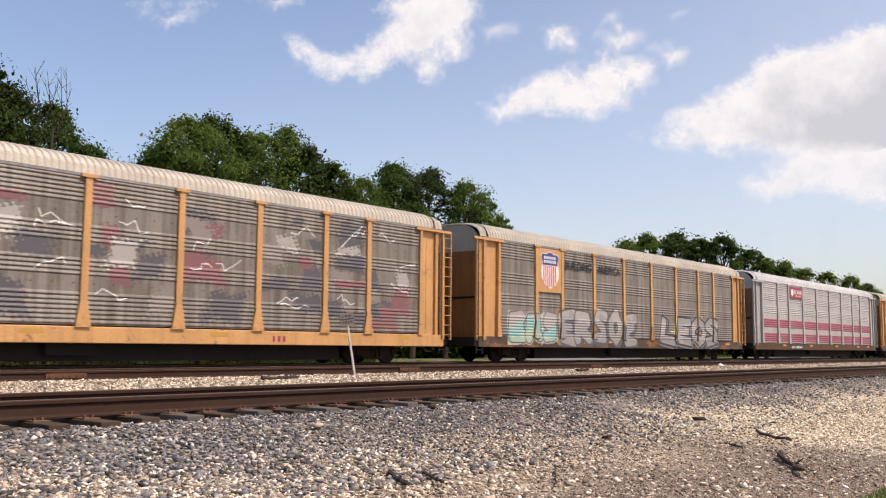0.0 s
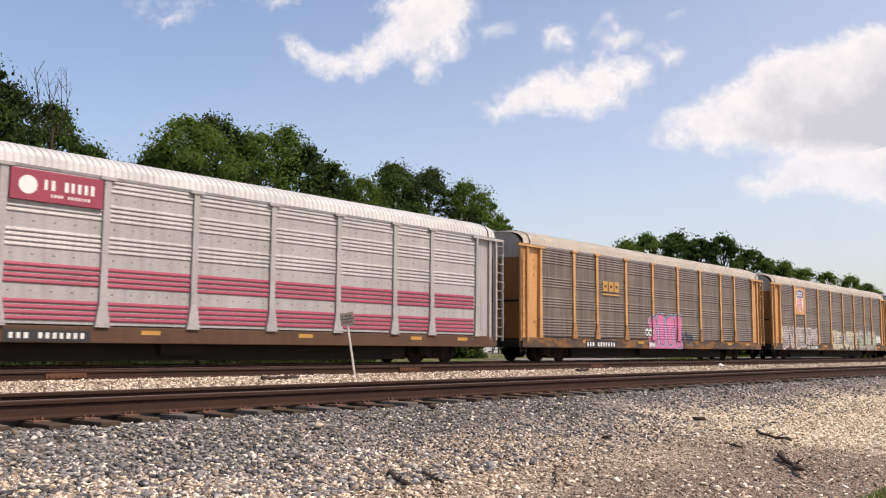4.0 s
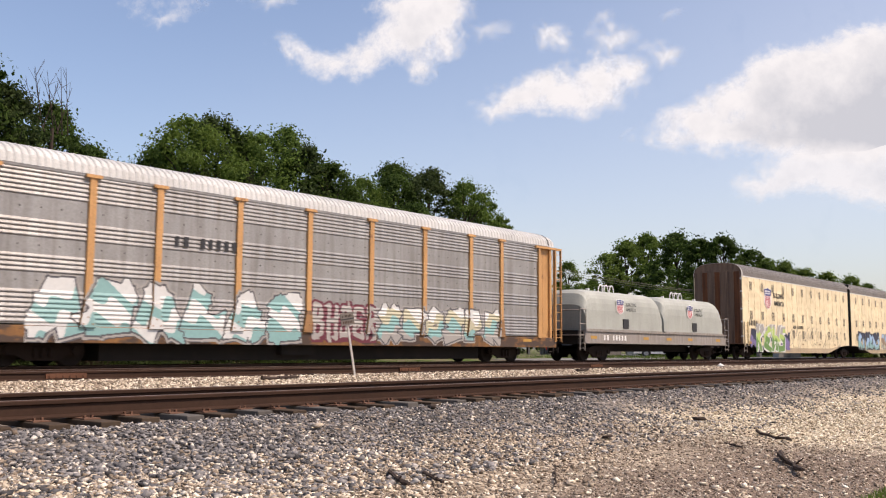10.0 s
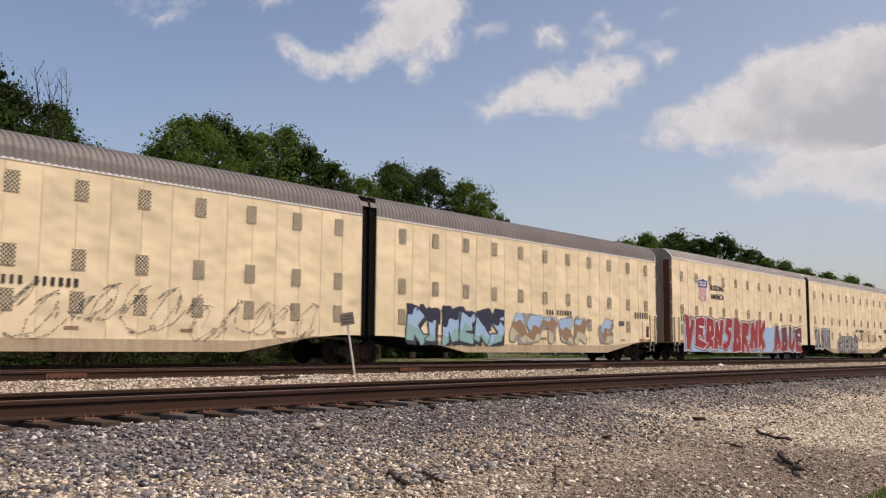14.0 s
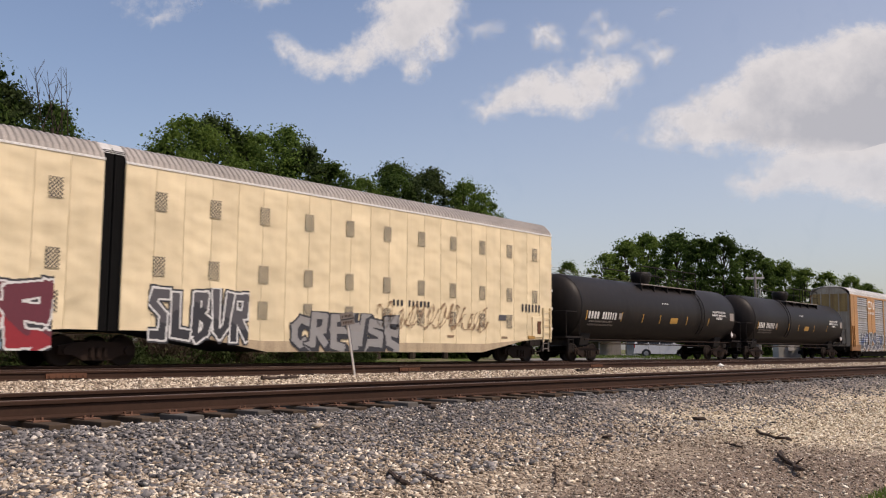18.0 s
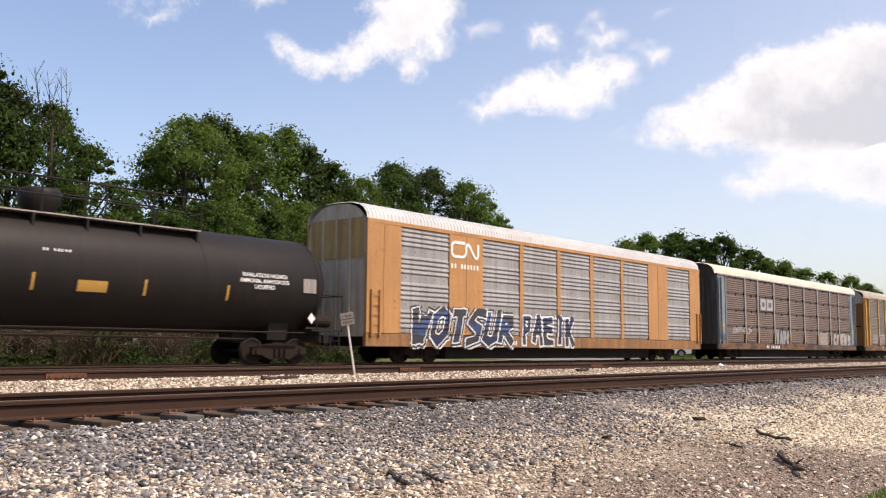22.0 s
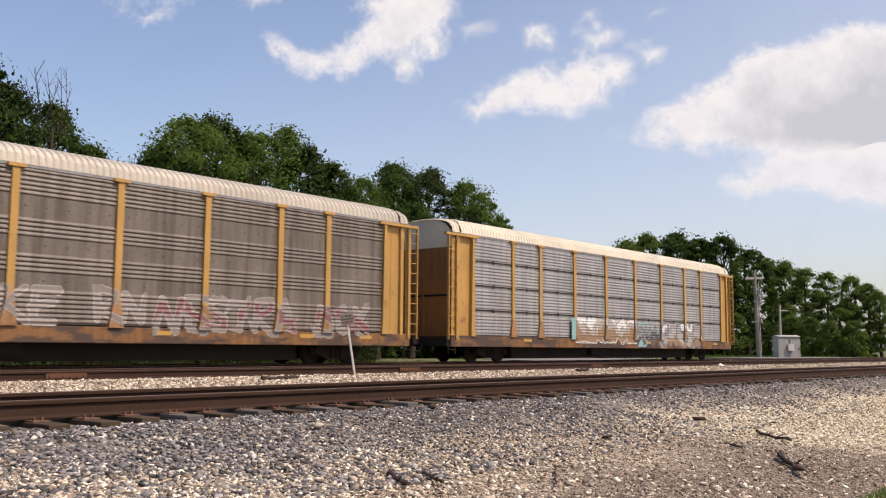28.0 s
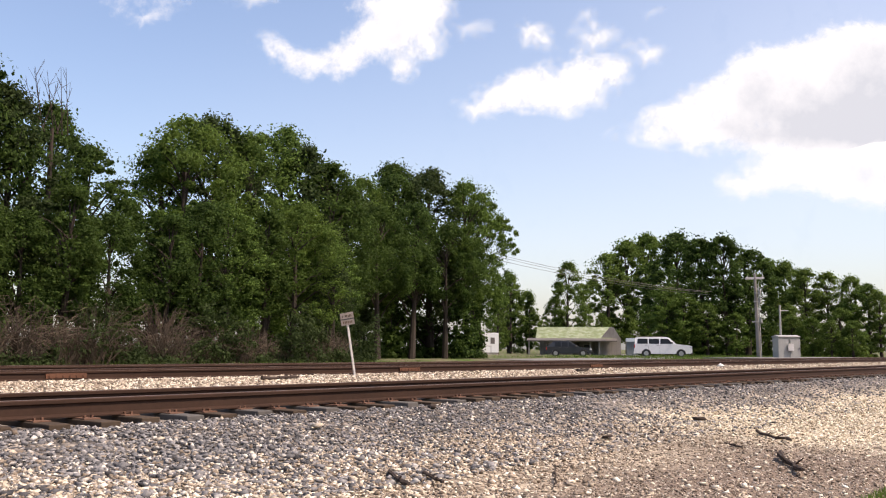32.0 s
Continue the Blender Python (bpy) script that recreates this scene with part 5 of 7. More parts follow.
    shell_bars("small_marks", -8.0, -5.8, 1.86, 1.94, 20, COIL_SILL, "small faded marks", 7)
    shell_bars("small_marks", -8.0, -5.6, 1.70, 1.78, 22, COIL_SILL, "small faded marks", 8)
    for k, words in enumerate(("INHALATION HAZARD", "AMMONIA, ANHYDROUS", "LIQUEFIED")):
        lettering("hazard_lettering", words, 0.17, WHITE, car, (6.45, on_shell(2.7) - 0.03, 2.72 - 0.18 * k), "white hazard words", 0.003)
    bars("small_marks", -0.7, 0.1, 2.98, 3.05, on_shell(2.98) - 0.006, 8, WHITE, car, "small white marks", 9)
    part("notice", Shape().rings([[(x, on_shell(z) - 0.003, z) for z in (1.98, 2.08, 2.18, 2.28)] for x in (0.3, 1.15)]), LAMP_YELLOW, car, "yellow notice")
    for x in (-8.3, -5.0, -2.8, -0.9, 2.3, 5.1):
        s = Shape().rings([[(x + d, on_shell(z), z) for z in (1.95, 2.1, 2.25, 2.4)] for d in (-0.04, 0.04)])
        part("reflector", s, LAMP_YELLOW, car)
    part("stencil_box", Shape().rings([[(x, on_shell(z) - 0.003, z) for z in (2.05, 2.15, 2.25, 2.35)] for x in (-5.3, -5.0)]), COIL_SILL, car)
    return car


tank_a = tank_car("long black tank car with top walkway and hazard words", 73.3, 3.9)
tank_b = tank_car("long black tank car with ladder near its number", 94.2, -3.2)


# ---- orange enclosed car and brown rack car ----
orange = car_root("autorack_car", "orange enclosed autorack car with silver corrugated panels", "railway car", 118.65)
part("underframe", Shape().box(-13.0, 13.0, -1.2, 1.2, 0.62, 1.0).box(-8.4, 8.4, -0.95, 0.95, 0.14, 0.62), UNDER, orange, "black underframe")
part("side_sill", Shape().bevelled(-13.5, 13.4, -SIDE, -1.45, 0.6, 1.08, 0.02), CAR_SILL, orange, "orange side sill with rust")
part("far_side", Shape().box(-13.5, 13.4, 1.5, 1.56, 0.62, 5.12), CAR_ORANGE, orange)
BAYS = ((-11.75, -8.98), (-6.85, -4.28), (-4.0, -1.38), (-1.1, 1.46), (1.76, 4.37), (4.64, 7.24), (9.4, 12.1))
edges = [-13.5] + [v for b in BAYS for v in b] + [13.4]
for a, b in zip(edges[::2], edges[1::2]):
    part("body_post", Shape().box(a, b, -SIDE - 0.02, -SIDE + 0.1, 1.08, 5.12), CAR_ORANGE, orange, "orange body post")
    if b - a > 1.5:
        part("stiffener", Shape().box((a + b) / 2 - 0.03, (a + b) / 2 + 0.03, -SIDE - 0.035, -SIDE - 0.02, 1.1, 5.0), CAR_ORANGE, orange)
part("top_rail", Shape().box(-13.5, 13.4, -SIDE - 0.03, -SIDE + 0.08, 5.0, 5.14), CAR_ORANGE, orange, "orange top rail")
PLATE_ROWS = band_profile(1.12, ((0.14, 0), (0.72, 4), (0.31, 0), (0.70, 4), (0.28, 0), (0.70, 4), (0.31, 0), (0.70, 4)), 0.040)
for a, b in BAYS:
    part("side_panel", sheet_mesh(b - a - 0.06, PLATE_ROWS, PANEL_NEW, -SIDE + 0.03), None, orange, "", ((a + b) / 2, 0, 0))
part("roof", ribbed_roof(-13.5, 13.4, arc_section(5.12, 5.80, 1.58), 0.20, 0.034, ROOF_WHITE, "orange_roof"), None, orange, "white ribbed roof")
for k in (-1, 1):
    xe = k * 13.45
    e = part("end_wall", Shape().prism([(-1.58, 0.95)] + arc_section(4.4, 5.77, 1.56) + [(1.58, 0.95)], "x", *sorted((xe, xe - k * 0.06))), TAN_END, orange, "grey and ochre end doors")
    for y in (-1.35, -0.65, 0.05, 0.75):
        part("upper_sheet", Shape().box(*sorted((xe, xe + k * 0.03)), y, y + 0.62, 3.75, 5.2), OCHRE_END, e, "ochre upper door sheet")
    for y in (-0.69, 0.01, 0.71):
        part("door_rib", Shape().box(*sorted((xe, xe + k * 0.05)), y - 0.035, y + 0.035, 1.0, 5.4), TAN_END, e)
    part("ladder", ladder_shape(0.42, 0.9, 2.6, 5, 0.09), CAR_ORANGE, orange, "", (k * 13.1 - 0.21, -SIDE - 0.02, 0))
    truck(orange, k * 10.06)
    coupler(orange, k * 13.75, k)
ORANGE_FACE = -SIDE - 0.02
bracket = [(-8.05, 4.70), (-8.72, 4.70), (-8.86, 4.60), (-8.86, 4.24), (-8.72, 4.14), (-8.22, 4.14)]
wave = [(-8.22, 4.14), (-8.06, 4.18), (-7.98, 4.30), (-7.98, 4.56), (-7.90, 4.68), (-7.78, 4.64), (-7.40, 4.16), (-7.28, 4.14), (-7.20, 4.24), (-7.20, 4.72)]
band = Shape().path([(x, 0.0, z) for x, z in bracket + wave[1:]], 0.058, 10)
band.v = [(x, ORANGE_FACE - 0.018 + 0.06 * y, z) for x, y, z in band.v]
part("emblem", band, WHITE, orange, "white looped band emblem")
bars("marks", -8.9, -7.1, 3.68, 3.86, ORANGE_FACE, 9, WHITE, orange, "white marks", 11)
number_plate(orange, -6.2, -4.4, 0.7, 0.88, 9, -SIDE, False)
ROW_Z, ROW_D = np.array([p[0] for p in PLATE_ROWS]), np.array([p[1] for p in PLATE_ROWS])


def orange_surface(x, z):
    if z < 1.08:
        return -SIDE - 0.006
    if any(a + 0.03 < x < b - 0.03 for a, b in BAYS):
        return -SIDE + 0.03 - float(np.interp(z, ROW_Z, ROW_D)) - 0.007
    return -SIDE - 0.038


tag(orange, -11.2, -4.7, 0.52, 2.16, "WOTSUR", 51, ["navy", "black", "blue", "black"], "white", "blue and black graffiti outlined in white", orange_surface, halo="black", thick=0.15, edge=0.035, slant=0.3, rim=0.08, block=0.12, square=True, wobble=0.09)
tag(orange, -4.25, 0.05, 0.58, 2.1, "PAEIK", 52, ["black", "navy", "navy"], "white", "blue and white graffiti", orange_surface, halo="slate", thick=0.16, edge=0.045, rim=0.03, square=True, wobble=0.08)
sprayed(orange, 2.6, 1.05, CELL, scribble(1.4, 0.6, CELL, 53, "grey", 3, 0.02), orange_surface, "small grey scribble")

brown = car_root("autorack_car", "brown weathered autorack car with stacked panels and cream roof", "railway car", 147.8)
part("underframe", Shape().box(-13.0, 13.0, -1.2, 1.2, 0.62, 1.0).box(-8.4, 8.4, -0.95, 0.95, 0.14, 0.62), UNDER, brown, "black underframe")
part("side_sill", Shape().bevelled(-13.3, 13.3, -SIDE, -1.45, 0.62, 1.02, 0.02), BROWN_SILL, brown, "rusty brown side sill")
part("far_side", Shape().box(-12, 12, 1.5, 1.56, 0.62, 5.1), PANEL_BROWN, brown)
STACK = band_profile(0, ((0.06, 0), (0.78, 6), (0.12, 0)), 0.020)
stops = [-EDGE, *POSTS, EDGE]
for a, b in zip(stops, stops[1:]):
    for k in range(4):
        part("side_panel", sheet_mesh(b - a - 0.1, STACK, PANEL_BROWN, -SIDE + 0.05), None, brown, "", ((a + b) / 2, 0, 1.06 + 1.0 * k))
        part("sheet_joint", Shape().box(a + 0.1, b - 0.1, -SIDE + 0.032, -SIDE + 0.07, 1.02 + 1.0 * k, 1.058 + 1.0 * k), UNDER, brown, "dark gap between stacked sheets")
        part("clip", Shape().box((a + b) / 2 - 0.03, (a + b) / 2 + 0.03, -SIDE + 0.0, -SIDE + 0.04, 1.92 + 1.0 * k, 2.06 + 1.0 * k), UNDER, brown)
for x in POSTS:
    post = part("post", Shape().box(x - 0.10, x + 0.10, -SIDE - 0.03, -SIDE + 0.07, 1.02, 5.06), GREY_POST, brown, "blue-grey steel post")
    for z in (2.02, 3.02, 4.02):
        part("bracket", Shape().box(x - 0.20, x + 0.20, -SIDE - 0.02, -SIDE + 0.05, z - 0.02, z + 0.15), UNDER, post, "dark bolted bracket")
    part("gusset", Shape().prism([(x - 0.27, 1.02), (x + 0.27, 1.02), (x + 0.11, 1.72), (x - 0.11, 1.72)], "y", -SIDE - 0.02, -SIDE + 0.04), UNDER, post, "dark flared foot")
    part("foot_marker", Shape().box(x - 0.075, x + 0.075, -SIDE - 0.05, -SIDE - 0.03, 1.22, 1.66), LAMP_YELLOW, post, "yellow foot marker")
part("top_rail", Shape().box(-13.3, 13.3, -SIDE - 0.03, -SIDE + 0.08, 5.06, 5.14), GREY_POST, brown)
part("roof", ribbed_roof(-13.62, 13.62, arc_section(5.12, 5.80, 1.58), 0.22, 0.03, ROOF_CREAM, "brown_roof"), None, brown, "cream ribbed roof")
for k in (-1, 1):
    part("end_plate", Shape().box(*sorted((k * EDGE, k * 13.2)), -SIDE + 0.03, -SIDE + 0.07, 1.02, 5.06).box(*sorted((k * 12.05, k * 12.13)), -SIDE - 0.02, -SIDE + 0.02, 1.02, 5.06), BLUE_GREY, brown, "blue-grey end plate")
    part("access_door", Shape().bevelled(*sorted((k * 12.25, k * 12.9)), -SIDE - 0.005, -SIDE + 0.02, 1.1, 2.75, 0.01), BLUE_GREY, brown, "blue-grey access door")
    part("door_band", Shape().box(*sorted((k * 12.3, k * 12.85)), -SIDE - 0.012, -SIDE - 0.005, 1.95, 2.15), LAMP_YELLOW, brown, "yellow band")
    part("ladder", ladder_shape(0.4, 0.95, 4.9, 11), BLUE_GREY, brown, "blue-grey steel ladder", (k * 13.0 - 0.2, -SIDE + 0.02, 0))
    part("end_wall", Shape().prism([(-1.55, 0.95)] + arc_section(4.4, 5.77, 1.55) + [(1.55, 0.95)], "x", *sorted((k * 13.2, k * 13.27))), DARK_BLUE_END, brown, "dark ribbed end doors")
    for y in (-1.3, -1.0, -0.7, -0.4, -0.1, 0.2, 0.5, 0.8, 1.1, 1.4):
        part("door_rib", Shape().box(*sorted((k * 13.27, k * 13.33)), y - 0.06, y + 0.06, 1.0, 4.9), DARK_BLUE_END, brown)
    truck(brown, k * 10.06)
    coupler(brown, k * 13.6, k)
BS = flat_surface(-SIDE + 0.012)
g = part("emblem_panel", Shape().box(-6.75, -4.45, -SIDE + 0.0, -SIDE + 0.012, 3.12, 3.96), SPRAY["slate"], brown, "dark panel with white block emblem")
for x0, x1 in ((-6.65, -5.75), (-5.55, -4.55)):
    e = part("emblem", Shape().bevelled(x0, x1, -SIDE - 0.008, -SIDE, 3.17, 3.9, 0.003), SPRAY["pale"], g, "pale block emblem")
    part("emblem_slot", Shape().box(x0 + 0.26, x1 - 0.22, -SIDE - 0.011, -SIDE - 0.008, 3.38, 3.68), SPRAY["slate"], e)
sprayed(brown, -11.2, 1.55, CELL, scribble(3.1, 0.5, CELL, 61, "pale", 9, 0.018), BS, "thin white scribble")
tag(brown, -4.05, -1.55, 0.78, 2.0, "VAPO", 62, ["silver"], "black", "silver and black graffiti", BS, thick=0.2, block=0.08)
tag(brown, 4.6, 6.4, 0.78, 1.95, 3, 63, ["smoke"], "pale", "pale white graffiti", BS, thick=0.2, edge=0.04)
tag(brown, 7.6, 11.9, 0.72, 2.0, "CREWS", 64, ["silver", "pale"], "black", "white and black graffiti", BS, thick=0.21, block=0.06)
tag(brown, -12.92, -12.2, 1.08, 1.62, 3, 66, ["slate"], "black", "black scrawl on the access door", flat_surface(-SIDE - 0.012), thick=0.1, edge=0.02)
number_plate(brown, -5.8, -3.4, 0.7, 0.88, 9, -SIDE, False)


# ---- trees and brush ----
def leaf_material(name, dark, light, warm):
    m, n, l, b = nodes_of(name)
    geo = n.new("ShaderNodeNewGeometry")
    oi = n.new("ShaderNodeObjectInfo")
    col = mixed(n, l, geo.outputs["Random Per Island"], dark, light)
    col = mixed(n, l, ramp(n, l, oi.outputs["Random"], 0.2, 1.0, (0, 0, 0, 1), (0.55, 0.55, 0.55, 1)), col, warm)
    # Broad noise darkens whole masses of leaves, imitating the crown's shaded hollows.
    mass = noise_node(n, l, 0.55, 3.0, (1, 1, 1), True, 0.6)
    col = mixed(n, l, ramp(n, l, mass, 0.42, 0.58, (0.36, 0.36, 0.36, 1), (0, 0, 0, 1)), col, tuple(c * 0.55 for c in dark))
    l.new(col, b.inputs["Base Color"])
    b.inputs["Roughness"].default_value = 0.65
    b.inputs["Specular IOR Level"].default_value = 0.1
    tr = n.new("ShaderNodeBsdfTranslucent")
    l.new(col, tr.inputs["Color"])
    mx = n.new("ShaderNodeMixShader")
    mx.inputs[0].default_value = 0.48
    l.new(b.outputs[0], mx.inputs[1])
    l.new(tr.outputs[0], mx.inputs[2])
    l.new(mx.outputs[0], n["Material Output"].inputs["Surface"])
    return m


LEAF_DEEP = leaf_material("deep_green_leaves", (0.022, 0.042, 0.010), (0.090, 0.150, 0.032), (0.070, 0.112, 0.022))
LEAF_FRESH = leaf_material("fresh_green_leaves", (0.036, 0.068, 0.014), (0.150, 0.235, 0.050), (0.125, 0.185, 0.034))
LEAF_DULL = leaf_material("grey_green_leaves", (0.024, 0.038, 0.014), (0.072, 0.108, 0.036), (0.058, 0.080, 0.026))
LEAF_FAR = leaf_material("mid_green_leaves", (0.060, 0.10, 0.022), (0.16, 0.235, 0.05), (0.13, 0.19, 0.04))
BARK = paint("grey_brown_bark", (0.055, 0.043, 0.034), (0.04, 0.032, 0.026), 0.6, 0.95, streak=True, bump=0.6)
DRY = paint("dry_brush_stems", (0.105, 0.080, 0.058), (0.06, 0.043, 0.03), 0.5, 0.95, streak=False)


def leaves_mesh(name, centres, radii, per, size, seed, material, droop=0.3):
    """Small leaf blades in clumps; every blade a folded kite of four triangles' worth of face."""
    rs = np.random.RandomState(seed)
    n = len(centres)
    c = np.repeat(np.array(centres), per, axis=0)
    r = np.repeat(np.array(radii), per)
    d = rs.normal(size=(n * per, 3))
    d /= np.linalg.norm(d, axis=1)[:, None]
    p = c + d * (r * rs.uniform(0.15, 1.06, n * per))[:, None] * np.array([1, 1, 0.8])
    k = d * 0.9 + rs.normal(size=(n * per, 3)) * 0.5
    k[:, 2] += 0.3
    k /= np.linalg.norm(k, axis=1)[:, None]
    u = np.cross(k, rs.normal(size=(n * per, 3)))
    u[:, 2] -= droop
    u /= np.linalg.norm(u, axis=1)[:, None] + 1e-9
    w = np.cross(k, u)
    s = (size * rs.uniform(0.6, 1.35, n * per))[:, None]
    v = np.stack([p - u * s * 0.5, p + w * s * 0.34 - k * s * 0.1, p + u * s * 0.55, p - w * s * 0.34 - k * s * 0.1], 1).reshape(-1, 3)
    i = np.arange(n * per)[:, None] * 4
    f = np.concatenate([i + np.array([[0, 1, 2]]), i + np.array([[0, 2, 3]])], 1).reshape(-1, 3)
    me = bpy.data.meshes.new(name)
    me.from_pydata(v, [], f.tolist())
    me.materials.append(material)
    me.update()
    return me


def make_tree(seed, material, height, spread, clumps, per, size, low=0.22, bare=0):
    """Trunk, limbs and crown meshes of one tree; the crown is uneven, with gaps."""
    rnd = random.Random(seed)
    wood = Shape()
    top = height * 0.72
    lean = (rnd.uniform(-0.4, 0.4), rnd.uniform(-0.4, 0.4))
    pts = [(lean[0] * k / 4, lean[1] * k / 4, top * k / 4) for k in range(5)]
    r0 = 0.018 * height + 0.05
    for k in range(4):
        wood.tube(pts[k], pts[k + 1], r0 * (1 - 0.2 * k), 8, r0 * (1 - 0.2 * (k + 1)))
    centres, radii = [], []
    lobes = [(rnd.uniform(0, math.tau), rnd.uniform(0.35, 0.9), rnd.uniform(0.4, 0.95)) for _ in range(7)]
    while len(centres) < clumps:
        a, t = rnd.uniform(0, math.tau), rnd.uniform(low, 1.0)
        prof = math.sin(math.pi * min(1, (t - low) / (1 - low) * 0.86 + 0.14)) ** 0.6
        reach = spread * prof * (0.72 + 0.28 * sum(math.cos(a - b) * q for b, q, _ in lobes) / 2)
        q = rnd.uniform(0.35, 1.0) ** 0.6 * max(0.3, reach)
        if noise.noise((math.cos(a) * 2 + seed, math.sin(a) * 2, t * 5)) < -0.06:
            continue
        centres.append((q * math.cos(a) + lean[0] * t, q * math.sin(a) + lean[1] * t, height * t * 0.97))
        radii.append(rnd.choice((0.26, 0.38, 0.55, 0.85)) * rnd.uniform(0.85, 1.15) * (height / 11) ** 0.5)
    for c in rnd.sample(centres, min(26, len(centres))):
        z = max(0.6, c[2] - rnd.uniform(1.0, 2.6))
        s = (lean[0] * z / height, lean[1] * z / height, min(z, top))
        m = tuple((s[i] * 0.5 + c[i] * 0.5) + (0.25 if i == 2 else 0) for i in range(3))
        wood.tube(s, m, 0.055, 5, 0.035).tube(m, c, 0.035, 5, 0.012)
    for k in range(bare):
        a = rnd.uniform(0, math.tau)
        p = (spread * 0.4 * math.cos(a), spread * 0.4 * math.sin(a), height * 0.85)
        for j in range(4):
            wood.tube(p, (p[0] + rnd.uniform(-0.7, 0.7), p[1] + rnd.uniform(-0.7, 0.7), height * rnd.uniform(1.0, 1.12)), 0.03, 4, 0.008)
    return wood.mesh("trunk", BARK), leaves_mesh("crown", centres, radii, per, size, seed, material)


KINDS = [make_tree(1, LEAF_DEEP, 11, 2.9, 185, 108, 0.144), make_tree(2, LEAF_FRESH, 11, 2.7, 175, 108, 0.14), make_tree(3, LEAF_DULL, 11, 3.1, 185, 105, 0.144, 0.15, 0),
         make_tree(4, LEAF_DEEP, 11, 2.6, 170, 108, 0.152, 0.32), make_tree(5, LEAF_FRESH, 11, 3.3, 195, 111, 0.132, 0.18)]
OVERHANG = make_tree(6, LEAF_FRESH, 11, 3.6, 200, 111, 0.148, 0.30)
HIGH = [make_tree(7, LEAF_DEEP, 11, 3.4, 175, 111, 0.148, 0.46), make_tree(8, LEAF_FRESH, 11, 3.3, 170, 111, 0.144, 0.48)]
FAR_KINDS = [make_tree(11, LEAF_FAR, 12, 3.6, 170, 93, 0.216, 0.12), make_tree(12, LEAF_FAR, 12, 3.4, 165, 93, 0.208, 0.12), make_tree(13, LEAF_FRESH, 12, 3.8, 170, 93, 0.216, 0.1)]
FAR_DEEP = make_tree(14, LEAF_DEEP, 12, 3.6, 170, 93, 0.216, 0.12)
CONE = make_tree(17, LEAF_DEEP, 12, 1.7, 110, 75, 0.272, 0.1)
tree_rnd = random.Random(5)


def tree(x, y, height, kind, label, wide=1.0, group="trees behind the line", base=11.0):
    t = tagged(new("tree"), label, "tree", group)
    k = height / base
    t.matrix_basis = Matrix.Translation((x, y, ground_z(y) - 0.1)) @ Matrix.Rotation(tree_rnd.uniform(0, math.tau), 4, "Z") @ Matrix.Diagonal((k * wide, k * wide, k, 1))
    part("trunk", kind[0], None, t)
    part("crown", kind[1], None, t)
    return t


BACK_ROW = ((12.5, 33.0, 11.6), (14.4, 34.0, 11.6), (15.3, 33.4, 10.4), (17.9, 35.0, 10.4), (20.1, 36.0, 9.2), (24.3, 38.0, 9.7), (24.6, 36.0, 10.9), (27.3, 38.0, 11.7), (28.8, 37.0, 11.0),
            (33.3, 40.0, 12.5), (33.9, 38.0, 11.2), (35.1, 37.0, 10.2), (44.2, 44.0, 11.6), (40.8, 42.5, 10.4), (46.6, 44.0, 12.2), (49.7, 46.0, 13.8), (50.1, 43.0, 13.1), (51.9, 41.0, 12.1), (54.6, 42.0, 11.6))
# The first four trees get darker leaves: shade put into their colour.
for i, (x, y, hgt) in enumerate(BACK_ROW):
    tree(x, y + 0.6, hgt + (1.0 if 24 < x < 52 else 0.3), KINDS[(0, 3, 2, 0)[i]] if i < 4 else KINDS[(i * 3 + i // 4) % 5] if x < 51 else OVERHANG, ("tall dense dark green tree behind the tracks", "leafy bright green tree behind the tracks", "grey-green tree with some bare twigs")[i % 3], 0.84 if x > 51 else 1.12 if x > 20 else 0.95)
FRONT_ROW = ((13.0, 31.6, 6.6), (14.8, 31.8, 5.6), (16.5, 32.0, 6.7), (18.6, 32.5, 6.0), (21.1, 32.6, 6.2), (22.8, 33.0, 7.0), (24.6, 33.0, 7.2), (27.0, 33.6, 7.2), (29.2, 34.2, 8.0), (30.9, 33.2, 4.9), (32.0, 35.0, 7.2))
# Deep-green kinds at the near end stand in for shadow along the edge.
for i, (x, y, hgt) in enumerate(FRONT_ROW):
    tree(x, y, hgt, KINDS[(3, 0, 3, 0, 3, 0, 1, 3, 4, 2, 1)[i]], "bushy young green tree at the edge of the wood", 1.25)
for x, y, hgt in ((36.8, 38.6, 9.2), (40.6, 39.6, 9.6), (44.4, 40.2, 10.4), (48.2, 40.6, 9.4), (51.6, 41.0, 8.6)):
    tree(x, y, hgt, OVERHANG if x > 51 else HIGH[int(x) % 2], "wide overhanging dark green tree behind the tracks", 1.05)
RIGHT_ROW = ((102.3, 58.9, 12.6), (105.2, 57.7, 14.6), (108.2, 56.4, 15.7), (106.3, 51.2, 15.4), (102.1, 46.0, 13.8), (101.3, 42.8, 13.8), (104.0, 41.6, 12.3), (116.9, 44.2, 12.5), (117.7, 42.0, 12.1),
             (115.6, 38.9, 10.7), (116.4, 36.5, 10.2), (115.2, 33.5, 9.6), (113.8, 31.2, 8.5), (112.3, 29.5, 7.6))
for i, (x, y, hgt) in enumerate(RIGHT_ROW):
    far = 1.3 if i < 3 else 1.0
    tree(x * far, (y + 0.4) * far, (hgt + 0.3) * far, FAR_DEEP if 3 <= i <= 6 else FAR_KINDS[(0, 1, 2, 1, 0)[i % 5]], "large dark green tree across the road", 1.32 - 0.12 * (i % 3), "trees across the road", 12.0)
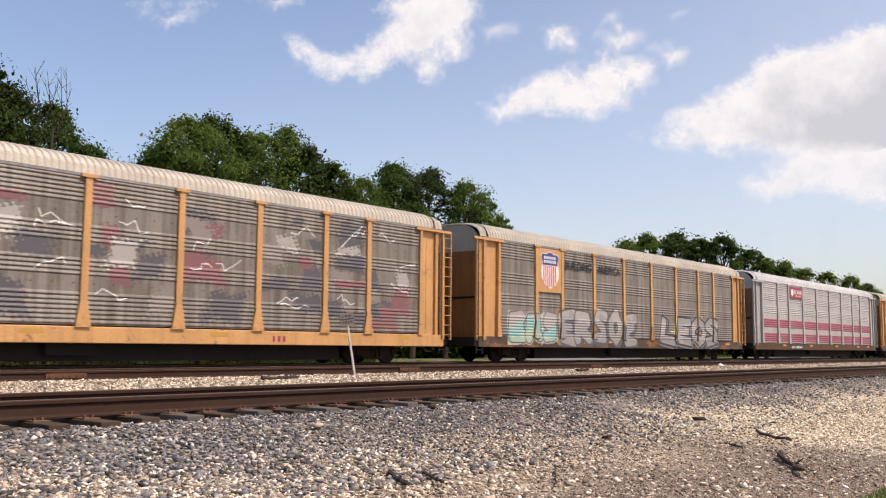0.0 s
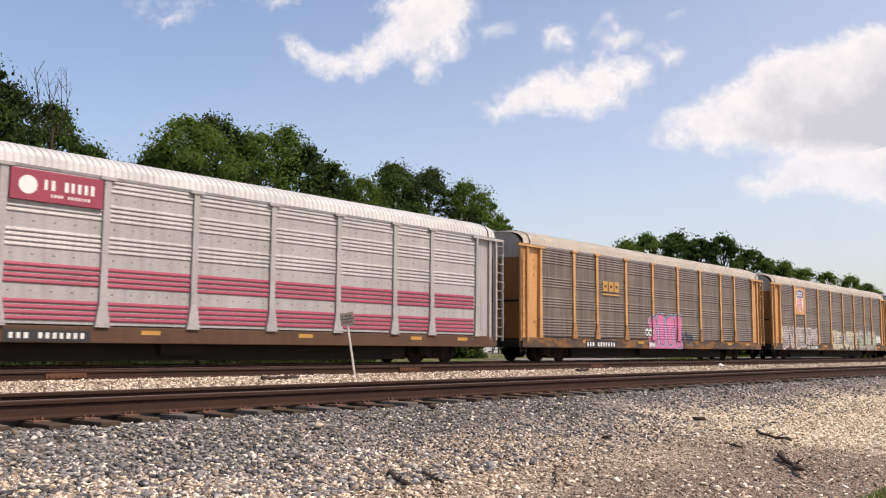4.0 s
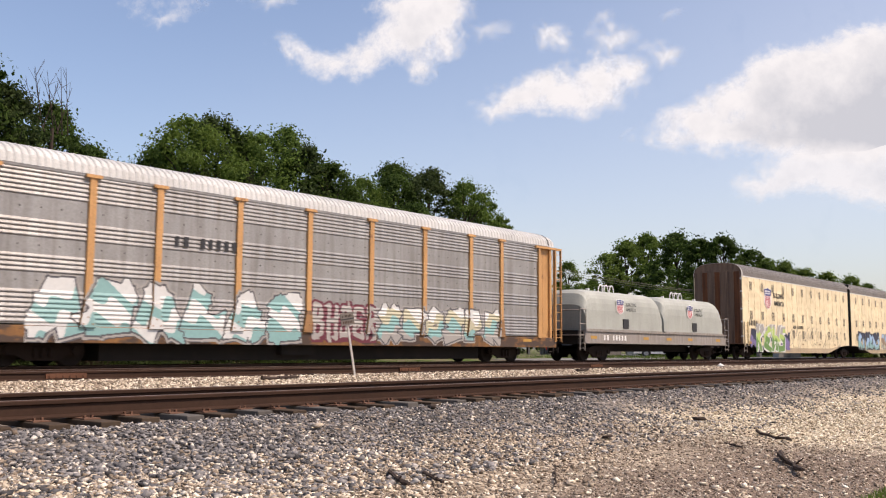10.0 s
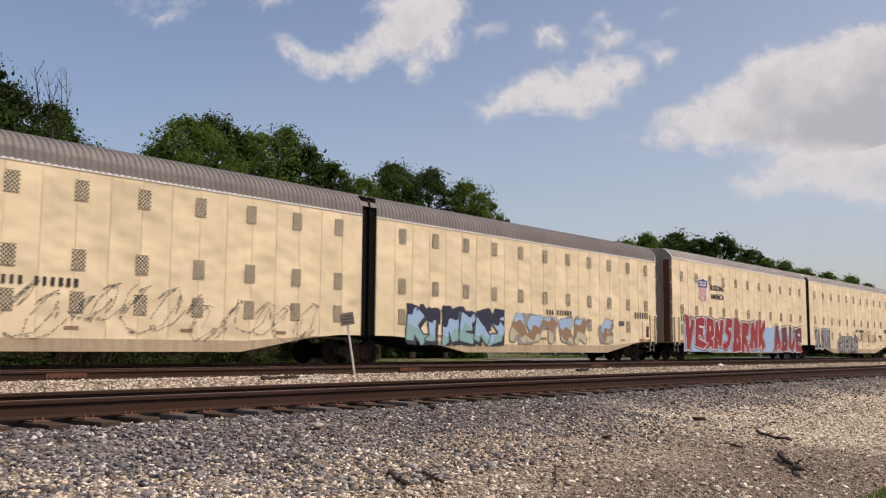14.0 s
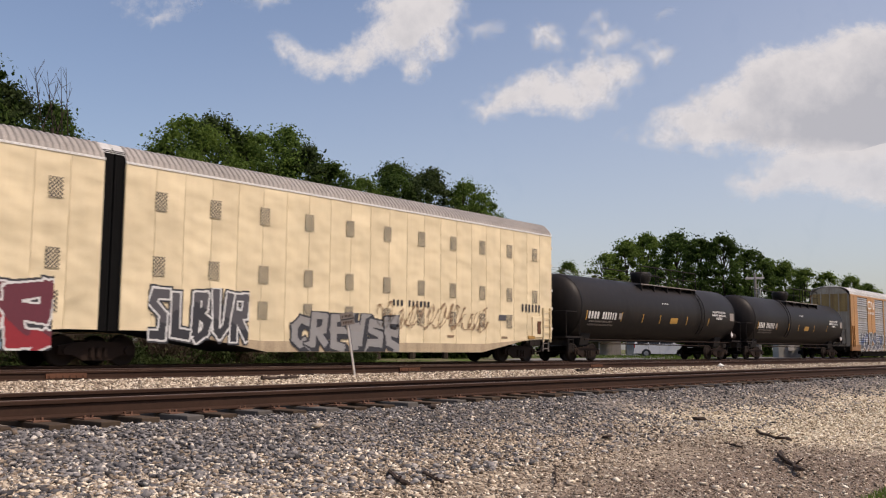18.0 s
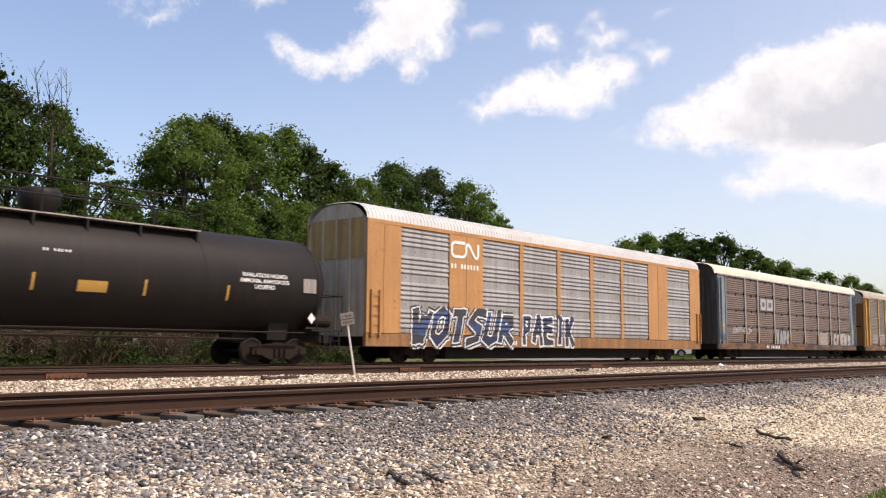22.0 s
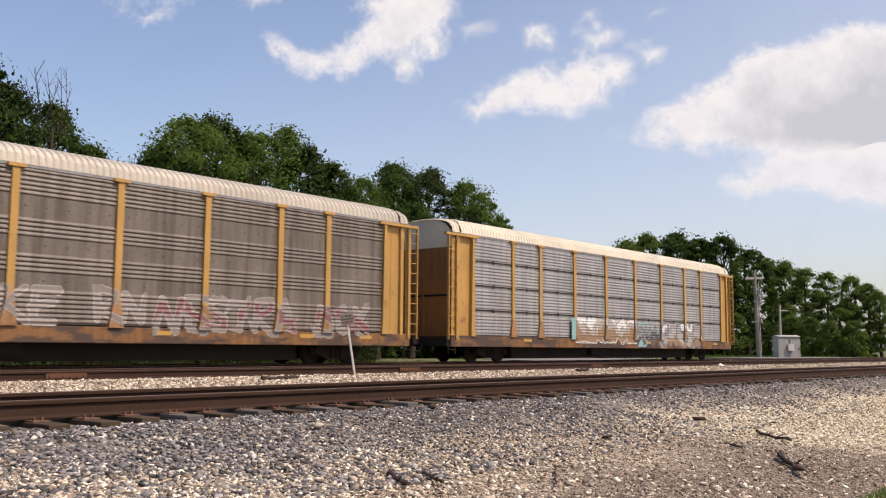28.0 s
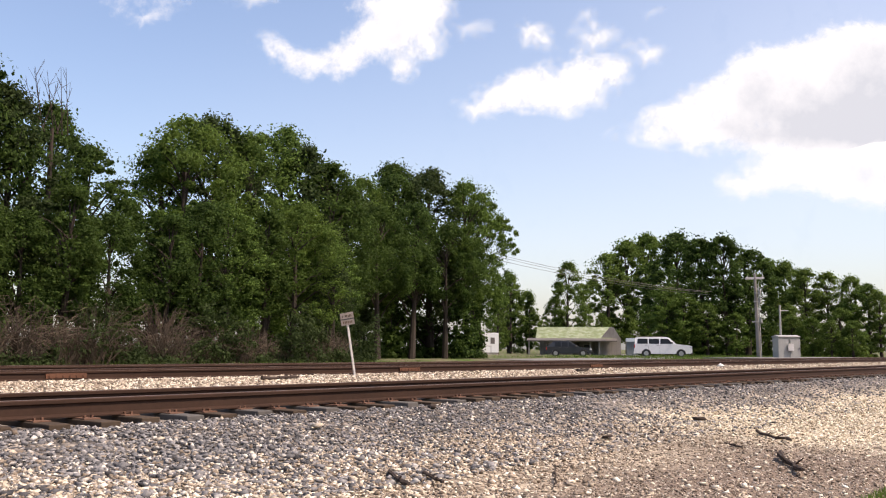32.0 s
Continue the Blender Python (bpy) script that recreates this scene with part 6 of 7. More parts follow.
LOW_ROW = ((94.6, 47.4, 8.0), (97.0, 48.0, 7.2), (95.5, 46.0, 7.4), (96.6, 43.6, 6.0), (98.1, 41.0, 5.0), (105.7, 37.6, 4.8), (104.6, 35.0, 4.6), (103.5, 32.6, 4.2), (104.3, 30.6, 4.2), (108.0, 39.0, 6.5), (110.0, 33.5, 5.8))
for i, (x, y, hgt) in enumerate(LOW_ROW):
    tree(x, y, hgt, FAR_KINDS[2 - i % 2], "low spreading green tree across the road", 1.5, "trees across the road", 12.0)
MID_ROW = ((119.5, 87.0, 13.0), (123.5, 86.5, 10.5), (122.2, 78.0, 14.6), (121.3, 79.8, 9.2), (119.0, 73.0, 7.4), (104.0, 78.0, 8.3), (113.0, 84.7, 5.6), (126.4, 74.4, 6.6), (136.5, 92.7, 6.0), (128.0, 84.0, 6.2))
for i, (x, y, hgt) in enumerate(MID_ROW):
    tree(x, y, hgt, FAR_KINDS[i % 2], "distant green tree behind the low house", 1.0, "trees behind the house", 12.0)
tree(121.1, 88.6, 13.6, CONE, "slender dark conifer behind the trailer", 1.0, "trees behind the house", 12.0)
tree(122.4, 85.5, 10.0, CONE, "slender dark conifer behind the trailer", 0.9, "trees behind the house", 12.0)


def wood_edge(name, x0, x1, y0, y1, z1, clumps, per, size, seed, material, label, skew=0.12):
    rnd = random.Random(seed)
    cs = []
    for _ in range(clumps):
        u = rnd.random()
        y = y0 + (y1 - y0) * rnd.random()
        cs.append((x0 + (x1 - x0) * u, y + skew * (x1 - x0) * u, ground_z(y) + z1 * rnd.random() ** 1.3 * (0.55 + 0.45 * math.sin(u * 23 + seed))))
    ob = thing(name, leaves_mesh(name, cs, [rnd.uniform(0.3, 0.6) for _ in cs], per, size, seed, material), None, label, "undergrowth", kind="stuff")
    return ob


wood_edge("undergrowth", 12.5, 36, 36.5, 39.0, 6.5, 330, 45, 0.26, 71, LEAF_DEEP, "dense dark green undergrowth filling the wood")
wood_edge("undergrowth", 13.0, 32, 29.7, 31.0, 2.6, 330, 50, 0.13, 72, LEAF_DULL, "low grey-green bushes along the tracks", 0.055)
wood_edge("undergrowth", 35, 54.5, 42.5, 45, 6.0, 400, 40, 0.28, 73, LEAF_DEEP, "dense dark undergrowth below the trees", 0.08)
wood_edge("undergrowth", 33, 53.5, 42.0, 44, 2.4, 320, 40, 0.26, 75, LEAF_DEEP, "dense dark bushes below the trees", 0.05)
wood_edge("undergrowth", 48.6, 51.5, 39.4, 40.6, 3.9, 130, 50, 0.2, 76, LEAF_DEEP, "dark leafy bushes at the foot of the last tree", 0.05)
wood_edge("undergrowth", 93, 125, 44, 50, 4.5, 200, 30, 0.5, 74, LEAF_DEEP, "dark hedge below the far trees")
wood_edge("undergrowth", 104, 112, 30, 44, 3.0, 240, 30, 0.4, 77, LEAF_FAR, "green bushes below the far trees", 0.0)


def build_brush():
    """Arching dry stems in tangled domes."""
    rs = random.Random(8)
    s = Shape()
    for k in range(24):
        cx = 12.8 + 17.5 * rs.random()
        cy, dome = 30.3 + 0.07 * (cx - 12) + rs.uniform(-0.3, 0.7), rs.uniform(0.7, 1.9) * (1.25 if cx < 21 else 0.8)
        for j in range(80):
            a, e = rs.uniform(0, math.tau), rs.uniform(0.5, 1.35)
            x, y = cx + rs.uniform(-0.4, 0.4), cy + rs.uniform(-0.3, 0.3)
            z = ground_z(y) - 0.05 + rs.uniform(0, 0.5)
            reach = dome * rs.uniform(0.4, 1.1)
            p = [(x, y, z)]
            for i in (1, 2, 3):
                t = i / 3
                p.append((x + reach * t * e * math.cos(a) + rs.uniform(-0.08, 0.08), y + 0.7 * reach * t * e * math.sin(a), z + dome * (math.sin(t * 2.0) * (1.25 - 0.62 * e)) + rs.uniform(-0.08, 0.08)))
            for i in range(3):
                s.tube(p[i], p[i + 1], 0.011 - 0.002 * i, 3, 0.009 - 0.002 * i)
    return thing("brush", s, DRY, "tangle of dry brown stems along the wood", "brush", kind="stuff")


build_brush()
dead = Shape()
rs = random.Random(4)
for k in range(9):
    a = rs.uniform(-0.9, 0.9)
    p = (16.4 + rs.uniform(-0.3, 0.9), 33.6, 8.6)
    q = (p[0] + 1.0 * math.sin(a), 33.6 + rs.uniform(-0.4, 0.4), 8.6 + 2.7 * math.cos(a))
    dead.tube(p, q, 0.022, 5, 0.007)
    for j in range(3):
        t = rs.uniform(0.4, 0.9)
        m = tuple(p[i] + (q[i] - p[i]) * t for i in range(3))
        dead.tube(m, (m[0] + rs.uniform(-0.5, 0.5), m[1], m[2] + rs.uniform(0.3, 0.8)), 0.010, 4, 0.004)
dead.tube((16.6, 33.7, ground_z(33.7)), (16.6, 33.6, 8.8), 0.14, 7, 0.07)
thing("dead_tree", dead, BARK, "bare dead tree with grey twigs among green ones", "tree")


def build_grass(name, x0, x1, y0, y1, n, h, seed, label):
    rs = np.random.RandomState(seed)
    x, y = rs.uniform(x0, x1, n), rs.uniform(y0, y1, n)
    z = np.array([ground_z(v) for v in y]) - 0.01
    a, ln = rs.uniform(0, math.tau, n), h * rs.uniform(0.4, 1.2, n)
    dx, dy = np.cos(a), np.sin(a)
    w = 0.004 + 0.04 * h
    v = np.stack([np.stack([x - dy * w, y + dx * w, z], 1), np.stack([x + dy * w, y - dx * w, z], 1), np.stack([x + dx * ln * 0.35, y + dy * ln * 0.35, z + ln], 1)], 1).reshape(-1, 3)
    me = bpy.data.meshes.new(name)
    me.from_pydata(v, [], np.arange(3 * n).reshape(-1, 3).tolist())
    me.materials.append(LEAF_FRESH)
    thing(name, me, None, label, "grass", kind="stuff")


build_grass("grass", 7.4, 9.2, 1.6, 2.35, 2200, 0.06, 81, "tuft of short green grass on the dirt")
build_grass("grass", 13, 34, 28.9, 30.4, 1600, 0.3, 82, "weedy green grass along the wood")
build_grass("grass", 60, 105, 27.5, 46, 9000, 0.28, 83, "rough green verge beside the road")


# ---- stones ----
def stone_material(name, low, mid, high, palest, split=0.74):
    m, n, l, b = nodes_of(name)
    geo = n.new("ShaderNodeNewGeometry")
    r = n.new("ShaderNodeValToRGB")
    e = r.color_ramp.elements
    e[0].position, e[0].color = 0.0, (*low, 1)
    e[1].position, e[1].color = 1.0, (*palest, 1)
    e.new(0.4).color = (*mid, 1)
    e.new(split).color = (*high, 1)
    l.new(geo.outputs["Random Per Island"], r.inputs[0])
    f = noise_node(n, l, 60.0, 3, shift=False)
    l.new(mixed(n, l, ramp(n, l, f, 0.4, 0.7, (0, 0, 0, 1), (0.4, 0.4, 0.4, 1)), r.outputs[0], tuple(c * 0.5 for c in mid)), b.inputs["Base Color"])
    b.inputs["Roughness"].default_value = 0.85
    b.inputs["Specular IOR Level"].default_value = 0.15
    return m


GREY_STONE = stone_material("grey_ballast_stone", (0.040, 0.038, 0.038), (0.135, 0.129, 0.128), (0.27, 0.252, 0.242), (0.66, 0.60, 0.52), 0.86)
TAN_STONE = stone_material("tan_gravel_stone", (0.12, 0.088, 0.064), (0.33, 0.262, 0.196), (0.62, 0.52, 0.395), (0.86, 0.78, 0.64))
PEBBLE = stone_material("mixed_pebble_stone", (0.068, 0.050, 0.038), (0.165, 0.122, 0.092), (0.44, 0.36, 0.28), (0.80, 0.72, 0.60))
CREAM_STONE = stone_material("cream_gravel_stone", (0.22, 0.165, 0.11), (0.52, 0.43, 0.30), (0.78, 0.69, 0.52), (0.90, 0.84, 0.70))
BLOCK_V = 0.72 * np.array([(x, y, z) for x in (-1, 1) for y in (-1, 1) for z in (-1, 1)], float)
BLOCK_F = np.array([(0, 1, 3), (0, 3, 2), (4, 6, 7), (4, 7, 5), (0, 4, 5), (0, 5, 1), (2, 3, 7), (2, 7, 6), (0, 2, 6), (0, 6, 4), (1, 5, 7), (1, 7, 3)])
OCT_V = np.array([(1, 0, 0), (-1, 0, 0), (0, 1, 0), (0, -1, 0), (0, 0, 1), (0, 0, -1)], float)
OCT_F = np.array([(0, 2, 4), (2, 1, 4), (1, 3, 4), (3, 0, 4), (2, 0, 5), (1, 2, 5), (3, 1, 5), (0, 3, 5)])


def scatter(name, pts, sizes, material, label, seed, coarse=False):
    rs = np.random.RandomState(seed)
    bv, bf = (OCT_V, OCT_F) if coarse else (BLOCK_V, BLOCK_F)
    n, k = len(pts), len(bv)
    sh = bv[None] * rs.uniform(0.45, 1.45, (n, k, 1)) * rs.uniform(0.35, 1.6, (n, 1, 3))
    q = rs.normal(size=(n, 4))
    q /= np.linalg.norm(q, axis=1)[:, None]
    w, x, y, z = q.T
    rot = np.stack([np.stack([1 - 2 * (y * y + z * z), 2 * (x * y - w * z), 2 * (x * z + w * y)], 1), np.stack([2 * (x * y + w * z), 1 - 2 * (x * x + z * z), 2 * (y * z - w * x)], 1),
                    np.stack([2 * (x * z - w * y), 2 * (y * z + w * x), 1 - 2 * (x * x + y * y)], 1)], 1)
    v = np.einsum("nij,nkj->nki", rot, sh * np.array([1, 0.85, 0.7])) * sizes[:, None, None] * np.array([1.15, 1.15, 0.72]) + pts[:, None]
    f = (bf[None] + (np.arange(n) * k)[:, None, None]).reshape(-1, 3)
    me = bpy.data.meshes.new(name)
    me.vertices.add(n * k)
    me.vertices.foreach_set("co", v.reshape(-1))
    me.loops.add(f.size)
    me.loops.foreach_set("vertex_index", f.reshape(-1).astype(np.int32))
    me.polygons.add(len(f))
    me.polygons.foreach_set("loop_start", np.arange(0, f.size, 3, dtype=np.int32))
    me.materials.append(material)
    me.update(calc_edges=True)
    me.validate()
    return thing(name, me, None, label, "gravel", kind="stuff")


def build_stones():
    rs = np.random.RandomState(3)

    def fan(n, far):
        a = np.radians(rs.uniform(21, 78, n))
        r = 5.2 * (far / 5.2) ** rs.random_sample(n)
        x, y = r * np.sin(a), r * np.cos(a)
        toe = 6.55 + 0.4 * np.clip(5.6 - x, 0.0, 3.0) + 0.25 * np.sin(x * 0.9 + 1.0) + 0.2 * np.sin(x * 2.3 + y) + 0.35 * rs.normal(size=n)
        return x, y, r, toe

    def lay(name, x, y, r, s, material, label, seed):
        z = np.array([ground_z(v) for v in y]) + np.array([0.05 * noise.noise((u * 0.4, v * 0.4, 0)) if v < 8 else 0 for u, v in zip(x, y)])
        p = np.stack([x, y, z + s * rs.uniform(0.0, 0.7, s.size)], 1)
        near = (r < 9.5) & (s > 0.017)
        scatter(name, p[near], s[near], material, label, seed)
        scatter(name, p[~near], s[~near], material, label, seed + 10, True)

    x, y, r, toe = fan(190000, 48)
    m = (y > toe) & (y < 8.84)
    lay("ballast", x[m], y[m], r[m], rs.uniform(0.010, 0.029, m.sum()) * (1 + np.clip(r[m] - 14, 0, 30) * 0.02), GREY_STONE, "grey crushed-stone ballast beside the rails", 5)
    pale = m & (rs.random_sample(m.size) < 0.07)
    lay("ballast", x[pale] + 0.03, y[pale], r[pale], rs.uniform(0.012, 0.032, pale.sum()), TAN_STONE, "pale stones among the grey ballast", 7)
    x, y, r, toe = fan(170000, 40)
    bare = np.clip(1.45 - 0.42 * np.hypot((x - 8.5) * 0.5, (y - 3.2) * 1.0), 0, 0.9)
    m = (y <= toe) & (y > 1.9) & (rs.random_sample(x.size) > bare)
    # Stones further along the line take a paler cream colour.
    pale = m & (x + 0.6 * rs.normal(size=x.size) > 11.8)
    m = m & ~pale
    lay("gravel", x[m], y[m], r[m], rs.uniform(0.008, 0.024, m.sum()) * (1 + np.clip(r[m] - 9, 0, 30) * 0.045), TAN_STONE, "tan gravel scattered over brown dirt", 6)
    lay("gravel", x[pale], y[pale], r[pale], rs.uniform(0.008, 0.022, pale.sum()) * (1 + np.clip(r[pale] - 9, 0, 30) * 0.035), CREAM_STONE, "pale cream gravel past the bare dirt", 14)
    mid = (y <= toe) & (y > 5.2) & (rs.random_sample(x.size) < 0.22)
    lay("gravel", x[mid], y[mid] + 0.02, r[mid], rs.uniform(0.012, 0.034, mid.sum()), GREY_STONE, "grey stones strewn below the ballast", 8)
    x, y, r, toe = fan(90000, 22)
    m = (y <= toe) & (y > 1.7) & (y < 5.6)
    lay("gravel", x[m], y[m], r[m], rs.uniform(0.004, 0.014, m.sum()) * (1 + np.clip(r[m] - 8, 0, 30) * 0.03), PEBBLE, "small brown and cream pebbles in the dirt", 12)
    n = 26000
    a = np.radians(rs.uniform(22, 76, n))
    y = rs.uniform(16.0, 19.1, n)
    x = y * np.tan(a)
    z = np.array([ground_z(v) for v in y])
    s = rs.uniform(0.02, 0.05, n)
    scatter("gravel", np.stack([x, y, z + s * 0.3], 1), s, TAN_STONE, "pale pinkish ballast between the tracks", 9, True)


build_stones()
STICK = paint("dark_broken_wood", (0.07, 0.052, 0.042), (0.025, 0.02, 0.018), 0.6, 0.9, streak=False)


def stick(p, q, r, label, name="stick", material=STICK):
    rs = random.Random(int(p[0] * 100))
    p, q = Vector((*p, ground_z(p[1]) + r)), Vector((*q, ground_z(q[1]) + r * 1.3))
    L = (q - p).length
    pts = [p.lerp(q, t / 5) + Vector((rs.uniform(-0.03, 0.03) * L, rs.uniform(-0.03, 0.03) * L, rs.uniform(0, 0.03) * L)) for t in range(6)]
    s = Shape()
    for k in range(5):
        s.tube(pts[k], pts[k + 1], r * rs.uniform(0.8, 1.2), 6, r * rs.uniform(0.6, 1.1) * (1 - 0.08 * k))
    s.tube(pts[2], pts[2] + (q - p) * 0.3 + Vector((0.08, 0.1, 0.05)) * L, r * 0.5, 5, r * 0.15)
    s.tube(pts[3], pts[3] + (q - p) * 0.2 + Vector((-0.1, -0.06, 0.08)) * L, r * 0.4, 5, r * 0.15)
    thing(name, s, material, label, "debris", group="sticks on the gravel")


stick((12.6, 5.0), (11.7, 4.2), 0.022, "straight brown stick lying on the gravel")
stick((10.2, 3.8), (8.9, 3.1), 0.03, "dark broken branch lying on the dirt")
stick((11.0, 4.8), (10.6, 4.4), 0.014, "short dark stick on the gravel")
stick((5.95, 5.66), (5.62, 5.1), 0.022, "charred piece of wood on the gravel")
stick((6.22, 5.45), (5.95, 5.0), 0.018, "dark splinter of wood on the gravel")
stick((8.25, 6.6), (8.0, 6.2), 0.011, "thin dark stick on the gravel")
stick((7.4, 4.9), (6.6, 4.35), 0.009, "thin crooked twig on the dirt")
stick((14.4, 17.9), (15.6, 18.0), 0.05, "dark broken tie piece beside the rail")
stick((28.6, 17.9), (29.6, 18.0), 0.05, "dark broken tie piece beside the rail")
big = np.array([[7.05, 7.75, ground_z(7.75) + 0.05], [9.6, 8.3, ground_z(8.3) + 0.03], [42.0, 18.3, -0.16], [10.1, 5.9, ground_z(5.9) + 0.03], [5.6, 4.3, ground_z(4.3) + 0.02], [13.6, 6.3, ground_z(6.3) + 0.03]])
for k, (p, s, lab, mm) in enumerate(zip(big, (0.07, 0.05, 0.10, 0.05, 0.06, 0.07), ("large pinkish stone on the ballast", "dark stone on the ballast", "white lump between the tracks", "brown clod on the dirt", "tan clod on the dirt", "dark clod on the gravel"),
                                (TAN_STONE, STICK, WHITE, STICK, TAN_STONE, STICK))):
    scatter("stone", np.array([p]), np.array([s]), mm, lab, 90 + k)["kind"] = "thing"

# ---- trackside sign ----
SIGN_GREY = paint("faded_sign_board", (0.25, 0.215, 0.19), (0.11, 0.09, 0.075), 0.6, 0.75)
POST_WHITE = paint("whitewashed_post", (0.62, 0.58, 0.54), (0.3, 0.25, 0.2), 0.4, 0.7)
trackside = tagged(new("trackside_sign"), "small faded board on a leaning white post", "sign")
trackside.matrix_basis = Matrix.Translation((17.82, 18.2, -0.30)) @ Matrix.Rotation(radians(-12.5), 4, "Y") @ Matrix.Rotation(radians(-28), 4, "Z")
part("post", Shape().prism([(-0.025, -0.03), (0.025, -0.03), (0.025, 0.03), (-0.025, 0.03)], "z", 0.0, 1.62), POST_WHITE, trackside, "thin white post")
board = part("board", Shape().bevelled(-0.19, 0.19, -0.05, -0.03, 1.50, 1.84, 0.006), SIGN_GREY, trackside, "grey-brown two-row board")
part("board_line", Shape().box(-0.19, 0.19, -0.056, -0.05, 1.655, 1.68), BLACK, board)
bars("board_marks", -0.14, 0.14, 1.55, 1.61, -0.05, 6, RUST, board, "faded marks", 2)
bars("board_marks", -0.14, 0.14, 1.72, 1.78, -0.05, 7, STICK, board, "faded marks", 3)

# ---- road, house, vehicles and poles beyond the tracks ----
ASPHALT = paint("sunlit_worn_asphalt", (0.20, 0.19, 0.18), (0.12, 0.11, 0.1), 0.5, 0.9, streak=False)


def far_road():
    s = Shape()
    pts = [(45, 33.0), (54, 33.6), (66, 36.0), (82, 42.0), (104, 56.0), (140, 80.0)]
    s.rings([[(x - 3.5 * 0.4, y - 3.5 * 0.9, max(ground_z(y - 3), ground_z(y + 3)) + 0.02) for x, y in pts], [(x + 3.5 * 0.4, y + 3.5 * 0.9, max(ground_z(y - 3), ground_z(y + 3)) + 0.02) for x, y in pts]])
    return thing("road", s, ASPHALT, "pale worn asphalt road behind the tracks", "road", kind="structure")


far_road()
thing("road_crossing", Shape().prism([(44, -0.6), (44, -0.03), (66, -0.03), (66, -0.6)], "y", 26.3, 33.0), ASPHALT, "pale asphalt ramp up to the tracks", "road", (28.0, 0.0, 0.0), kind="structure")
SHINGLE = paint("mossy_green_roof", (0.17, 0.21, 0.10), (0.55, 0.55, 0.48), 0.55, 0.8, streak=False)
SIDING = paint("weathered_grey_siding", (0.33, 0.30, 0.27), (0.16, 0.14, 0.12), 0.6, 0.85)
TRIM_DARK = plain("dark_trim", (0.10, 0.085, 0.07))
VIEW = Vector((0.847, 0.531, 0)).normalized()
house = tagged(new("house"), "low house with mossy green roof and open porch", "house")
house.matrix_basis = Matrix.Translation((110.0, 69.0, -0.6)) @ Matrix.Rotation(math.atan2(-VIEW.x, VIEW.y), 4, "Z")
part("wall", Shape().box(-5.0, 5.6, 2.2, 7.0, 0, 2.5), SIDING, house, "shaded grey back wall of the porch")
part("side_room", Shape().box(3.3, 6.2, -0.6, 2.2, 0, 2.5).prism([(3.3, 2.5), (6.2, 2.5), (6.2, 2.6), (5.2, 4.2), (4.7, 4.2)], "y", -0.6, 2.2), SIDING, house, "weathered grey end wall")
part("roof", Shape().prism([(-0.9, 2.62), (2.8, 4.3), (6.8, 2.62), (6.8, 2.5), (2.8, 4.16), (-0.9, 2.5)], "x", -5.4, 5.0), SHINGLE, house, "mossy pale green roof")
part("porch_roof", Shape().prism([(-2.6, 2.35), (-0.85, 2.68), (-0.85, 2.56), (-2.6, 2.23)], "x", -6.6, 5.6), TRIM_DARK, house, "dark low porch roof")
for x in (-6.3, -3.4, -0.6, 2.0, 3.2):
    part("porch_post", Shape().box(x - 0.07, x + 0.07, -2.45, -2.3, 0, 2.25), SIDING, house)
part("door", Shape().bevelled(-0.4, 0.5, 2.14, 2.2, 0, 2.0, 0.01), TRIM_DARK, house, "dark door")
for x in (-3.6, 1.6):
    w = part("window", Shape().bevelled(x - 0.5, x + 0.5, 2.13, 2.2, 0.9, 1.9, 0.02), POST_WHITE, house, "small porch window")
    part("pane", Shape().box(x - 0.42, x + 0.42, 2.12, 2.13, 0.98, 1.82), BLACK, w)
thing("shed", Shape().bevelled(-1.6, 1.6, -1.2, 1.2, 0, 2.3, 0.03).prism([(-1.4, 2.3), (1.4, 2.3), (0, 2.8)], "x", -1.7, 1.7), BLUE_GREY, "small blue-grey shed beside the house", "shed", Matrix.Translation((119.5, 64.5, -0.6)) @ Matrix.Rotation(math.atan2(-VIEW.x, VIEW.y), 4, "Z"))
trailer = tagged(new("mobile_home"), "white mobile home with steps and railing", "house")
trailer.matrix_basis = Matrix.Translation((95.1, 73.2, -0.5)) @ Matrix.Rotation(math.atan2(-VIEW.x, VIEW.y) + 0.3, 4, "Z")
part("body", Shape().bevelled(-4.2, 1.7, 0, 3.0, 0.55, 3.1, 0.04), WHITE, trailer, "white siding body")
part("skirting", Shape().box(-4.1, 1.6, 0.05, 2.9, 0, 0.55), SIDING, trailer)
for x in (-1.0, 0.9):
    w = part("window", Shape().box(x - 0.28, x + 0.28, -0.02, 0.02, 1.7, 2.5), TRIM_DARK, trailer, "dark window")
part("steps", Shape().box(-0.6, 0.5, -0.9, 0, 0, 0.5).path([(-0.6, -0.9, 0.5), (-0.6, -0.9, 1.4), (0.5, -0.9, 1.4), (0.5, -0.9, 0.5)], 0.04), SIDING, trailer, "wooden steps with railing")

RUBBER = plain("tyre_rubber", (0.018, 0.018, 0.019), 0.8)
RIM = plain("alloy_rim", (0.36, 0.36, 0.37), 0.3, 0.8)
GLASS_DARK = plain("tinted_window_glass", (0.012, 0.013, 0.014), 0.3)
GLASS_DARK.node_tree.nodes["Principled BSDF"].inputs["Specular IOR Level"].default_value = 0.25
CAR_WHITE, CAR_GREY = plain("white_car_paint", (0.72, 0.71, 0.69), 0.25), plain("dark_grey_car_paint", (0.018, 0.020, 0.024), 0.35)
LIGHT_CLEAR, LIGHT_RED = plain("headlight_plastic", (0.55, 0.55, 0.56), 0.1), plain("tail_light_plastic", (0.35, 0.02, 0.02), 0.2)


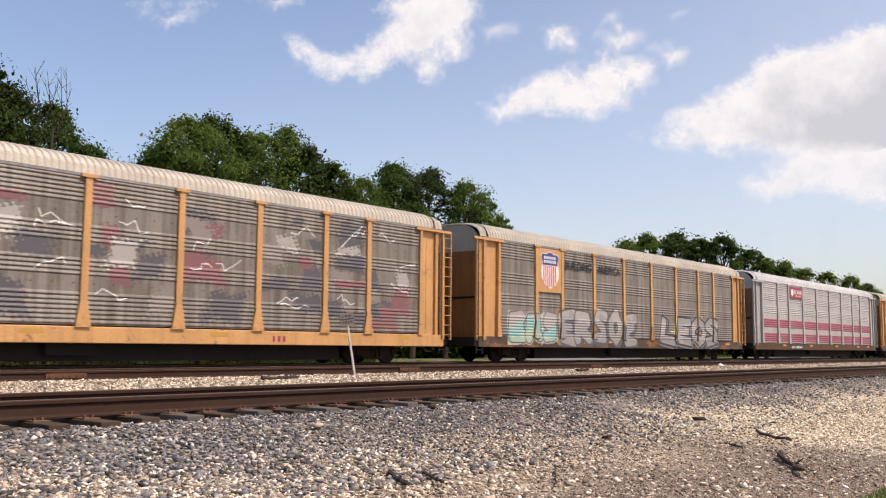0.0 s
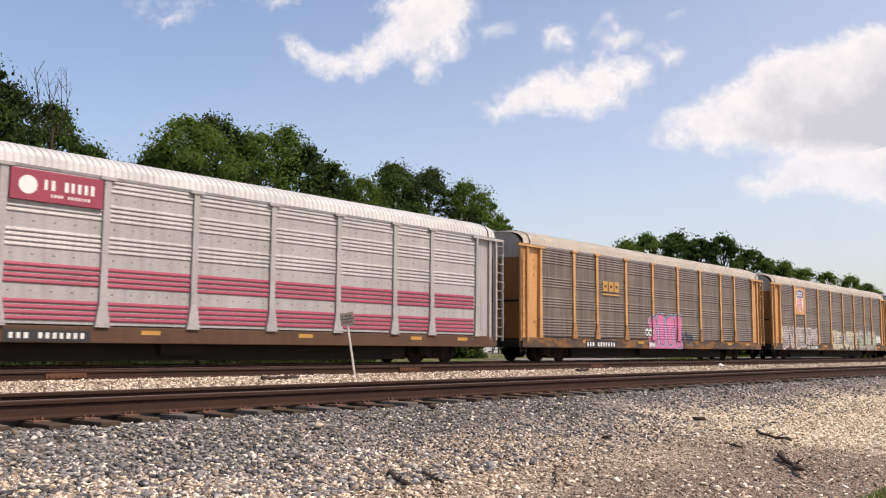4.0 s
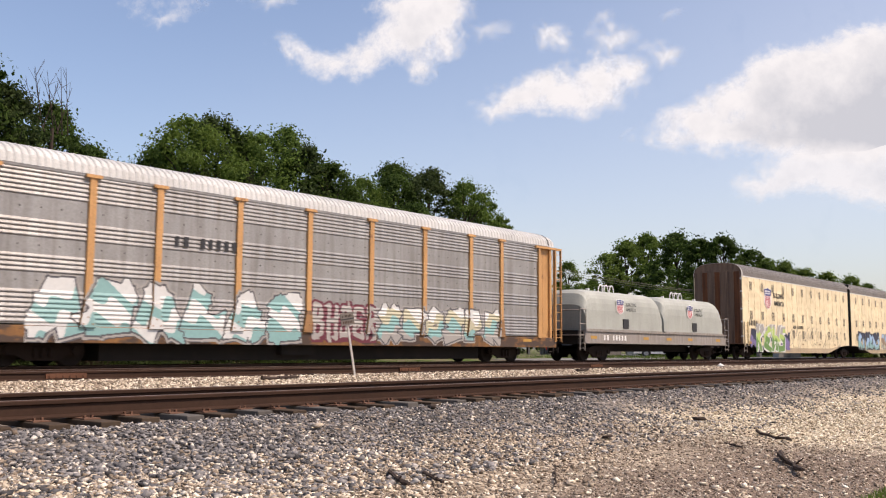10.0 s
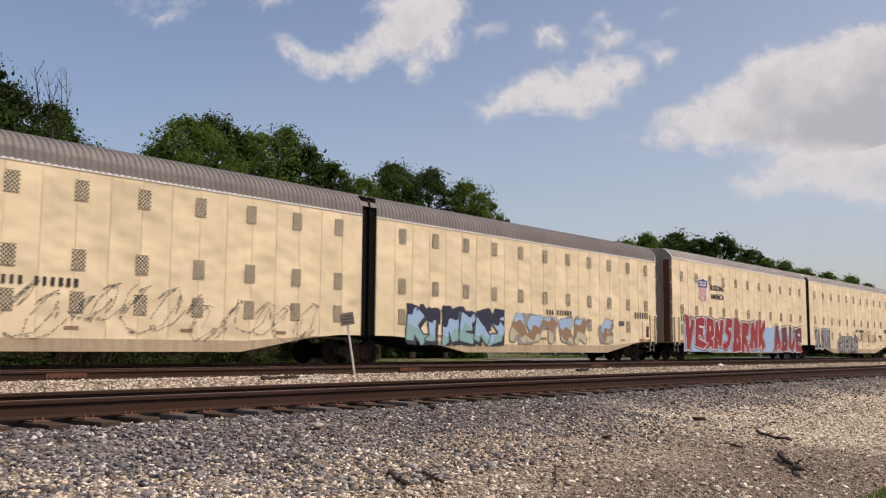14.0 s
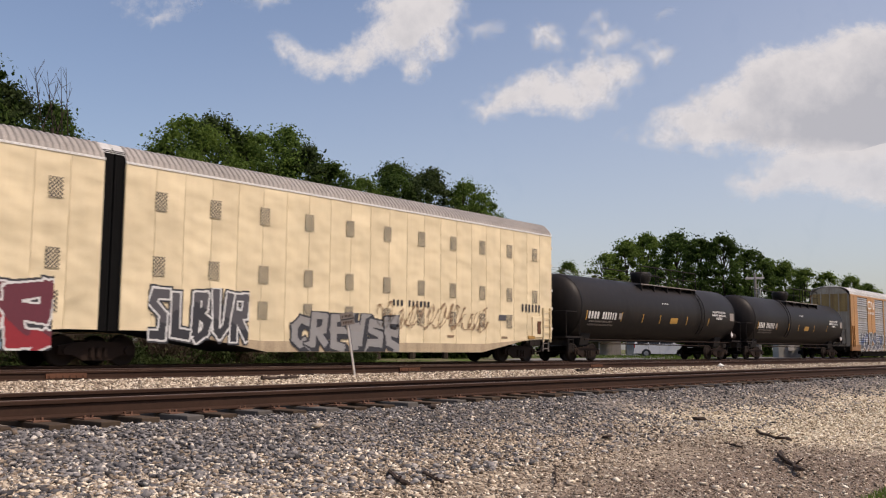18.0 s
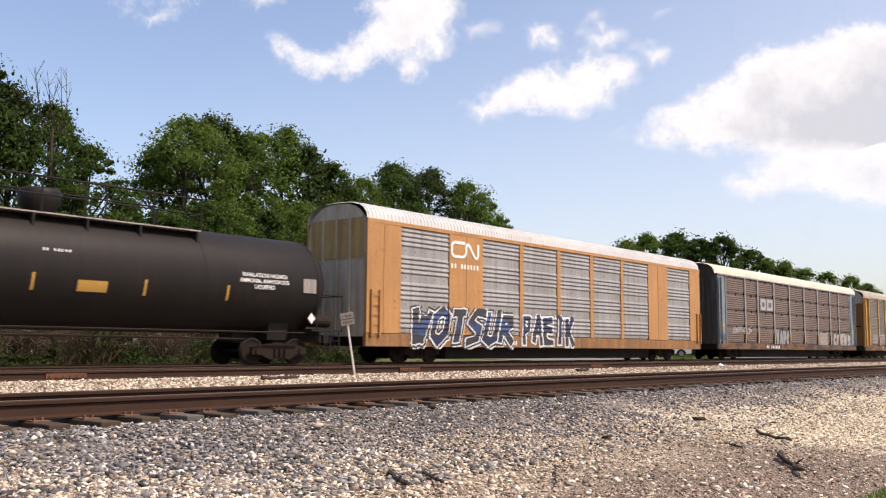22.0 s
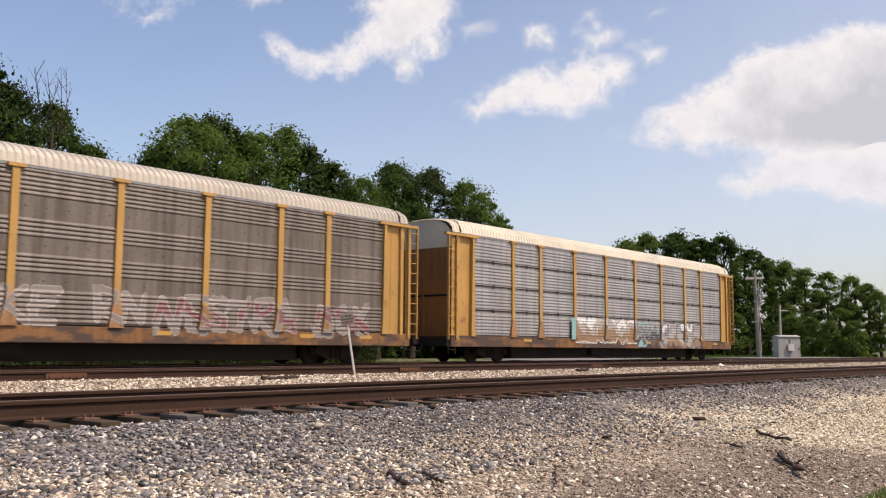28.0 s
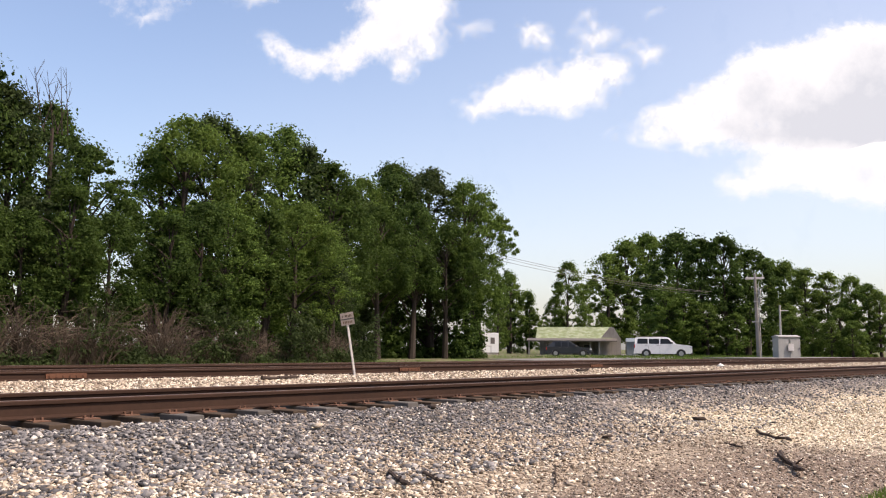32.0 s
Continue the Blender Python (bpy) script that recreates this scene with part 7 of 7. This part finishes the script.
def suv(label, paint_, x, y, z, length, height, low):
    """A parked sport-utility car; its nose points to +x of its own space."""
    car = tagged(new("parked_car"), label, "car", "parked cars")
    d = Vector((x, y, 0)).normalized()
    car.matrix_basis = Matrix.Translation((x, y, z)) @ Matrix.Rotation(math.atan2(-d.x, d.y), 4, "Z")
    h, L = height, length / 2
    belt = (0.60 if low else 0.625) * h
    wheel_x = (-L + 0.21 * length, L - 0.19 * length)
    r = 0.40

    def arch(cx):
        return [(cx + 0.45 * math.cos(a), 0.36 + 0.45 * math.sin(a)) for a in [math.pi * k / 8 for k in range(9)]][::-1]
    body = [(-L, 0.55), (-L + 0.04, 0.42)] + arch(wheel_x[0]) + arch(wheel_x[1]) + [(L - 0.08, 0.42), (L, 0.55), (L - 0.01, 0.55 * belt + 0.2), (L - 0.08, belt - 0.16), (L - 0.22, belt - 0.06), (L - 0.28 * length + 0.1, belt + 0.06), (-L + 0.06, belt + 0.06), (-L, 0.8)]
    part("body", Shape().prism(body, "y", -0.93, 0.93), paint_, car, "painted lower body")
    roof0, roof1 = -L + (0.14 if not low else 0.75), L - (0.40 if not low else 0.47) * length
    cabin = Shape()
    base = [(-L + 0.05, belt + 0.05), (L - 0.27 * length, belt + 0.05), (roof1, h - 0.06), (roof1 - 0.3, h), (roof0 + 0.2, h), (roof0, h - 0.08)]
    n = len(base)
    rows = [[(px, yy * (1.0 if pz < belt + 0.1 else 0.82), pz) for px, pz in base] for yy in (-0.9, 0.9)]
    cabin.add(rows[0] + rows[1], [tuple(range(n)), tuple(range(n, 2 * n))[::-1]] + [(i, n + i, n + (i + 1) % n, (i + 1) % n) for i in range(n)])
    part("cabin", cabin, paint_, car, "cabin with roof pillars")
    x_a, x_b = roof0 + 0.12, L - 0.33 * length
    span = (x_b - 0.15 - x_a) / 3
    for side in (-1, 1):
        for k in range(3):
            a, b = x_a + k * span + 0.05, x_a + (k + 1) * span - 0.04
            z0, z1 = belt + 0.08, h - (0.17 if not low else 0.12)
            top_b = b - 0.02 if k < 2 else min(b, roof1 - 0.05)
            yb, yt = side * 0.925, side * 0.80
            s = Shape().add([(a, yb - side * 0.02, z0), (b if k < 2 else b + 0.15, yb - side * 0.02, z0), (top_b, yt, z1), (a + 0.02, yt, z1), (a, yb - side * 0.06, z0), (b if k < 2 else b + 0.15, yb - side * 0.06, z0), (top_b, yt - side * 0.04, z1), (a + 0.02, yt - side * 0.04, z1)],
                            [(0, 1, 2, 3), (7, 6, 5, 4), (0, 4, 5, 1), (1, 5, 6, 2), (2, 6, 7, 3), (3, 7, 4, 0)])
            part("window", s, GLASS_DARK, car, "tinted side window")
    part("windscreen", Shape().add([(L - 0.275 * length, -0.8, belt + 0.12), (L - 0.275 * length, 0.8, belt + 0.12), (roof1 + 0.06, 0.66, h - 0.1), (roof1 + 0.06, -0.66, h - 0.1)], [(0, 1, 2, 3)]), GLASS_DARK, car, "windscreen")
    for wx in wheel_x:
        for side in (-1, 1):
            w = part("wheel", Shape().tube((wx, side * 0.72, r), (wx, side * 0.95, r), r, 20), RUBBER, car, "black tyre with rim")
            part("rim", Shape().tube((wx, side * 0.94, r), (wx, side * 0.962, r), r * 0.55, 12), RIM, w, "alloy rim")
    part("bumper", Shape().bevelled(L - 0.1, L + 0.05, -0.88, 0.88, 0.34, 0.58, 0.03), TRIM_DARK if not low else paint_, car)
    part("bumper", Shape().bevelled(-L - 0.05, -L + 0.1, -0.88, 0.88, 0.36, 0.6, 0.03), paint_, car)
    for side in (-1, 1):
        part("headlight", Shape().bevelled(L - 0.22, L + 0.0, *sorted((side * 0.6, side * 0.94)), belt - 0.28, belt - 0.1, 0.02), LIGHT_CLEAR, car, "clear headlight")
        part("tail_light", Shape().bevelled(-L - 0.01, -L + 0.1, *sorted((side * 0.72, side * 0.94)), belt - 0.3, belt + 0.02, 0.02), LIGHT_RED, car, "red tail light")
        part("mirror", Shape().bevelled(L - 0.36 * length, L - 0.36 * length + 0.16, *sorted((side * 0.93, side * 1.1)), belt + 0.1, belt + 0.26, 0.03), TRIM_DARK, car, "door mirror")
        for k in range(2):
            part("door_handle", Shape().box(x_a + (k + 1) * span - 0.25, x_a + (k + 1) * span - 0.08, *sorted((side * 0.93, side * 0.95)), belt - 0.06, belt - 0.02), TRIM_DARK, car)
            part("door_seam", Shape().box(x_a + (k + 1) * span, x_a + (k + 1) * span + 0.012, *sorted((side * 0.93, side * 0.934)), 0.42, belt + 0.02), BLACK, car)
    part("roof_rack", Shape().path([(roof0 + 0.4, -0.62, h + 0.03), (roof1 - 0.5, -0.62, h + 0.03)], 0.02).path([(roof0 + 0.4, 0.62, h + 0.03), (roof1 - 0.5, 0.62, h + 0.03)], 0.02), TRIM_DARK, car)
    return car


suv("white sport-utility car parked beside the road", CAR_WHITE, 80.3, 40.7, -0.17, 5.3, 1.93, False)
suv("dark grey crossover car parked before the house", CAR_GREY, 83.5, 53.2, -0.26, 4.75, 1.68, True)

WOOD_GREY = paint("grey_pole_timber", (0.30, 0.27, 0.245), (0.15, 0.13, 0.11), 0.5, 0.9)
GALV = paint("galvanised_cabinet", (0.38, 0.365, 0.33), (0.26, 0.24, 0.21), 0.5, 0.5, 0.1)
pole = tagged(new("utility_pole"), "grey timber utility pole with crossarm and hardware", "utility pole")
pole.matrix_basis = Matrix.Translation((85.6, 33.6, -0.2)) @ Matrix.Rotation(radians(-3), 4, "Y") @ Matrix.Rotation(radians(-60), 4, "Z")
part("shaft", Shape().tube((0, 0, 0), (0, 0, 8.0), 0.20, 10, 0.13), WOOD_GREY, pole, "grey timber shaft")
part("crossarm", Shape().bevelled(-0.85, 0.85, -0.1, 0.1, 7.45, 7.65, 0.01), POST_WHITE, pole, "timber crossarm")
for k, z in ((0, 3.4), (1, 5.3), (2, 6.1)):
    part("hardware", Shape().box(-0.45 + 0.2 * k, 0.25, -0.3, -0.18, z, z + 0.12).tube((0.35, -0.25, z - 0.1), (0.35, -0.25, z + 0.35), 0.1, 8), GALV, pole, "metal bracket")
part("conduit", Shape().path([(0.22, -0.22, 0), (0.22, -0.22, 7.0)], 0.05), GALV, pole, "pale conduit")
for x in (-0.7, 0.7):
    part("insulator", Shape().tube((x, 0, 7.64), (x, 0, 7.82), 0.05, 8, 0.03), POST_WHITE, pole)
cabinet = tagged(new("signal_cabinet"), "silver trackside signal cabinet with doors", "cabinet")
cabinet.matrix_basis = Matrix.Translation((82.8, 30.0, -0.35)) @ Matrix.Rotation(radians(-48), 4, "Z")
part("body", Shape().bevelled(-0.95, 0.95, -0.7, 0.7, 0.0, 2.1, 0.03), GALV, cabinet, "silver sheet body")
part("roof", Shape().prism([(-0.85, 2.1), (0.85, 2.1), (0.85, 2.16), (0, 2.3), (-0.85, 2.16)], "x", -1.0, 1.0), GALV, cabinet)
for x in (-0.55, 0.5):
    d = part("door", Shape().bevelled(x - 0.45, x + 0.45, -0.8, -0.75, 0.15, 1.95, 0.01), GALV, cabinet, "silver door")
    part("handle", Shape().box(x + 0.3, x + 0.36, -0.84, -0.8, 0.95, 1.2), TRIM_DARK, d)
part("meter_box", Shape().bevelled(-0.2, 0.3, -0.98, -0.8, 0.9, 1.5, 0.02), POST_WHITE, cabinet)
mast = tagged(new("service_mast"), "thin grey service mast beside the cabinet", "pole")
mast.location = (83.2, 30.6, -0.35)
part("shaft", Shape().tube((0, 0, 0), (0, 0, 5.0), 0.11, 8, 0.09), GALV, mast)
part("arm", Shape().path([(0, 0, 4.5), (0.5, -0.6, 4.5)], 0.04), GALV, mast)
pole_b = tagged(new("utility_pole"), "dark timber utility pole among the trees", "utility pole")
pole_b.location = (55.0, 43.4, -0.3)
part("shaft", Shape().tube((0, 0, 0), (0, 0, 9.0), 0.2, 9, 0.15), BARK, pole_b)
part("crossarm", Shape().box(-0.9, 0.9, -0.06, 0.06, 7.9, 8.05), BARK, pole_b)
for k, (za, zb, sag) in enumerate(((8.15, 6.3, 0.45), (7.75, 6.0, 0.45), (8.1, 6.25, 0.5))):
    pts = []
    for i in range(15):
        t = i / 14
        pts.append((55.0 + (86.5 - 55.0) * t, 43.4 + 0.2 * k + (38.5 - 43.4) * t, za + (zb - za) * t - sag * 4 * t * (1 - t)))
    thing("overhead_wire", Shape().path(pts, 0.016, 5), TRIM_DARK, "sagging dark overhead wire", "wire", group="overhead wires")
for k in range(3):
    pts = [(55.0 - 40 * t, 43.4 + 3 * t + 0.2 * k, 7.75 - 0.4 * (k == 1) - 2.0 * t * (1 - t)) for t in [i / 8 for i in range(9)]]
    thing("overhead_wire", Shape().path(pts, 0.016, 5), TRIM_DARK, "sagging dark overhead wire", "wire", group="overhead wires")
for x, y, s in ((92.0, 66.0, 1.0), (97.5, 63.5, 0.9)):
    thing("bush", leaves_mesh("bush", [(random.Random(k + int(x)).uniform(-0.7, 0.7) * s, random.Random(k + 9).uniform(-0.6, 0.6) * s, 0.35 + 0.5 * random.Random(k + 5).random()) for k in range(24)], [0.35] * 24, 40, 0.16, int(x), LEAF_DULL),
          None, "clipped brownish bush on the lawn", "bush", (x, y, ground_z(y)), "bushes on the lawn")

# ---- clouds: a far backdrop that drifts ----
CLOUD_FAR = 2600.0
RIGHT, UP = STILL.to_3x3().col[0], STILL.to_3x3().col[1]
FORWARD = -STILL.to_3x3().col[2]
UNIT = CLOUD_FAR * math.tan(radians(51.35 / 2))


def cloud_material():
    m, n, l, b = nodes_of("cloud_white")
    at, sh, most = n.new("ShaderNodeAttribute"), n.new("ShaderNodeAttribute"), n.new("ShaderNodeAttribute")
    at.attribute_name, sh.attribute_name, most.attribute_name = "cover", "shade", "most"
    tc = n.new("ShaderNodeTexCoord")

    def billows(scale, detail, rough):
        tx = n.new("ShaderNodeTexNoise")
        tx.inputs["Scale"].default_value, tx.inputs["Detail"].default_value, tx.inputs["Roughness"].default_value = scale, detail, rough
        l.new(tc.outputs["Object"], tx.inputs["Vector"])
        return tx.outputs["Fac"]

    def weigh(src, k, plus):
        ma = n.new("ShaderNodeMath")
        ma.operation = "MULTIPLY_ADD"
        l.new(src, ma.inputs[0])
        ma.inputs[1].default_value = k
        l.new(plus, ma.inputs[2])
        return ma.outputs[0]

    # Cover, broken up by large and small billows, each about 0.5 in the mean.
    depth = weigh(billows(0.013, 8.0, 0.60), 2.3, weigh(billows(0.045, 5.0, 0.6), 0.7, at.outputs["Fac"]))
    mr = n.new("ShaderNodeMapRange")
    mr.interpolation_type = "SMOOTHSTEP"
    mr.inputs["From Min"].default_value, mr.inputs["From Max"].default_value = 1.12, 2.35
    l.new(depth, mr.inputs["Value"])
    cap = n.new("ShaderNodeMath")
    cap.operation = "MULTIPLY"
    l.new(mr.outputs[0], cap.inputs[0])
    l.new(most.outputs["Fac"], cap.inputs[1])
    # Clouds glow; the shading of their undersides is put into the emission colour.
    em, tr, mx = n.new("ShaderNodeEmission"), n.new("ShaderNodeBsdfTransparent"), n.new("ShaderNodeMixShader")
    dim = weigh(billows(0.009, 5.0, 0.6), 0.9, sh.outputs["Fac"])
    l.new(ramp(n, l, dim, 0.50, 1.55, (0.905, 0.985, 1.07, 1), (0.60, 0.685, 0.80, 1)), em.inputs["Color"])
    em.inputs["Strength"].default_value = 0.735
    l.new(cap.outputs[0], mx.inputs[0])
    l.new(tr.outputs[0], mx.inputs[1])
    l.new(em.outputs[0], mx.inputs[2])
    l.new(mx.outputs[0], n["Material Output"].inputs["Surface"])
    n.remove(b)
    return m


CLOUD = cloud_material()
clouds = []


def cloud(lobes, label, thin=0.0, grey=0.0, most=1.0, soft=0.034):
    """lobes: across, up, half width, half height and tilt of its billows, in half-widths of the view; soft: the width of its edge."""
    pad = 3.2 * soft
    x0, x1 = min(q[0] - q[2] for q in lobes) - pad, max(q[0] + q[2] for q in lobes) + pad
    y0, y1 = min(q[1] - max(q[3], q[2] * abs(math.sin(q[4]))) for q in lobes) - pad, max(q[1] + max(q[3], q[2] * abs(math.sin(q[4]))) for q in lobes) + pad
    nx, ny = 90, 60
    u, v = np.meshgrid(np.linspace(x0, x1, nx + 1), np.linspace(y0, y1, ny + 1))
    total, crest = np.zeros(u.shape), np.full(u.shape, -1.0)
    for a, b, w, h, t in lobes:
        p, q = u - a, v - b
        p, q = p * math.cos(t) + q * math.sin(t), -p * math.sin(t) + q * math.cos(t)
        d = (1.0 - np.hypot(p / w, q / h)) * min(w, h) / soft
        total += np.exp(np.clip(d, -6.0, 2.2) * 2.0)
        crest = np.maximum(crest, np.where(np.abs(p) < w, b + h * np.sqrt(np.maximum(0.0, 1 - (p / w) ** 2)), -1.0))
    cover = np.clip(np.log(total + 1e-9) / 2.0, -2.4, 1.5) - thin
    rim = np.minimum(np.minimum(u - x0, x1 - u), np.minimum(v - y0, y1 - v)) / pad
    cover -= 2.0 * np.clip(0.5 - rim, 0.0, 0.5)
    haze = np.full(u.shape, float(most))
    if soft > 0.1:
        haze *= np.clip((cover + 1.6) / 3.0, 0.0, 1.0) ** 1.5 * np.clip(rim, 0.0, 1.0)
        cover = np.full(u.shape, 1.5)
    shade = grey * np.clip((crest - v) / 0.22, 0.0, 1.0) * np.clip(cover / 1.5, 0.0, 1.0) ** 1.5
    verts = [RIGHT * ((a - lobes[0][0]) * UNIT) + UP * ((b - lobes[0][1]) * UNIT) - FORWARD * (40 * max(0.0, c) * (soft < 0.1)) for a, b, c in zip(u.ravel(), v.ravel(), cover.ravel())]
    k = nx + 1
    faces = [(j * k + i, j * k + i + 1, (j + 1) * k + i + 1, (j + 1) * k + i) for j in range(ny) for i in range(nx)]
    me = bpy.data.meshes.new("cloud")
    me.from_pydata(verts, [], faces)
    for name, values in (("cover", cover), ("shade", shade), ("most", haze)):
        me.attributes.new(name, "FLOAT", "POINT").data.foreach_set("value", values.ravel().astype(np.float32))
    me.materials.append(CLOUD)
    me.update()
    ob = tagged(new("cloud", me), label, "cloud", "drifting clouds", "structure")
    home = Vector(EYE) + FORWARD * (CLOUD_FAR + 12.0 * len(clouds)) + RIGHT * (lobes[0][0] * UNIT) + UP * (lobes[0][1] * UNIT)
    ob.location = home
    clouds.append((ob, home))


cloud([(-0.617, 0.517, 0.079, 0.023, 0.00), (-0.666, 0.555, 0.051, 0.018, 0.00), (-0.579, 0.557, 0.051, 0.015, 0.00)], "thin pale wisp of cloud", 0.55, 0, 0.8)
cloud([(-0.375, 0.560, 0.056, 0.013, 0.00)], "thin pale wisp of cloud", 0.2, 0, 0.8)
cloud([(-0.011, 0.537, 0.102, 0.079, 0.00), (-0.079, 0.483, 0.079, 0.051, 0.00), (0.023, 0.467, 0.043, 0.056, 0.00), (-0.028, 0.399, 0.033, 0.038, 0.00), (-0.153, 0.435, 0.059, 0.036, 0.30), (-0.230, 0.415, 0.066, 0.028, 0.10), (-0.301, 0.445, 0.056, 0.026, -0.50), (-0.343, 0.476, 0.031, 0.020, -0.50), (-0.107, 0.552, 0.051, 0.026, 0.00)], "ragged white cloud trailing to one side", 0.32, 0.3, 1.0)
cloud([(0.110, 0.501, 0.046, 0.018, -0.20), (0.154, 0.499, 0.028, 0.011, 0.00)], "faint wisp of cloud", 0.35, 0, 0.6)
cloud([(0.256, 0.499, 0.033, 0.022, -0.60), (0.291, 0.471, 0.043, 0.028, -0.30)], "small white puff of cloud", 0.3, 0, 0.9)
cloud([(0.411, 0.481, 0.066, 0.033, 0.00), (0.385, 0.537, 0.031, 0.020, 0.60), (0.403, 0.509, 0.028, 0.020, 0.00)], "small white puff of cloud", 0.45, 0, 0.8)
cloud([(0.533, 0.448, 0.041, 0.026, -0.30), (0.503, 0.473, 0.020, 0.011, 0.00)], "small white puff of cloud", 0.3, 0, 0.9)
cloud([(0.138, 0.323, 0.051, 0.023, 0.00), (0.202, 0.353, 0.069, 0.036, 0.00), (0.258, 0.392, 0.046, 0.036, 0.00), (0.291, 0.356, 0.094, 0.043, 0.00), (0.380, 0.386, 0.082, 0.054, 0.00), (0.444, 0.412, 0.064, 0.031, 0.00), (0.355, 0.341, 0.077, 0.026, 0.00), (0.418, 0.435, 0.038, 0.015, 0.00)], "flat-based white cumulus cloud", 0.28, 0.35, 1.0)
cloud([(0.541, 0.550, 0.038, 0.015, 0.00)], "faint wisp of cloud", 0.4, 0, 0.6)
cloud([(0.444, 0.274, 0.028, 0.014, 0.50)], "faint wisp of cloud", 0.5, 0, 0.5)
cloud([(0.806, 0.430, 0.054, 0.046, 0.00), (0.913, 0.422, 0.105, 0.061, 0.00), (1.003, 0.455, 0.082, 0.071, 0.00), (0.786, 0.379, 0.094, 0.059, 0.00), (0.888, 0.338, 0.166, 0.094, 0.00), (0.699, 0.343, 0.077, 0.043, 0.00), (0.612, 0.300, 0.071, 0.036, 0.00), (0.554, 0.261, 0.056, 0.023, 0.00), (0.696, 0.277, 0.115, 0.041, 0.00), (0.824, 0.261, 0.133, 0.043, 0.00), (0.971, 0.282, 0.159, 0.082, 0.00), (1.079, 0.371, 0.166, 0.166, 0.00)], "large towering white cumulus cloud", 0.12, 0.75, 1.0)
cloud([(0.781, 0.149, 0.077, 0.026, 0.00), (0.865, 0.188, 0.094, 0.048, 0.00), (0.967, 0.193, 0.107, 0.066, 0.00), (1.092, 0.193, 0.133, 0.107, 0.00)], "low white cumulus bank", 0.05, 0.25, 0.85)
# Faint glowing sheet, added to whiten the sky low on the right.
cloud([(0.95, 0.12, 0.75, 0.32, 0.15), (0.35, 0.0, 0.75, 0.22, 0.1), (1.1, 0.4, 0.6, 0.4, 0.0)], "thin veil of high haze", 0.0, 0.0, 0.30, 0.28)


# ---- movement ----
def motions():
    """The train rolls by at a nearly even pace."""
    for ob, x_mid in cars:
        rows = []
        for k in range(17):
            t = 2.0 * k
            u = t - 16.0
            rows.append((t, Matrix.Translation((x_mid - 13.665 * u - 0.00718 * u * u, CENTRE, 0))))
        walk(ob, rows)
    # Every axle turns with the train's way; axles that turn alike share their keys.
    turned = {}
    for ob in wheelsets:
        x, radius = ob.location.x, ob.location.z
        key = (round(x, 3), round(radius, 3))
        if key not in turned:
            rows = []
            for k in range(961):
                u = k / 30.0 - 16.0
                way = 13.665 * (u + 16.0) + 0.00718 * (u * u - 256.0)
                rows.append((k / 30.0, Matrix.Translation((x, 0, radius)) @ Matrix.Rotation(-(way / radius) % math.tau, 4, "Y")))
            walk(ob, rows)
            turned[key] = ob.animation_data
        else:
            ob.rotation_mode = "QUATERNION"
            ob.animation_data_create()
            ob.animation_data.action = turned[key].action
            ob.animation_data.action_slot = turned[key].action_slot
    for ob, home in clouds:
        rows = [(t, Matrix.Translation(home - RIGHT * (0.058 * UNIT * t / 32.0) + UP * (0.005 * UNIT * t / 32.0))) for t in (0.0, 16.0, 32.0)]
        walk(ob, rows)


motions()
